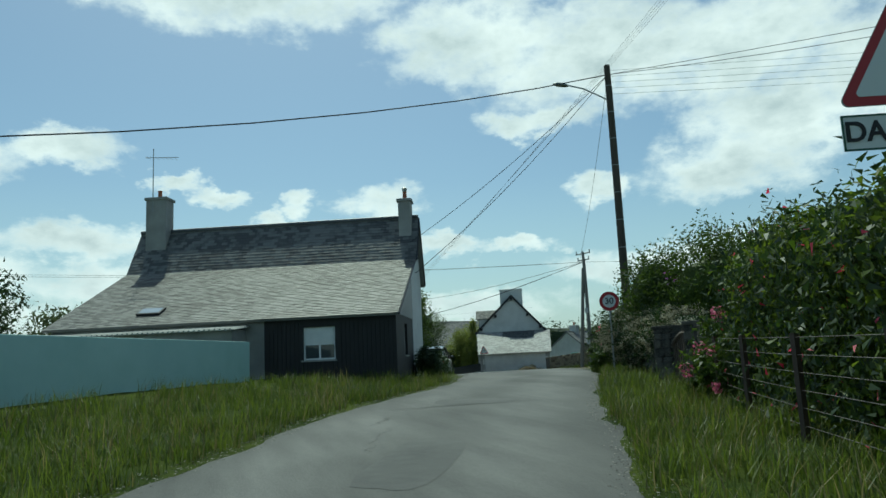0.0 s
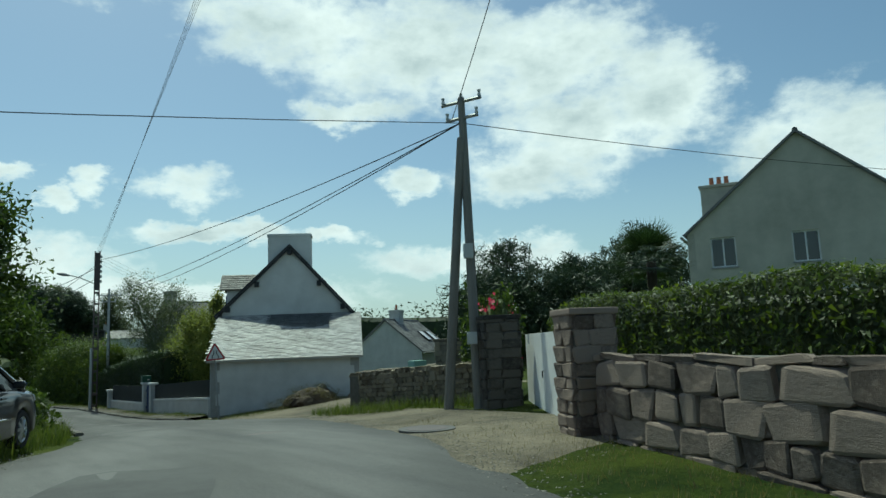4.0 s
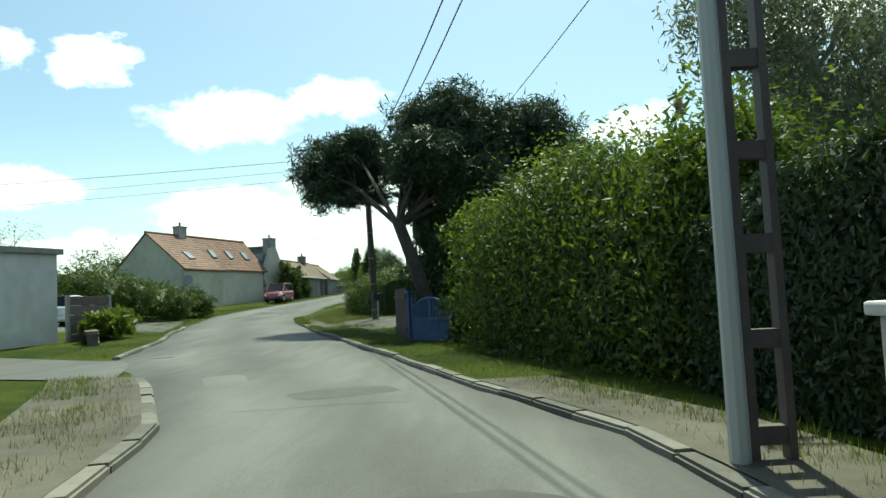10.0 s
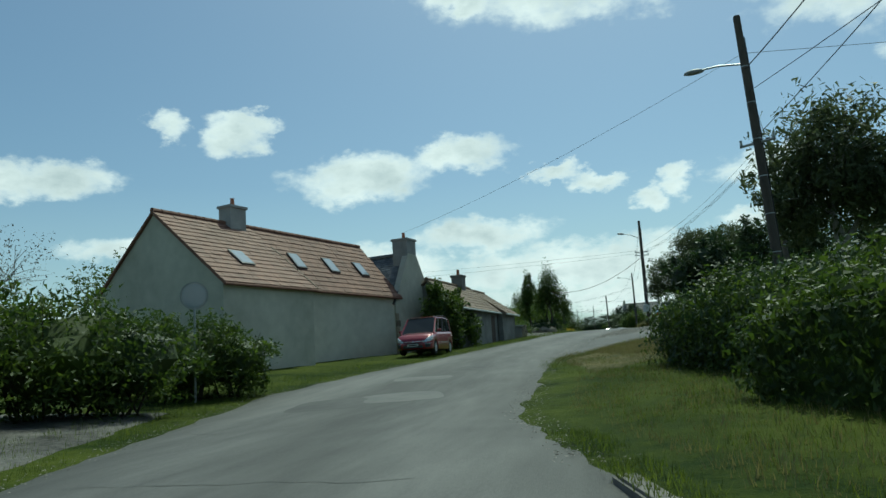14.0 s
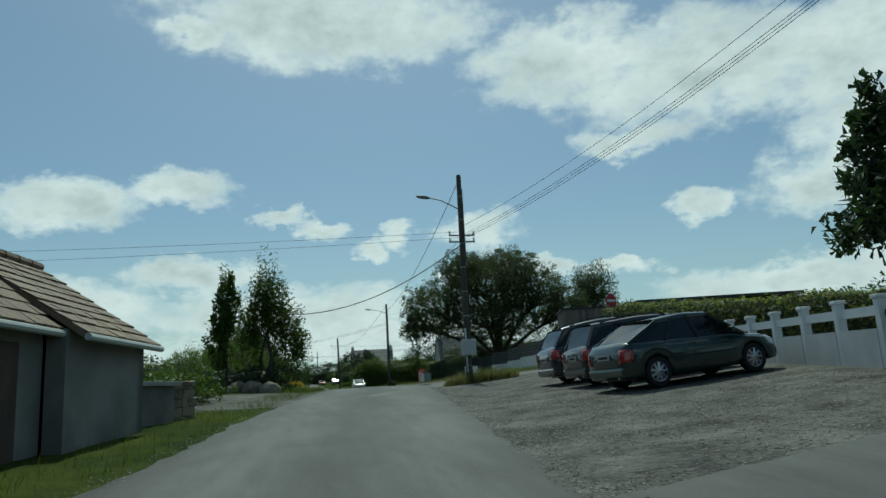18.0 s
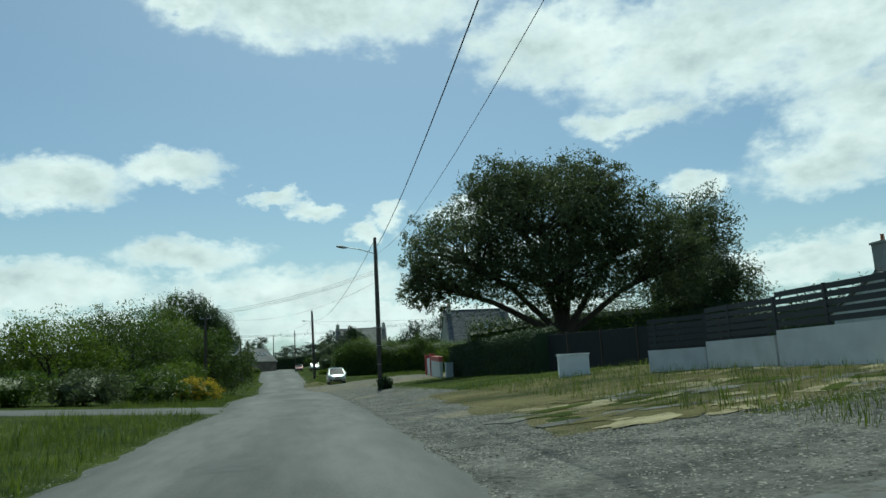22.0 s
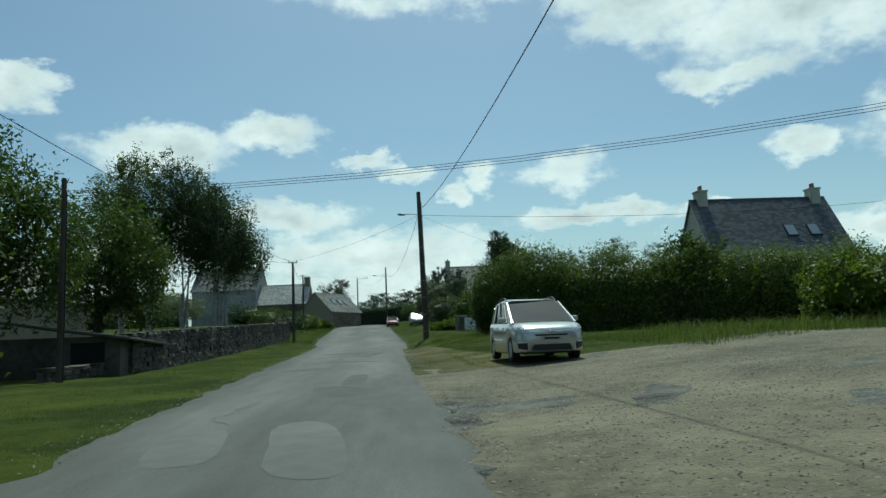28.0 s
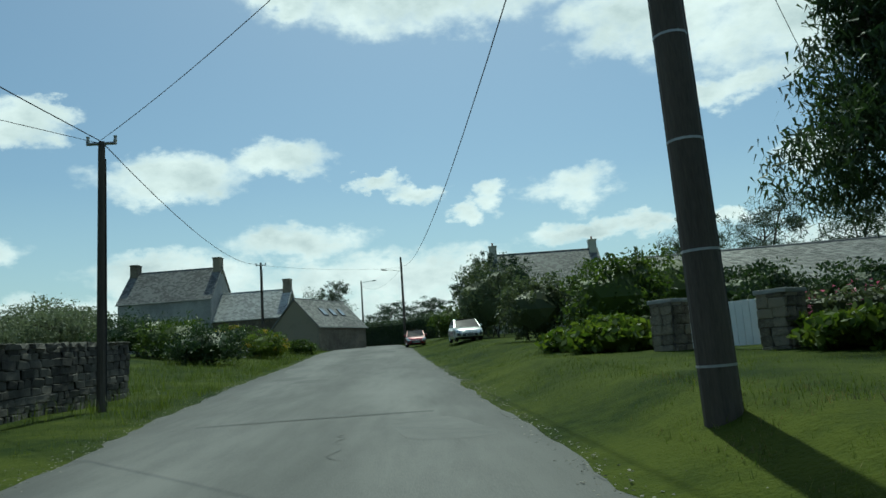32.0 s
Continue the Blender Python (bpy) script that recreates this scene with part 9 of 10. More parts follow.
# ---- gates, fences, boxes ----
def boarded_gate(label, p0, p1, z, h, n, mat, name="gate", pale=0.02, arch=0.0, notch=False, gap=0.012, rail_mat=None, bottom=0.06, group=""):
    """A gate of upright boards between two points."""
    L = math.dist(p0, p1)
    t = thing(name, label, "gate", p0[0], p0[1], z, math.degrees(math.atan2(p1[1] - p0[1], p1[0] - p0[0])), group=group)
    w = L / n
    for i in range(n):
        u = (i + 0.5) / n
        hh = h + arch * math.sin(math.pi * u) - (0.22 if notch and i in (2, n - 2) else 0)
        part("board", box_bm(i * w + gap / 2, (i + 1) * w - gap / 2, -pale, pale, bottom, hh, 0.006), mat, t)
    for zz in (0.25, h * 0.8):
        part("rail", box_bm(0.02, L - 0.02, pale, pale + 0.04, zz, zz + 0.09), rail_mat or mat, t)
    part("handle", tube_bm([(L * 0.5, -pale - 0.01, h * 0.55), (L * 0.5, -pale - 0.05, h * 0.55), (L * 0.5, -pale - 0.05, h * 0.47)], [0.012] * 3, 6), INK, t, "black iron latch")
    return t


boarded_gate("white corrugated double gate between granite pillars", (23.2, 38.7), (20.3, 34.15), 0.36, 1.56, 27, WHITE_PAINT, notch=True)
# the arched timber gate at the lane's start
tg = thing("timber_gate", "dark timber double gate with an arched top rail", "gate", 11.72, 16.45, 0.2, -108)
for leaf in (0, 1):
    bm = bmesh.new()
    pts = [(leaf * 0.95 + 0.95 * k / 6, 0, 1.12 + 0.28 * math.sin(math.pi * 0.5 * ((k / 6) if leaf == 0 else 1 - k / 6))) for k in range(7)]
    tube(bm, pts, [0.06] * 7, 6)
    part("top_rail", bm, DARK_WOOD, tg)
    part("bottom_rail", box_bm(leaf * 0.95 + 0.02, leaf * 0.95 + 0.93, -0.03, 0.03, 0.22, 0.42, 0.01), DARK_WOOD, tg)
    for k in range(6):
        u = leaf * 0.95 + 0.08 + k * 0.155
        part("bar", box_bm(u, u + 0.06, -0.02, 0.02, 0.05, 1.18 + 0.22 * math.sin(math.pi * u / 1.9), 0.005), DARK_WOOD, tg)
    part("meeting_stile", box_bm(0.89 + leaf * 0.07, 0.95 + leaf * 0.07, -0.035, 0.035, -0.1, 1.5, 0.008), DARK_WOOD, tg)
pillar("dark stone gate pillar with mossy cap", 11.85, 16.8, 0.2, 1.55, 0.5, STONE_DARK, STONE_DARK, 20, True)
pillar("dark brown stone gate pillar with mossy cap", 10.95, 14.3, 0.15, 1.6, 0.46, STONE_DARK, STONE_DARK, 20, True)
pillar("pale stone wall end under the roses", 10.45, 13.2, 0.15, 1.45, 0.42, STONE, STONE, 20, True)

# the garden fence of the white house: low wall, windbreak mesh, pillars and blue door
def mesh_fence(x0, y0, x1, y1, h_wall, h_mesh):
    L = math.dist((x0, y0), (x1, y1))
    za, zb = gz(x0, y0) + 0.05, gz(x1, y1) + 0.05
    t = thing("garden_fence", "low white wall topped with dark green windbreak mesh", "fence", x0, y0, za, math.degrees(math.atan2(y1 - y0, x1 - x0)), group="garden fence")
    sl = (zb - za) / L
    for nm, a, b, c, d, m in (("low_wall", 0, 0.16, -0.4, h_wall, RENDER_WHITE), ("coping", -0.03, 0.19, h_wall, h_wall + 0.07, WHITE_PAINT), ("windbreak", 0.06, 0.09, h_wall + 0.07, h_wall + h_mesh, GREEN_MESH)):
        bm = bmesh.new()
        for i in range(12):
            bx(bm, L * i / 12, L * (i + 1) / 12, a, b, c, d)
        for v in bm.verts:
            v.co.z += sl * v.co.x
            if nm == "windbreak" and v.co.z > h_wall + 0.3:
                v.co.z += 0.05 * noise.noise((v.co.x * 1.3, 0, 3))
        bmesh.ops.remove_doubles(bm, verts=bm.verts, dist=0.001)
        part(nm, bm, m, t)
    for i in range(int(L / 2) + 1):
        part("post", tube_bm([(i * 2.0, 0.12, h_wall + sl * i * 2), (i * 2.0, 0.12, h_wall + h_mesh + sl * i * 2)], [0.025, 0.025], 6), BLACK_PAINT, t)
    return t


mesh_fence(20.1, 62.05, 20.15, 53.0, 0.6, 0.70)
mesh_fence(19.55, 70.0, 19.98, 63.2, 0.42, 0.85)
for x, y, h, w in ((19.97, 63.04, 1.35, 0.29), (20.1, 62.12, 1.32, 0.29), (19.5, 70.15, 0.95, 0.26)):
    pillar("white rendered gate pillar", x, y, gz(x, y) + 0.05, h, w, RENDER_WHITE, WHITE_PAINT, 2)
boarded_gate("narrow blue wooden garden door", (20.08, 62.29), (19.99, 62.87), gz(20, 62.7) + 0.05, 1.25, 5, BLUE_PAINT, name="garden_door", arch=0.08)
mb = thing("letter_box", "dark green metal letter box on the pillar", "letter box", 19.97, 63.04, gz(19.97, 63.04) + 1.50, 2)
part("body", box_bm(-0.2, 0.2, -0.17, 0.17, 0, 0.30, 0.015), GREEN_BOX, mb)
part("flap", box_bm(-0.19, -0.02, -0.185, -0.17, 0.08, 0.28, 0.005), GREEN_BOX, mb)
part("name_label", box_bm(0.02, 0.12, -0.178, -0.17, 0.10, 0.13), SIGN_WHITE, mb)

# blue double gate under the pine: solid below, open bars above, tops sweeping up to the middle
def barred_leaf(label, p0, p1, z, low, high, n, sweep, mat):
    L = math.dist(p0, p1)
    t = thing("gate", label, "gate", p0[0], p0[1], z, math.degrees(math.atan2(p1[1] - p0[1], p1[0] - p0[0])), group="blue gate leaves")
    w = L / n

    def top_at(u):
        return high - sweep * (0.5 + 0.5 * math.cos(math.pi * u)) ** 1.5

    for i in range(n):
        u = (i + 0.5) / n
        part("board", box_bm(i * w + 0.004, (i + 1) * w - 0.004, -0.018, 0.018, 0.06, low, 0.004), mat, t)
        part("bar", box_bm((i + 0.5) * w - 0.02, (i + 0.5) * w + 0.02, -0.015, 0.015, low, top_at(u), 0.004), mat, t)
    for zz in (0.14, low - 0.06):
        part("rail", box_bm(0.0, L, 0.018, 0.055, zz, zz + 0.09, 0.006), mat, t)
    part("top_rail", tube_bm([(L * k / 8, 0, top_at(k / 8) - 0.03) for k in range(9)], [0.035] * 9, 6), mat, t)
    for u in (0.03, L - 0.03):
        part("stile", box_bm(u - 0.03, u + 0.03, -0.024, 0.024, 0.05, high + 0.02, 0.005), mat, t)
    return t


GATE_L, GATE_M, GATE_R = (15.36, 85.75), (15.88, 85.15), (16.4, 84.54)
barred_leaf("blue wooden gate leaf with open upper bars", GATE_L, GATE_M, gz(15.88, 85.15) + 0.03, 0.66, 1.22, 9, 0.2, BLUE_PAINT)
barred_leaf("blue wooden gate leaf with open upper bars", GATE_R, GATE_M, gz(15.88, 85.15) + 0.03, 0.66, 1.22, 9, 0.2, BLUE_PAINT)
for x, y, h in ((15.28, 85.85, 1.32), (16.48, 84.45, 1.14)):
    pillar("blue painted gate post", x, y, gz(x, y) + 0.02, h, 0.11, BLUE_PAINT, BLUE_PAINT, 40)
boarded_gate("dark brown boarded panel beside the blue gate", (15.22, 85.98), (14.74, 87.64), gz(15, 87) + 0.03, 1.45, 11, DARK_WOOD, name="fence_panel")
sp = thing("post_box", "dark grey letter box on a post", "letter box", 13.2, 96.0, gz(13.2, 96), 20)
part("post", tube_bm([(0, 0, -0.2), (0, 0, 0.8)], [0.03, 0.03], 8), STEEL, sp)
part("body", box_bm(-0.22, 0.22, -0.14, 0.14, 0.8, 1.1, 0.015), BLACK_PAINT, sp)

# slatted panel fence at the annexe
pf = thing("panel_fence", "weathered grey panel fence", "fence", 2.65, 91.3, -0.75, 74)
for i in range(2):
    part("post", box_bm(i * 2.0 - 0.06, i * 2.0 + 0.06, -0.06, 0.06, -0.3, 1.75), CONCRETE, pf)
    for k in range(5):
        if i < 1:
            part("slat", box_bm(i * 2 + 0.06, i * 2 + 1.94, -0.02, 0.02, 0.02 + k * 0.34, 0.34 + k * 0.34, 0.008), GREY_BOARD, pf)
bush("agapanthus", "strap-leaved plants in the stone planter", 2.6, 94.5, G0(2.6, 94.5), [(0.9, -2.0, 0.55, 0.6, 1.6, 0.5), (-0.3, 0.6, 0.6, 0.7, 1.6, 0.55), (-1.6, 2.8, 0.6, 0.8, 1.4, 0.5)], 6000, 0.14, LEAF_BRIGHT, 301, "plant", long=3.0)
mr = thing("traffic_mirror", "round traffic mirror on a thin post", "mirror", -2.64, 116.46, gz(-2.64, 116.46), 0)
part("post", tube_bm([(0, 0, -0.3), (0, 0, 2.6)], [0.03, 0.03], 8), STEEL, mr)
md = part("disc", tube_bm([(0, -0.05, 0), (0, 0.02, 0)], [0.36, 0.34], 24), SIGN_BACK, mr)
md.matrix_basis = pose(0, 0, 2.51 - gz(-2.64, 116.46), 5, 0, 20)
part("glass", tube_bm([(0, -0.056, 0), (0, -0.051, 0)], [0.31, 0.31], 24), SKYLIGHT_GLASS, md)

# white fence and gate above the gravel lot
WF0, WF1 = (15.4, 146.4), (19.45, 166.6)
WF_L = math.dist(WF0, WF1)
wf = thing("white_fence", "low white wall with posts and a single rail", "fence", WF0[0], WF0[1], 0, math.degrees(math.atan2(WF1[1] - WF0[1], WF1[0] - WF0[0])))
WF_N = 14
for i in range(WF_N + 1):
    u = WF_L * i / WF_N
    zt = 3.36 + (4.02 - 3.36) * i / WF_N
    part("post", box_bm(u - 0.08, u + 0.08, -0.09, 0.09, 1.5, zt - 0.08, 0.012), WHITE_PAINT, wf)
    part("post_cap", box_bm(u - 0.11, u + 0.11, -0.12, 0.12, zt - 0.08, zt, 0.02), WHITE_PAINT, wf)
    if i < WF_N:
        for nm, hw, lo, hi, m in (("low_wall", 0.1, -2.0, -0.62, RENDER_WHITE), ("rail", 0.03, -0.38, -0.20, WHITE_PAINT)):
            bm = bmesh.new()
            bx(bm, u + 0.08, u + WF_L / WF_N - 0.08, -hw, hw, zt + lo, zt + hi)
            for v in bm.verts:
                v.co.z += 0.66 / WF_L * (v.co.x - u)
            part(nm, bm, m, wf)
for x, y, zt, w in ((15.6, 144.62, 3.42, 0.4), (15.65, 142.1, 3.6, 0.46)):
    pillar("stone gate pillar with flat cap", x, y, 1.85, zt - 1.94, w, STONE, STONE, 84, True)
boarded_gate("pale grey slatted garden gate", (15.6, 144.38), (15.65, 142.36), 1.92, 1.2, 14, WHITE_PAINT, gap=0.06)
stone_wall("low rubble wall between the fence and the gate", (15.42, 146.3), (15.58, 144.85), 1.9, 1.9, 1.1, 0.35, STONE, 0.2, 0.36, 13, faces=(1,))

# cabinet on the pole by the lot, meter boxes on the bend poles
cb = thing("cable_cabinet", "grey cable cabinet strapped to the pole", "cabinet", 12.06, 166.45, 2.85, -4)
part("body", box_bm(-0.34, 0.3, -0.40, -0.17, 0.72, 1.40, 0.02), BOX_GREY, cb)
part("loop", tube_bm([(0.2, -0.2, 1.02), (0.26, -0.2, 0.85), (0.2, -0.2, 0.72), (0.12, -0.16, 0.85)], [0.025] * 4, 6), CABLE_RED, cb)
part("duct", box_bm(-0.13, -0.07, -0.2, -0.12, 0.0, 1.9), BOX_GREY, cb)
for x, y, z, w, h in ((21.74, 38.75, 1.75, 0.2, 0.26), (22.06, 38.6, 1.4, 0.26, 0.36), (21.88, 38.95, 3.6, 0.2, 0.32)):
    b = thing("meter_box", "small grey meter box fixed to the pole", "meter box", x, y, z, -25, group="meter boxes")
    part("case", box_bm(-w / 2, w / 2, -0.18, -0.04, 0, h, 0.015), BOX_GREY, b)
    part("bracket", box_bm(-0.03, 0.03, -0.04, 0.30, h * 0.4, h * 0.6), STEEL, b)

# the plot beyond the lot: stepped white wall with slatted fence, boxes
for x0, y0, x1, y1, h in ((20.75, 178.6, 20.6, 187.5, 0.98), (20.6, 187.6, 20.4, 190.4, 0.82), (20.4, 190.5, 19.6, 192.4, 0.68)):
    L = math.dist((x0, y0), (x1, y1))
    t = thing("stepped_wall", "white rendered wall stepping down the plot", "wall", x0, y0, gz(x0, y0) - 0.05, math.degrees(math.atan2(y1 - y0, x1 - x0)), group="stepped white wall")
    part("wall", box_bm(0, L, -0.1, 0.1, -0.4, h, 0.01), RENDER_WHITE, t)
    for i in range(int(L / 1.8) + 1):
        part("post", box_bm(i * 1.8 - 0.04, i * 1.8 + 0.04, -0.04, 0.04, h, h + 0.95), BLACK_PAINT, t)
    for k in range(5):
        part("slat", box_bm(0, L, 0.0, 0.03, h + 0.08 + k * 0.18, h + 0.21 + k * 0.18), BLACK_PAINT, t)
part_y = thing("panel_screen", "dark slatted timber screen behind the verge", "fence", 26.5, 196.5, gz(24, 200) - 0.1, 122)
for i in range(6):
    part("panel", box_bm(i * 1.9, i * 1.9 + 1.82, -0.03, 0.03, 0.0, 1.75, 0.01), BLACK_WOOD, part_y)
    part("post", box_bm(i * 1.9 - 0.06, i * 1.9, -0.05, 0.05, -0.2, 1.85), DARK_WOOD, part_y)
ub = thing("utility_box", "white utility cabinet on the grassy verge", "cabinet", 18.8, 196.9, gz(18.8, 196.9) - 0.05, -12)
part("body", box_bm(-0.55, 0.55, -0.18, 0.18, -0.2, 0.82, 0.02), WHITE_PAINT, ub)
part("lid", box_bm(-0.58, 0.58, -0.2, 0.2, 0.82, 0.88, 0.01), WHITE_PAINT, ub)
ub2 = copy_thing(ub, pose(21.2, 178.4, gz(21.2, 178.4), 0, 0, 5))
ub2["label"] = "small pale utility cabinet beside the wall"
# red and white wall of the next garden
RW0, RW1 = (18.86, 223.5), (19.75, 232.4)
RW_L = math.dist(RW0, RW1)
rw = thing("painted_wall", "pinkish white garden wall with red coping", "wall", RW0[0], RW0[1], 3.2, math.degrees(math.atan2(RW1[1] - RW0[1], RW1[0] - RW0[0])))
for nm, hw, lo, hi, m in (("wall", 0.1, -0.4, 1.22, RENDER_WHITE), ("coping", 0.16, 1.22, 1.58, RED_PAINT)):
    bm = box_bm(0, RW_L, -hw, hw, lo, hi, 0.01)
    for v in bm.verts:
        v.co.z += 0.3 * v.co.x / RW_L
    part(nm, bm, m, rw)
for x, y in ((19.8, 232.7), (20.36, 238.6)):
    pillar("red painted gate pillar", x, y, gz(x, y) - 0.1, 1.85, 0.4, RED_PAINT, RED_PAINT, -6)
boarded_gate("white solid garden gate between red pillars", (19.84, 232.95), (20.32, 238.35), gz(20, 235) - 0.05, 1.6, 22, WHITE_PAINT)
wb = thing("wheelie_bin", "pale grey bin beside the garden hedge", "bin", 18.85, 220.6, gz(18.85, 220.6), 0)
part("body", box_bm(-0.24, 0.24, -0.24, 0.24, 0, 0.95, 0.03, ), BOX_GREY, wb)
part("lid", box_bm(-0.27, 0.27, -0.27, 0.27, 0.95, 1.02, 0.02), BOX_GREY, wb)
bush("pole_shrub", "dark shrub grown round the pole's foot", 13.6, 214.5, G0(13.6, 214.5), [(0, 0, 0.35, 0.3, 0.3, 0.42), (0.35, 0.1, 0.4, 0.3, 0.3, 0.5)], 2200, 0.075, LEAF_DARK, 302)
# stone outhouse by the field wall
oh = thing("outhouse", "low dark stone outhouse with a slate roof", "outhouse", -2.5, 257.95, 2.75, 0)
part("wall", box_bm(-2.2, 2.0, -1.9, 1.75, -0.4, 1.5, 0.02), STONE_DARK, oh)
r = part("roof", box_bm(-2.6, 2.4, -2.2, 2.2, 0, 0.09, 0.02), SLATE_DARK, oh)
r.matrix_basis = pose(0, 0, 1.62, -3, 9, 0)
# flat near-black sheet on the wall, painting in the darkness inside
part("doorway", box_bm(0.4, 1.5, -1.93, -1.9, -0.3, 1.3), UNLIT_BLACK, oh, "near-black panel standing for the unlit open doorway")
stone_wall("stub of rubble wall beside the outhouse", (-1.55, 253.2), (-0.95, 255.9), 2.7, 2.78, 0.5, 0.35, STONE_DARK, 0.16, 0.3, 12, faces=(-1,))
# last garden: white gate, pillars, big-leaved plants
for x, y in ((13.75, 288.4), (15.1, 285.9)):
    pillar("dark stone gate pillar with flat cap", x, y, gz(x, y) - 0.05, 1.15, 0.6, STONE, CONCRETE, 30, True)
boarded_gate("low white picket gate between stone pillars", (14.0, 287.9), (14.85, 286.4), gz(14.4, 287) + 0.02, 1.0, 10, WHITE_PAINT)
for i, (x, y, r, h) in enumerate([(13.0, 290.6, 1.3, 0.75), (12.6, 292.6, 1.2, 0.7), (16.2, 284.4, 1.5, 0.8), (17.8, 282.8, 1.4, 0.85), (13.9, 294.6, 1.4, 0.9)]):
    bush("leafy_clump", "broad bright green leaves edging the garden", x, y, G0(x, y), [(0, 0, h * 0.45, r, r, h * 0.55)], 2600, 0.2, LEAF_BRIGHT, 310 + i, "plant", "broad-leaved clumps", long=1.4)
hedge("red_hedge", "low reddish flowering border", [(15.8, 286.6), (18.5, 284.5), (22, 281.5)], 1.0, 1.0, 5000, 0.1, LEAF_OLIVE, 316, wob=0.12, zfun=gz, flowers=[(BLOSSOM_PINK, 500, 0.07)])
# compost heap and gravel pile at the white house
ch = thing("compost_heap", "dark heap of cut grass and brushwood", "heap", 23.0, 50.3, gz(23.0, 50.3) - 0.05, 0)
bm = bmesh.new()
rr = bmesh.ops.create_icosphere(bm, subdivisions=4, radius=1.0)
for v in rr["verts"]:
    k = 1 + 0.16 * noise.noise(v.co * 1.6) + 0.06 * noise.noise(v.co * 5) + 0.03 * noise.noise(v.co * 17)
    v.co = Vector((v.co.x * 1.0 * k, v.co.y * 0.7 * k, max(-0.1, v.co.z * 0.62 * k)))
part("mound", bm, SOIL_BROWN, ch)
foliage("cut_straw", ch, GRASS_DRY, [(0, 0, 0.25, 0.9, 0.65, 0.45), (-0.8, 0.1, 0.1, 0.6, 0.4, 0.3)], 5200, 0.05, 320, 0.2, 0.9, 3.0, floor=0, slim=0.09)
gp = thing("gravel_heap", "small heap of pale gravel", "heap", 24.6, 49.6, gz(24.6, 49.6) - 0.05, 0)
bm = bmesh.new()
rr = bmesh.ops.create_icosphere(bm, subdivisions=4, radius=1.0)
for v in rr["verts"]:
    k = 1 + 0.12 * noise.noise(v.co * 3)
    v.co = Vector((v.co.x * 0.55 * k, v.co.y * 0.4 * k, max(-0.1, v.co.z * 0.30 * k)))
part("mound", bm, SANDY, gp)
mbx = thing("mint_box", "pale mint green painted metal box", "box", 24.2, 45.1, 0.6, 10)
part("body", box_bm(-0.25, 0.25, -0.15, 0.15, 0.35, 0.72, 0.015), MINT, mbx)
part("leg", box_bm(-0.05, 0.05, -0.05, 0.05, -0.6, 0.35), STEEL, mbx)
yb = thing("yellow_bin", "grey bin with a yellow lid", "bin", 25.6, 42.8, 0.2, 0)
part("body", box_bm(-0.25, 0.25, -0.25, 0.25, 0, 0.85, 0.03), BOX_GREY, yb)
part("lid", box_bm(-0.28, 0.28, -0.28, 0.28, 0.85, 0.95, 0.03), YELLOW, yb)
# palm and yucca
pm = thing("fan_palm", "stiff fan palm behind the hedge", "palm", 31.5, 42.2, 0.3, 0)
part("trunk", tube_bm([(0, 0, -0.2), (0, 0, 2.0), (0.05, 0, 3.9)], [0.2, 0.17, 0.16], 10), BARK, pm)
rng = np.random.default_rng(8)
verts, faces = [], []
for i in range(84):
    a, e, ln = rng.uniform(0, math.tau), rng.uniform(-0.5, 1.3), rng.uniform(1.1, 1.5)
    d = np.array([math.cos(a) * math.cos(e), math.sin(a) * math.cos(e), math.sin(e)])
    s = np.cross(d, [0, 0, 1])
    s /= np.linalg.norm(s) + 1e-6
    up = np.cross(s, d)
    hub = np.array([0.05, 0, 3.9]) + d * ln * 0.55
    for k in range(11):
        f = (k - 5) * 0.22
        tip = hub + (d * math.cos(f) + s * math.sin(f)) * ln * 0.6 - np.array([0, 0, 0.08 * abs(k - 5) * 0.3])
        w = s * math.cos(f) * 0.022 - d * math.sin(f) * 0.022
        j = len(verts)
        verts += [hub - w, hub + w, tip]
        faces.append((j, j + 1, j + 2))
part("fronds", mesh_of("fronds", verts, faces, LEAF_DARK), LEAF_DARK, pm)
yc = thing("yucca", "spiky variegated yucca in the garden", "plant", 26.2, 44.2, 0.2, 0)
verts, faces = [], []
for i in range(90):
    a, e, ln = rng.uniform(0, math.tau), rng.uniform(0.1, 1.4), rng.uniform(0.8, 1.2)
    d = np.array([math.cos(a) * math.cos(e), math.sin(a) * math.cos(e), math.sin(e)])
    s = np.cross(d, [0.1, 0, 1])
    s /= np.linalg.norm(s)
    j = len(verts)
    verts += [-s * 0.03 + (0, 0, 0.3), s * 0.03 + (0, 0, 0.3), d * ln * 0.5 + s * 0.03 + (0, 0, 0.32), d * ln * 0.5 - s * 0.03 + (0, 0, 0.32), d * ln + (0, 0, 0.25)]
    faces += [(j, j + 1, j + 2, j + 3), (j + 3, j + 2, j + 4)]
part("blades", mesh_of("blades", verts, faces, LEAF_GREY), LEAF_GREY, yc)
bush("garden_rose", "tall pink climbing rose by the poles", 23.6, 40.4, G0(23.6, 40.4), [(0, 0, 1.5, 0.7, 0.9, 1.4)], 2500, 0.1, LEAF, 330, flowers=[(BLOSSOM_RED, 50, 0.14)])

# ---- signs ----
def words(parent, text, size, m, mat, name="lettering"):
    c = bpy.data.curves.new(name, "FONT")
    c.body, c.size, c.align_x, c.align_y, c.extrude, c.offset = text, size, "CENTER", "CENTER", 0.002, size * 0.02
    c.materials.append(mat)
    ob = new(name, c)
    ob.parent = parent
    ob.matrix_basis = m
    return ob


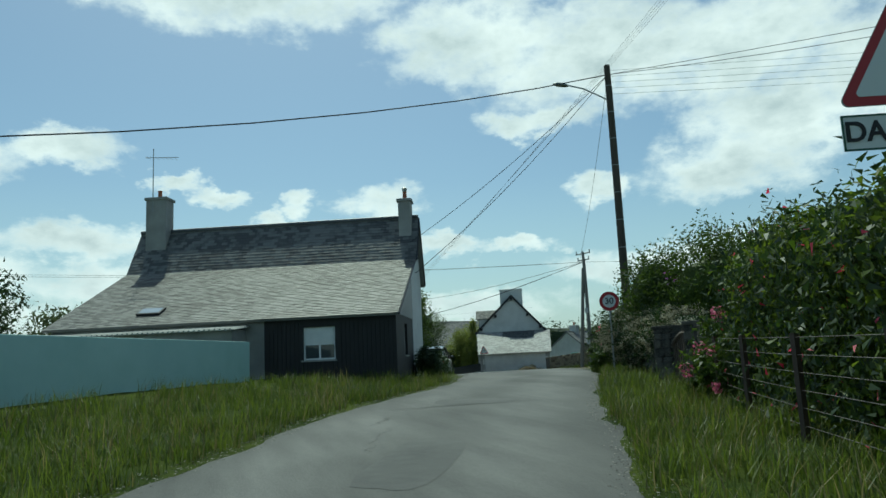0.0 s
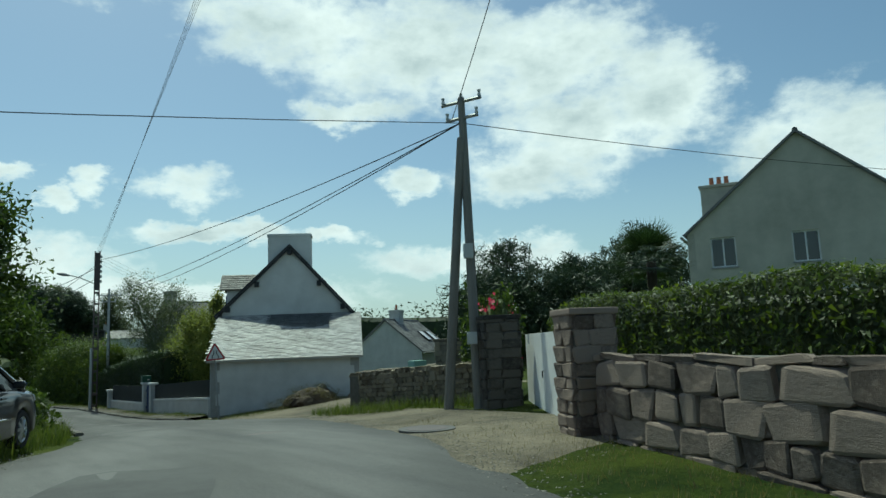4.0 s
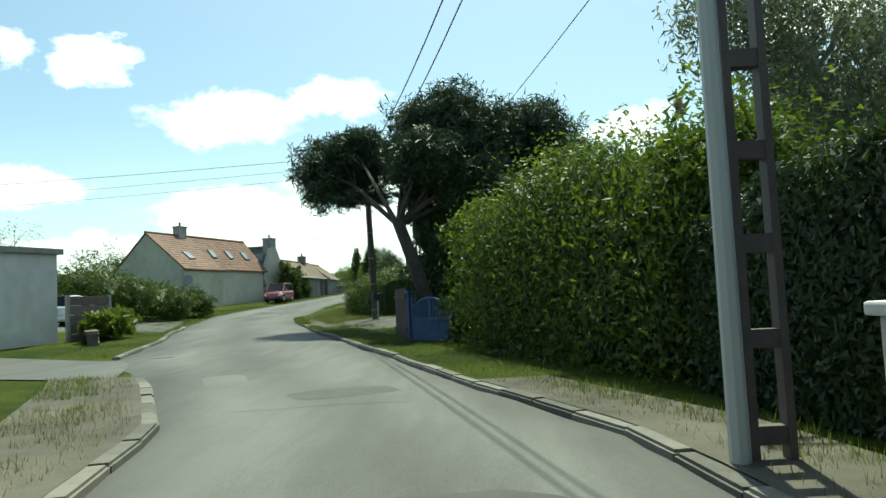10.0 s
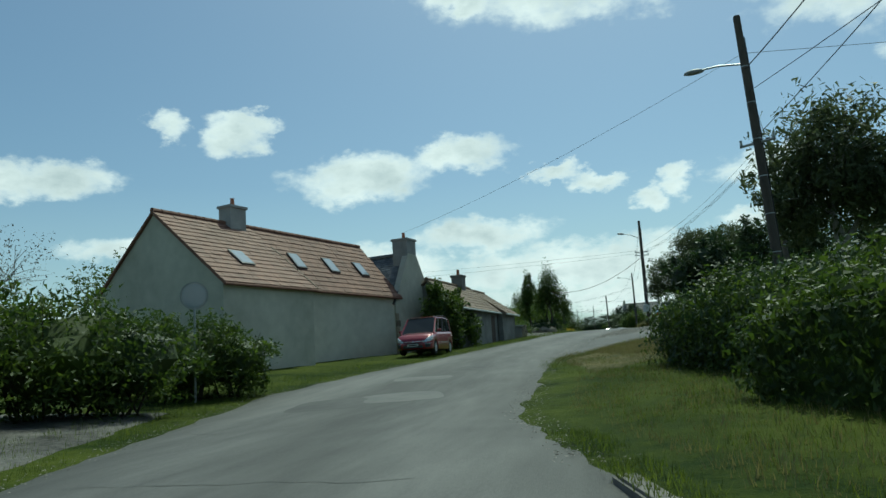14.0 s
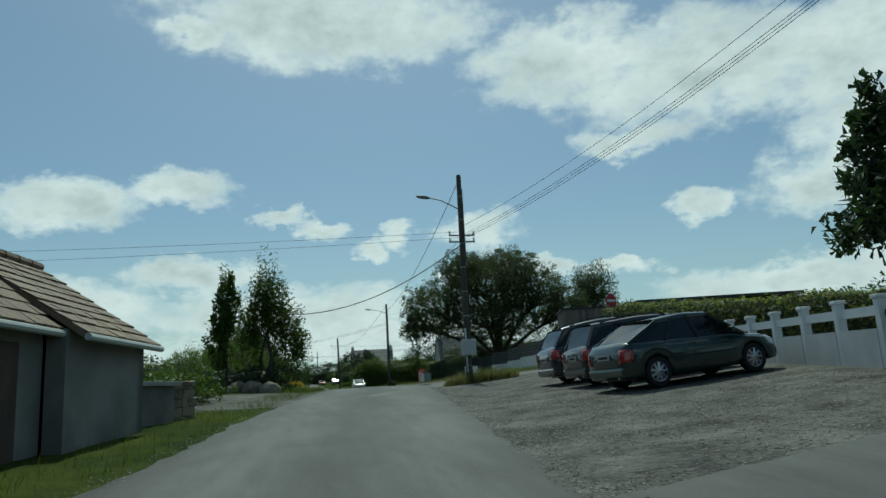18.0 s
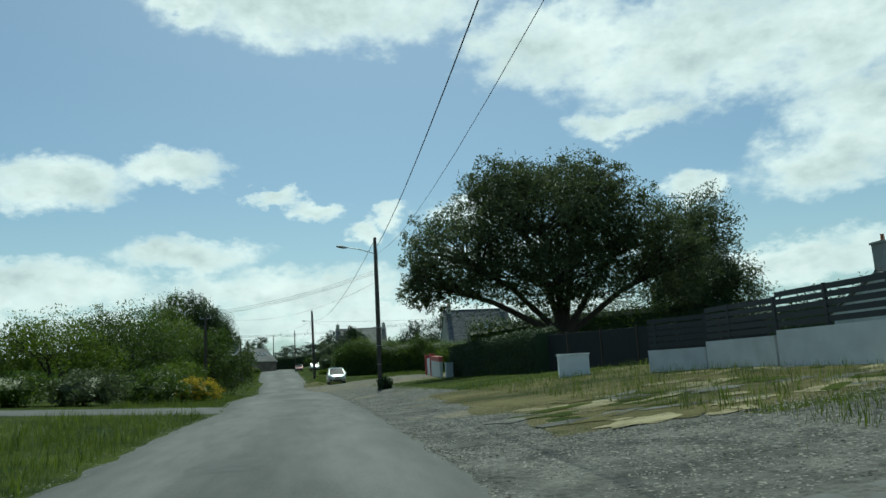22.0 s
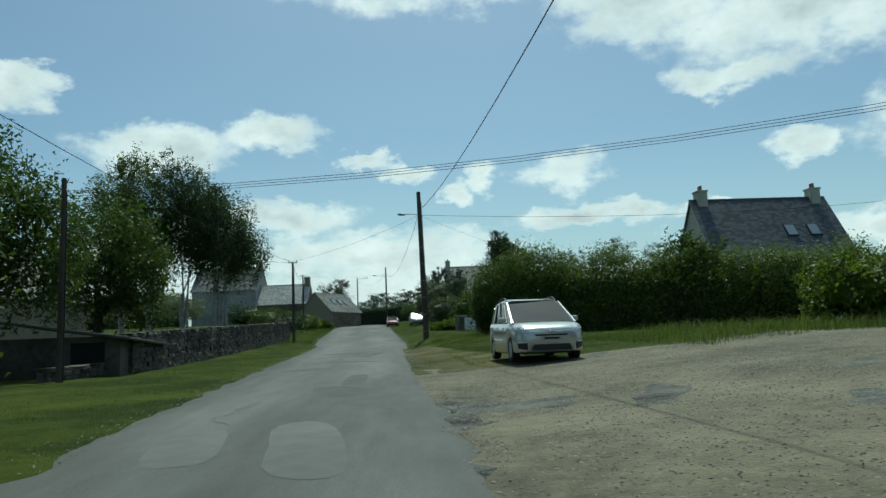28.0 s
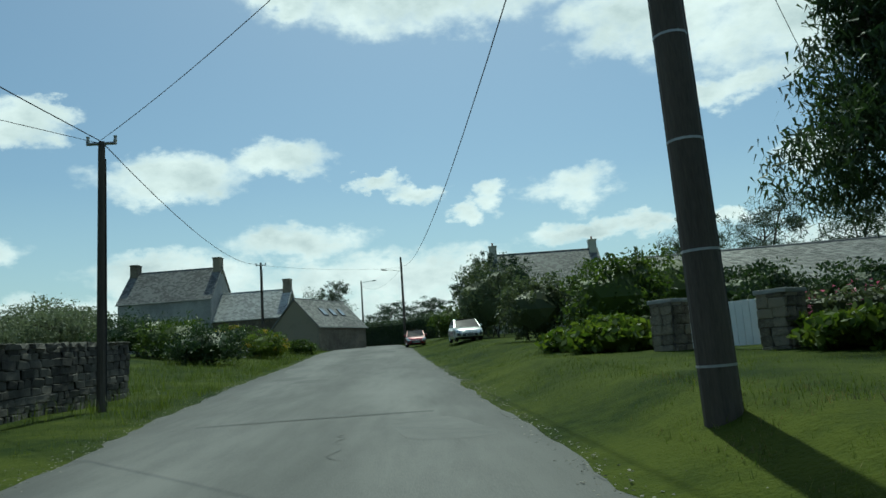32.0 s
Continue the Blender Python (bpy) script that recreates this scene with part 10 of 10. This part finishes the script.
def disc(name, r0, y, mat, parent, n=40):
    bm = bmesh.new()
    tube(bm, [(0, y, 0), (0, y - 0.004, 0)], [r0, r0], n)
    return part(name, bm, mat, parent)


def tri_plate(side, y, mat, parent, name, thick=0.004, r=0.05):
    h = side * math.sqrt(3) / 2
    bm = bmesh.new()
    pts = []
    for cx, cz, a0 in ((0, h * 2 / 3 - 2 * r, 90), (-side / 2 + r * 1.732, -h / 3 + r, 210), (side / 2 - r * 1.732, -h / 3 + r, 330)):
        for k in range(-3, 4):
            a = radians(a0 + k * 20)
            pts.append((cx + r * math.cos(a), cz + r * math.sin(a)))
    rows = [[bm.verts.new((x, yy, z)) for x, z in pts] for yy in (y, y - thick)]
    bm.faces.new(rows[0])
    bm.faces.new(rows[1][::-1])
    for i in range(len(pts)):
        bm.faces.new((rows[0][i], rows[0][(i + 1) % len(pts)], rows[1][(i + 1) % len(pts)], rows[1][i]))
    return part(name, bm, mat, parent)


s30 = thing("speed_sign", "round speed limit sign reading 30 with red border", "road sign", 12.9, 21.4, gz(13.0, 21.4) - 0.1, -34)
part("post", tube_bm([(0, 0.03, -0.4), (0, 0.03, 2.55)], [0.03, 0.03], 8), STEEL, s30)
d30 = disc("back_plate", 0.325, 0.004, SIGN_BACK, s30)
d30.matrix_basis = pose(0, 0, 2.62)
disc("red_border", 0.32, 0.0, SIGN_RED, d30)
disc("white_field", 0.215, -0.005, SIGN_WHITE, d30)
words(d30, "30", 0.29, pose(0, -0.012, 0, 90), INK)
tri = thing("narrowing_sign", "triangular road narrows sign leaning on its post", "road sign", 20.0, 51.22, gz(20.0, 51.22), -8)
tri.matrix_basis = pose(20.0, 51.22, gz(20.0, 51.22), 0, -3, -8)
part("post", tube_bm([(0, 0.03, -0.3), (0, 0.03, 2.45)], [0.03, 0.03], 8), STEEL, tri)
tp = tri_plate(0.72, 0.004, SIGN_BACK, tri, "back_plate")
tp.matrix_basis = pose(0, 0, 2.2)
tri_plate(0.70, 0.0, SIGN_RED, tp, "red_border")
tri_plate(0.52, -0.005, SIGN_WHITE, tp, "white_field", 0.003, 0.02)
for s in (-1, 1):
    bm = bmesh.new()
    tube(bm, [(s * 0.10, -0.012, -0.14), (s * 0.10, -0.012, -0.06), (s * 0.045, -0.012, 0.02), (s * 0.045, -0.012, 0.12)], [0.014] * 4, 6)
    part("road_symbol", bm, INK, tp)
warn = thing("warning_sign", "triangular warning sign with a lettered board below", "road sign", 5.05, 3.9, gz(5.05, 3.9), -22)
part("post", tube_bm([(0, 0.03, -0.3), (0, 0.03, 3.5)], [0.03, 0.03], 8), STEEL, warn)
tw = tri_plate(1.02, 0.004, SIGN_BACK, warn, "back_plate")
tw.matrix_basis = pose(0, 0, 3.22)
tri_plate(1.0, 0.0, SIGN_RED, tw, "red_border")
tri_plate(0.76, -0.005, SIGN_WHITE, tw, "white_field", 0.003, 0.03)
part("symbol", box_bm(-0.1, 0.1, -0.012, -0.008, -0.18, 0.1, 0.0), INK, tw)
lb = part("board", box_bm(-0.50, 0.50, -0.006, 0.006, 2.58, 2.86, 0.005), SIGN_WHITE, warn)
words(lb, "DA", 0.22, pose(-0.33, -0.012, 2.72, 90), INK)
for a, b, c, d in ((-0.5, 0.5, 2.58, 2.595), (-0.5, 0.5, 2.845, 2.86), (-0.5, -0.485, 2.58, 2.86)):
    part("border", box_bm(a, b, -0.010, -0.007, c, d), GREEN_BOX, lb)
pn = thing("notice_panel", "small white notice panel with a dark frame", "sign", 5.6, 4.2, gz(5.6, 4.2), -25)
part("post", tube_bm([(0.1, 0.03, -0.3), (0.1, 0.03, 2.1)], [0.025, 0.025], 8), STEEL, pn)
pb = part("board", box_bm(-0.28, 0.45, -0.008, 0.008, 1.62, 2.05, 0.005), SIGN_WHITE, pn)
part("frame_line", box_bm(-0.25, 0.42, -0.012, -0.009, 1.65, 1.665), INK, pb)
part("text_bar", box_bm(-0.12, 0.3, -0.012, -0.009, 1.86, 1.9), BOX_GREY, pb)
part("text_bar", box_bm(-0.16, 0.36, -0.012, -0.009, 1.76, 1.8), BOX_GREY, pb)
# wire fence at the start
wfz = thing("wire_fence", "rusty wire fence on thin grey posts", "fence", 0, 0, 0)
fp = [(5.4, 4.6), (6.5, 6.8), (7.8, 9.2), (9.2, 11.6)]
for x, y in fp:
    part("post", box_bm(x - 0.035, x + 0.035, y - 0.035, y + 0.035, gz(x, y) - 0.3, gz(x, y) + 1.25), DARK_WOOD, wfz)
for k in range(6):
    part("wire", tube_bm([(x, y, gz(x, y) + 0.2 + k * 0.2) for x, y in fp], [0.004] * 4, 4), BROWN_STEEL, wfz)
# boulders at the field's edge
def boulder(label, x, y, sx, sy, sz, seed):
    bm = bmesh.new()
    r = bmesh.ops.create_icosphere(bm, subdivisions=3, radius=1.0)
    for v in r["verts"]:
        k = 1 + 0.30 * noise.noise(v.co * 1.1 + Vector((seed, 0, 0))) + 0.07 * noise.noise(v.co * 4)
        v.co = Vector((v.co.x * sx * k, v.co.y * sy * k, v.co.z * sz * k))
    return solo("boulder", bm, STONE, label, "boulder", pose(x, y, gz(x, y) + sz * 0.35, 0, 0, seed * 37), "boulders by the verge")


for x, y, a, b, c, sd in ((-1.4, 190.0, 1.3, 0.8, 0.75, 1), (-3.4, 191.2, 1.1, 0.8, 0.8, 2), (0.4, 189.4, 0.9, 0.6, 0.5, 3)):
    boulder("pale weathered granite boulder on the verge", x, y, a, b, c, sd)
for x, y, a, b, c, sd in ((3.3, 171.0, 0.5, 0.35, 0.4, 4), (2.5, 171.5, 0.55, 0.4, 0.42, 5), (1.7, 171.8, 0.5, 0.4, 0.4, 6)):
    boulder("dark squat boulder closing the field entrance", x, y, a, b, c, sd)
bush("golden_conifer", "feathery golden-green conifer at the hedge's end", 20.1, 167.8, G0(20.1, 167.8), [(0, 0, 0.9, 0.8, 0.7, 1.1), (0.2, 0.2, 1.9, 0.7, 0.6, 1.0)], 6000, 0.08, LEAF_OLIVE, 303, long=2.4)
ne = thing("no_entry_sign", "round red no-entry sign above the hedge", "road sign", 19.03, 166.6, gz(19.03, 166.6), 20)
part("post", tube_bm([(0, 0.03, -0.3), (0, 0.03, 3.2)], [0.03, 0.03], 8), STEEL, ne)
dn = disc("red_disc", 0.325, 0.0, SIGN_RED, ne)
dn.matrix_basis = pose(0, 0, 5.78 - gz(19.03, 166.6))
part("white_bar", box_bm(-0.23, 0.23, -0.012, -0.005, -0.055, 0.055), SIGN_WHITE, dn)

# ---- grass ----
def verge(side, y0, y1, d0, d1, lift=0.0):
    def place(rng, n):
        y = rng.uniform(y0, y1, n)
        d = d0 + (d1 - d0) * rng.uniform(0, 1, n) ** 1.2
        x = np.interp(y, RY, RX) + d if side > 0 else np.interp(y, LY, LX) - d
        keep = np.array([noise.noise((a * 0.9, b * 0.9, 2)) + 0.5 * noise.noise((a * 3, b * 3, 7)) for a, b in zip(x, y)]) > -0.28
        x, y = x[keep], y[keep]
        return np.c_[x, y, land(x, y)[0] + lift]
    return place


def around(cx, cy, rx, ry, lift=0.0):
    def place(rng, n):
        a, r = rng.uniform(0, math.tau, n), np.sqrt(rng.uniform(0, 1, n))
        x, y = cx + np.cos(a) * r * rx, cy + np.sin(a) * r * ry
        return np.c_[x, y, land(x, y)[0] + lift]
    return place


for i, (fn, n, lo, hi, m) in enumerate([
    (verge(-1, 4, 26, 0.25, 6.0), 30000, 0.1, 0.42, GRASS), (verge(-1, 4, 26, 0.15, 5.0), 4000, 0.15, 0.5, GRASS_DRY), (verge(-1, 15, 40, 0.15, 2.5), 9000, 0.04, 0.16, GRASS),
    (verge(1, 2, 27, 0.15, 3.6), 30000, 0.1, 0.42, GRASS), (verge(1, 2, 27, 0.15, 3.0), 4000, 0.15, 0.45, GRASS_DRY), (verge(1, 27, 40, 0.3, 2.4), 8000, 0.03, 0.12, GRASS_DRY),
    (verge(-1, 38, 58, 0.3, 2.4), 12000, 0.1, 0.45, GRASS), (verge(-1, 55, 79, 0.3, 1.6, 0.1), 9000, 0.03, 0.14, GRASS_DRY), (verge(1, 53, 76, 0.3, 1.1, 0.1), 5000, 0.03, 0.12, GRASS_DRY),
    (verge(1, 76, 93, 0.2, 2.2, 0.1), 18000, 0.03, 0.12, GRASS), (verge(1, 93, 125, 1.2, 4.5), 30000, 0.03, 0.15, GRASS), (verge(1, 93, 128, 0.9, 4.5), 26000, 0.04, 0.17, GRASS_DRY),
    (verge(-1, 85, 101, 0.2, 2.4), 6000, 0.04, 0.14, GRASS), (verge(-1, 104, 140, 0.2, 2.2), 12000, 0.05, 0.22, GRASS), (verge(-1, 140, 176, 0.2, 1.8), 8000, 0.05, 0.25, GRASS),
    (around(12.7, 167.0, 1.7, 1.5), 6000, 0.15, 0.6, GRASS_DRY), (around(12.7, 167.0, 1.6, 1.4), 5000, 0.1, 0.5, GRASS), (verge(1, 92, 108, 0.0, 0.45, 0.12), 7000, 0.04, 0.14, GRASS), (around(8.6, 125.0, 2.6, 5.0), 14000, 0.05, 0.2, GRASS_DRY), (around(8.0, 123.5, 2.4, 5.5), 10000, 0.04, 0.16, GRASS), (verge(1, 250, 282, 0.3, 2.6), 9000, 0.02, 0.07, GRASS_DRY), (around(22, 50.2, 3.2, 1.2), 6000, 0.03, 0.12, GRASS_DRY), (around(22, 50.6, 3.0, 0.8), 5000, 0.04, 0.2, GRASS), (verge(1, 226, 252, 1.5, 20), 16000, 0.02, 0.07, GRASS), (verge(1, 180, 230, 1.2, 4.5), 16000, 0.02, 0.08, GRASS),
    (verge(1, 177, 200, 4.0, 12), 12000, 0.08, 0.35, GRASS), (verge(1, 178, 198, 2.0, 10), 9000, 0.04, 0.2, GRASS_DRY), (verge(-1, 206, 225, 0.2, 5.0), 10000, 0.08, 0.4, GRASS), (verge(-1, 176, 197.5, 0.2, 5.0), 11000, 0.08, 0.4, GRASS),
    (verge(1, 196, 230, 3.5, 8.5), 12000, 0.05, 0.2, GRASS), (verge(-1, 225, 300, 0.15, 3.5), 34000, 0.03, 0.13, GRASS), (verge(1, 252, 300, 0.5, 7.0), 60000, 0.03, 0.11, GRASS),
    (verge(1, 248, 262, 7, 24), 15000, 0.15, 0.5, GRASS), (verge(-1, 286, 345, 0.3, 6.0), 14000, 0.1, 0.5, GRASS), (around(10.4, 127.4, 3.0, 5.4), 60000, 0.06, 0.22, GRASS_DRY), (around(10.9, 128.0, 3.0, 6.0), 7000, 0.06, 0.25, GRASS), (verge(1, 93, 103, 0.35, 1.6, 0.05), 3000, 0.04, 0.14, GRASS), (verge(1, 93, 103, 0.3, 1.6, 0.05), 3000, 0.04, 0.14, GRASS_DRY), (verge(1, 252, 278, 1.0, 5.2), 26000, 0.02, 0.07, GRASS_DRY), (verge(1, 250, 277, 1.5, 4.4), 60000, 0.03, 0.11, GRASS), (verge(-1, 55, 79, 0.8, 1.7, 0.1), 9000, 0.04, 0.18, GRASS), (verge(1, 53, 76, 0.65, 1.15, 0.1), 7000, 0.04, 0.18, GRASS), (around(20, 176.2, 4.2, 1.4), 9000, 0.04, 0.16, GRASS), (around(22.1, 41.8, 0.6, 3.0), 1500, 0.1, 0.35, GRASS), (verge(1, 300, 345, 0.3, 4.0), 8000, 0.05, 0.25, GRASS),
    (around(21.3, 43.6, 0.5, 2.6), 1800, 0.1, 0.3, GRASS)]):
    grass_patch("grass", ("tufted green grass on the verge", "dry straw-coloured grass on the verge")[m is GRASS_DRY], fn, int(n * 1.1), lo, hi, 400 + i, m)


def within(x0, y0, x1, y1, lift=0.03):
    def place(rng, n):
        y = rng.uniform(y0, y1, n)
        x = rng.uniform(x0, x1, n)
        keep = x > np.interp(y, RY, RX) - 0.2
        x, y = x[keep], y[keep]
        return np.c_[x, y, land(x, y)[0] + lift]
    return place


def road_rim(side, y0, y1):
    def place(rng, n):
        y = rng.uniform(y0, y1, n)
        d = rng.normal(0.05, 0.22, n)
        x = np.interp(y, RY, RX) + d if side > 0 else np.interp(y, LY, LX) - d
        return np.c_[x, y, land(x, y)[0] + 0.04]
    return place


for i, (fn, n, sz, m) in enumerate([(within(7, 140, 16, 168), 40000, 0.022, PEBBLE), (within(10.6, 176.6, 24, 182), 20000, 0.026, PEBBLE), (within(10.8, 181, 13.5, 200), 14000, 0.024, PEBBLE), (within(10.5, 196, 15, 232), 30000, 0.024, PEBBLE), (within(9.5, 231, 22, 251), 34000, 0.02, PEBBLE), (within(16.5, 32, 22, 46), 8000, 0.013, PEBBLE),
                                      (road_rim(1, 2, 52), 5000, 0.016, PEBBLE), (road_rim(-1, 4, 40), 3000, 0.016, PEBBLE), (road_rim(1, 106, 300), 9000, 0.02, PEBBLE), (road_rim(-1, 104, 300), 7000, 0.018, PEBBLE)]):
    pebbles("loose_gravel", "loose grey gravel scattered at the lane's edge", fn, n, sz, 600 + i, m)
